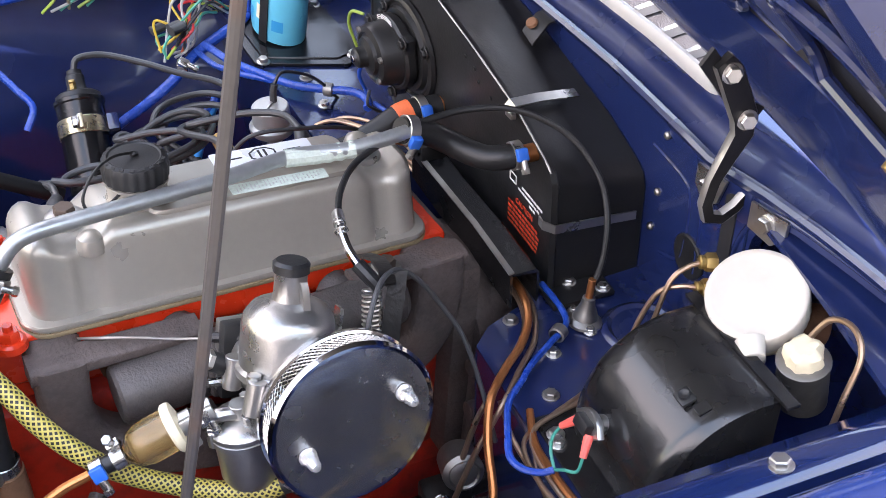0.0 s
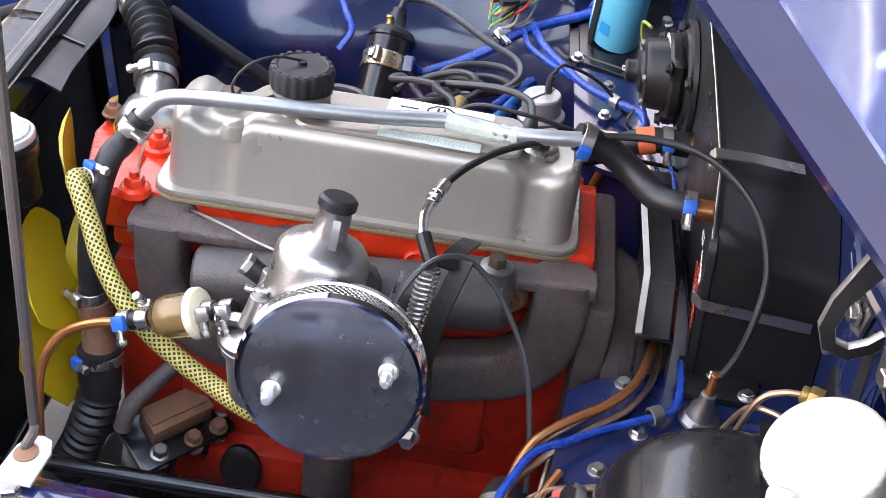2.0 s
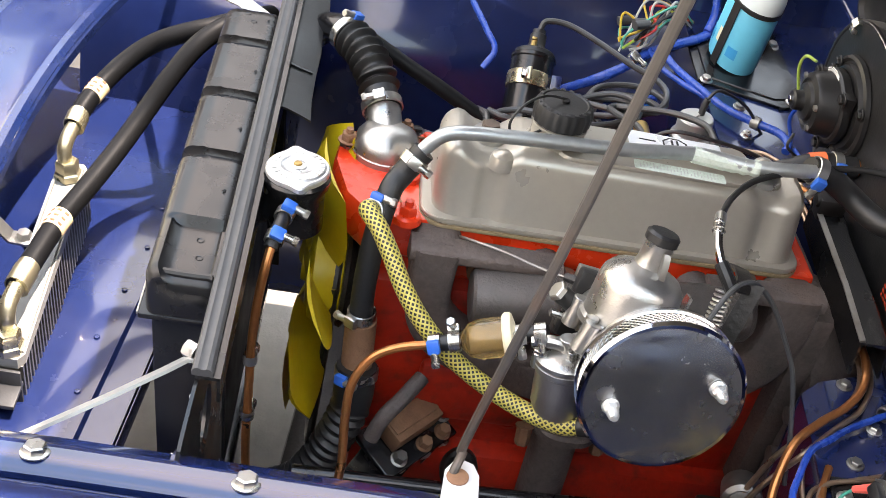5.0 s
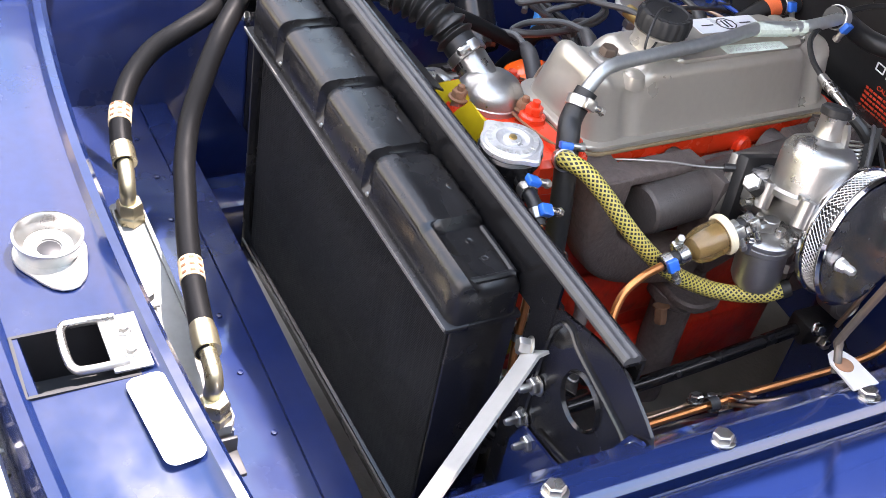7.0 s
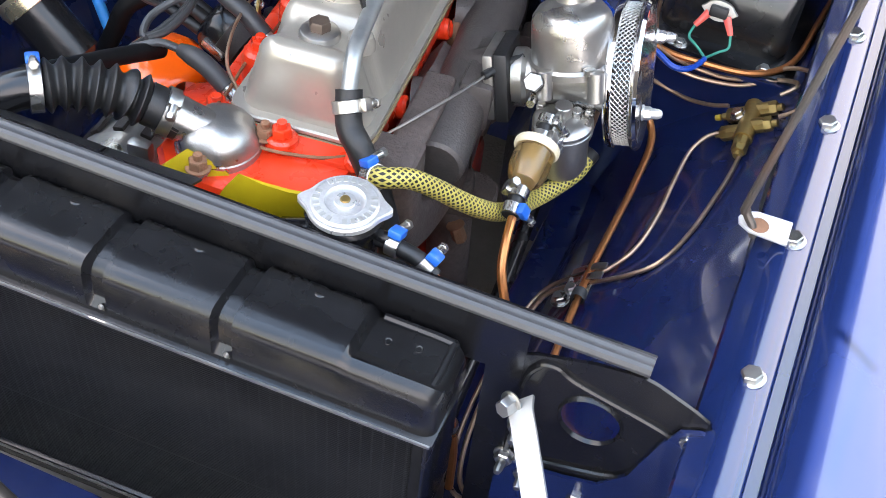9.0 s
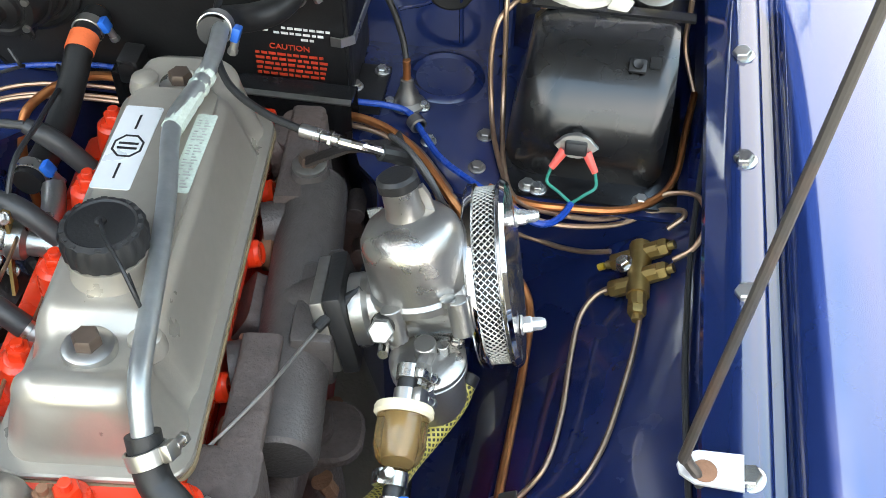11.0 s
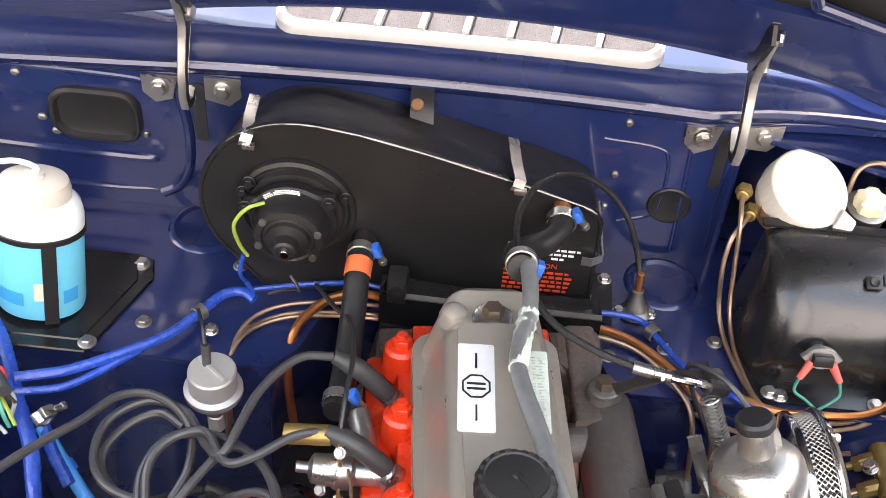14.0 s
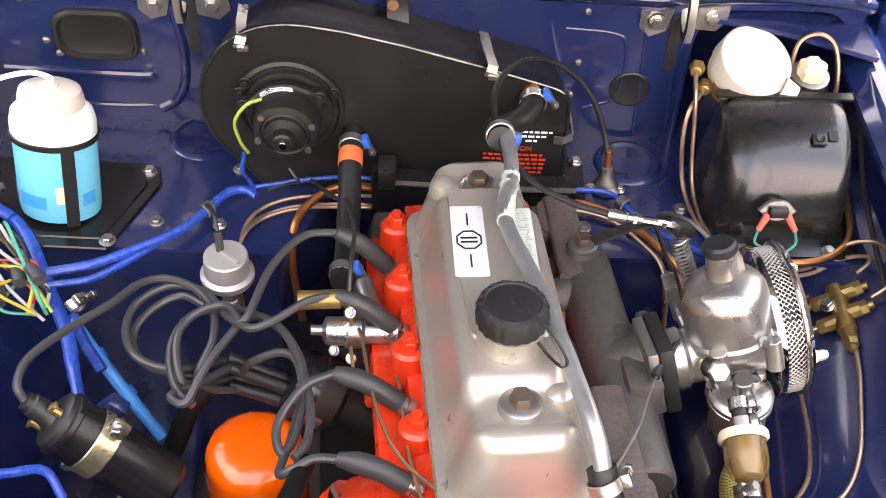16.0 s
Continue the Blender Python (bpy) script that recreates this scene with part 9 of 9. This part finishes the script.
# loose connectors and wires by the bottle
random.seed(4)
jt = thing("wire_bundle", (-0.40, -0.255, 0.71), "loose bundle of coloured wires and grey connectors", "wires")
cols = (WYEL, WRED, GREEN, WWHITE, WBLACK, ORTAPE, LIME, WBLACK, WWHITE, GREYRUB, WYEL, GREEN, WWHITE)
for k, mm in enumerate(cols):
    b = B()
    s = Vector((-0.438 + 0.004 * (k % 4), -0.185 - 0.002 * k, 0.712 + 0.002 * (k % 3)))
    e = Vector((-0.380 + random.uniform(-0.012, 0.012), -0.290 + random.uniform(-0.02, 0.02), 0.705 + random.uniform(-0.01, 0.02)))
    md = s.lerp(e, 0.5) + Vector((random.uniform(-0.035, 0.012), random.uniform(-0.02, 0.02), random.uniform(0.01, 0.045)))
    q = s.lerp(e, 0.8) + Vector((random.uniform(-0.02, 0.01), random.uniform(-0.02, 0.02), random.uniform(0.0, 0.03)))
    tube(b, [s, s.lerp(md, 0.5) + Vector((0, 0, 0.01)), md, q, e], 0.0017, 6)
    part("wire", b, mm, jt)
for p, d in (((-0.402, -0.262, 0.728), (0.4, -1, 0.1)), ((-0.388, -0.268, 0.735), (0.6, -1, 0.2)), ((-0.412, -0.28, 0.722), (0.2, -1, -0.1))):
    b = B()
    tube(b, [Vector(p), Vector(p) + Vector(d).normalized() * 0.026], 0.0058, 10)
    part("connector", b, GREYRUB, jt)
random.seed(9)
jt = thing("wire_bundle", (-0.48, -0.42, 0.735), "small tangle of coloured wires at the inner wing", "wires")
for k, mm in enumerate((LIME, WWHITE, GREEN, PASSIV, LIME, GREEN)):
    b = B()
    s = Vector((-0.485, -0.40 + 0.012 * k, 0.745))
    tube(b, [s, s + Vector((0.012, random.uniform(-0.02, 0.02), 0.022)), s + Vector((0.03, random.uniform(-0.03, 0.03), 0.012)), s + Vector((0.026, -0.03, -0.012))], 0.0019, 6)
    part("wire", b, mm, jt)
hose("motor_wire", [(-0.200, -0.112, 0.768), (-0.204, -0.115, 0.745), (-0.198, -0.108, 0.722), (-0.194, -0.108, 0.712)], 0.0024, TAPE, "blue taped motor wires", "wire", 8)
hose("motor_wire", [(-0.150, -0.128, 0.762), (-0.140, -0.135, 0.750), (-0.146, -0.120, 0.735), (-0.160, -0.110, 0.722), (-0.178, -0.108, 0.712)], 0.0018, WBLACK, "thin black motor wire", "wire", 6)
STANCE["now"] = ""

# ---- under the engine ----
for s in (1, -1):
    b = B()
    box(b, (s * 0.29, -0.42, 0.40), (0.075, 1.15, 0.11), None, 0.01)
    solo("chassis_leg", b, BLUE, "dark blue chassis leg", "chassis leg", "chassis legs", "structure")
b = B()
box(b, (0, -0.56, 0.40), (0.56, 0.16, 0.10), None, 0.01)
box(b, (0.0, -0.675, 0.375), (0.60, 0.05, 0.05), None, 0.01)
solo("front_crossmember", b, DIRTY_BLACK, "oily black front suspension crossmember", "crossmember", kind="structure")
b = B()
tube(b, [(0.278, -0.66, 0.558), (0.262, -0.42, 0.552), (0.240, -0.21, 0.545)], 0.0085, 14)
shaft = solo("steering_shaft", b, BLACK, "black steering shaft beside the engine", "steering shaft")
b = B()
box(b, (0.245, -0.225, 0.548), (0.034, 0.05, 0.034), None, 0.006)
cyl(b, (0.235, -0.20, 0.545), (0.225, -0.10, 0.535), 0.016, seg=16)
part("joint", b, DIRTY_BLACK, shaft)
bolt((0.262, -0.236, 0.560), (1, 0, 0.5), 0.0075, 0.007, 0.009, parent=shaft)
bolt((0.262, -0.218, 0.535), (1, 0, 0.2), 0.0075, 0.010, 0.009, parent=shaft)
b = B()
lathe(b, axm((0.268, -0.215, 0.60), (1, -0.15, 0.25)), [(0.020, -0.03), (0.021, 0.0), (0.016, 0.004), (0.014, 0.002), (0.010, 0.004), (0, 0.004)], 24)
part("pinch_bolt", b, DULL, shaft)
b = B()
loft(b, [[Vector((x, y, z + 0.0012 * math.sin(9 * y * 7 + x * 40))) for y, z in ((-0.700, 0.818), (-0.688, 0.815), (-0.676, 0.811), (-0.666 + 0.003 * math.sin(x * 60), 0.806), (-0.666 + 0.003 * math.sin(x * 60), 0.8035), (-0.676, 0.8085), (-0.688, 0.8125), (-0.700, 0.8155))] for x in (-0.25, -0.20, -0.15, -0.10, -0.05, 0.0, 0.035)])
STANCE["now"] = "cross"
flap = solo("shroud_flap", b, SATIN, "thin black rubber shroud flap behind the crossmember", "flap")
b = B()
slab(b, [(-0.05, -0.698, 0.8185), (-0.048, -0.684, 0.8145), (-0.05, -0.670, 0.809)], (1, 0, 0), 0.003, 0.002)
part("seam", b, BLACK, flap)
STANCE["now"] = ""
hose("sender_wire", [(-0.060, -0.350, 0.768), (-0.052, -0.385, 0.776), (-0.043, -0.436, 0.787), (-0.030, -0.483, 0.792), (-0.010, -0.524, 0.796), (0.024, -0.558, 0.798), (0.05, -0.575, 0.78)], 0.0018, PIPE, "thin brown wire across the cylinder head", "wire", 6)
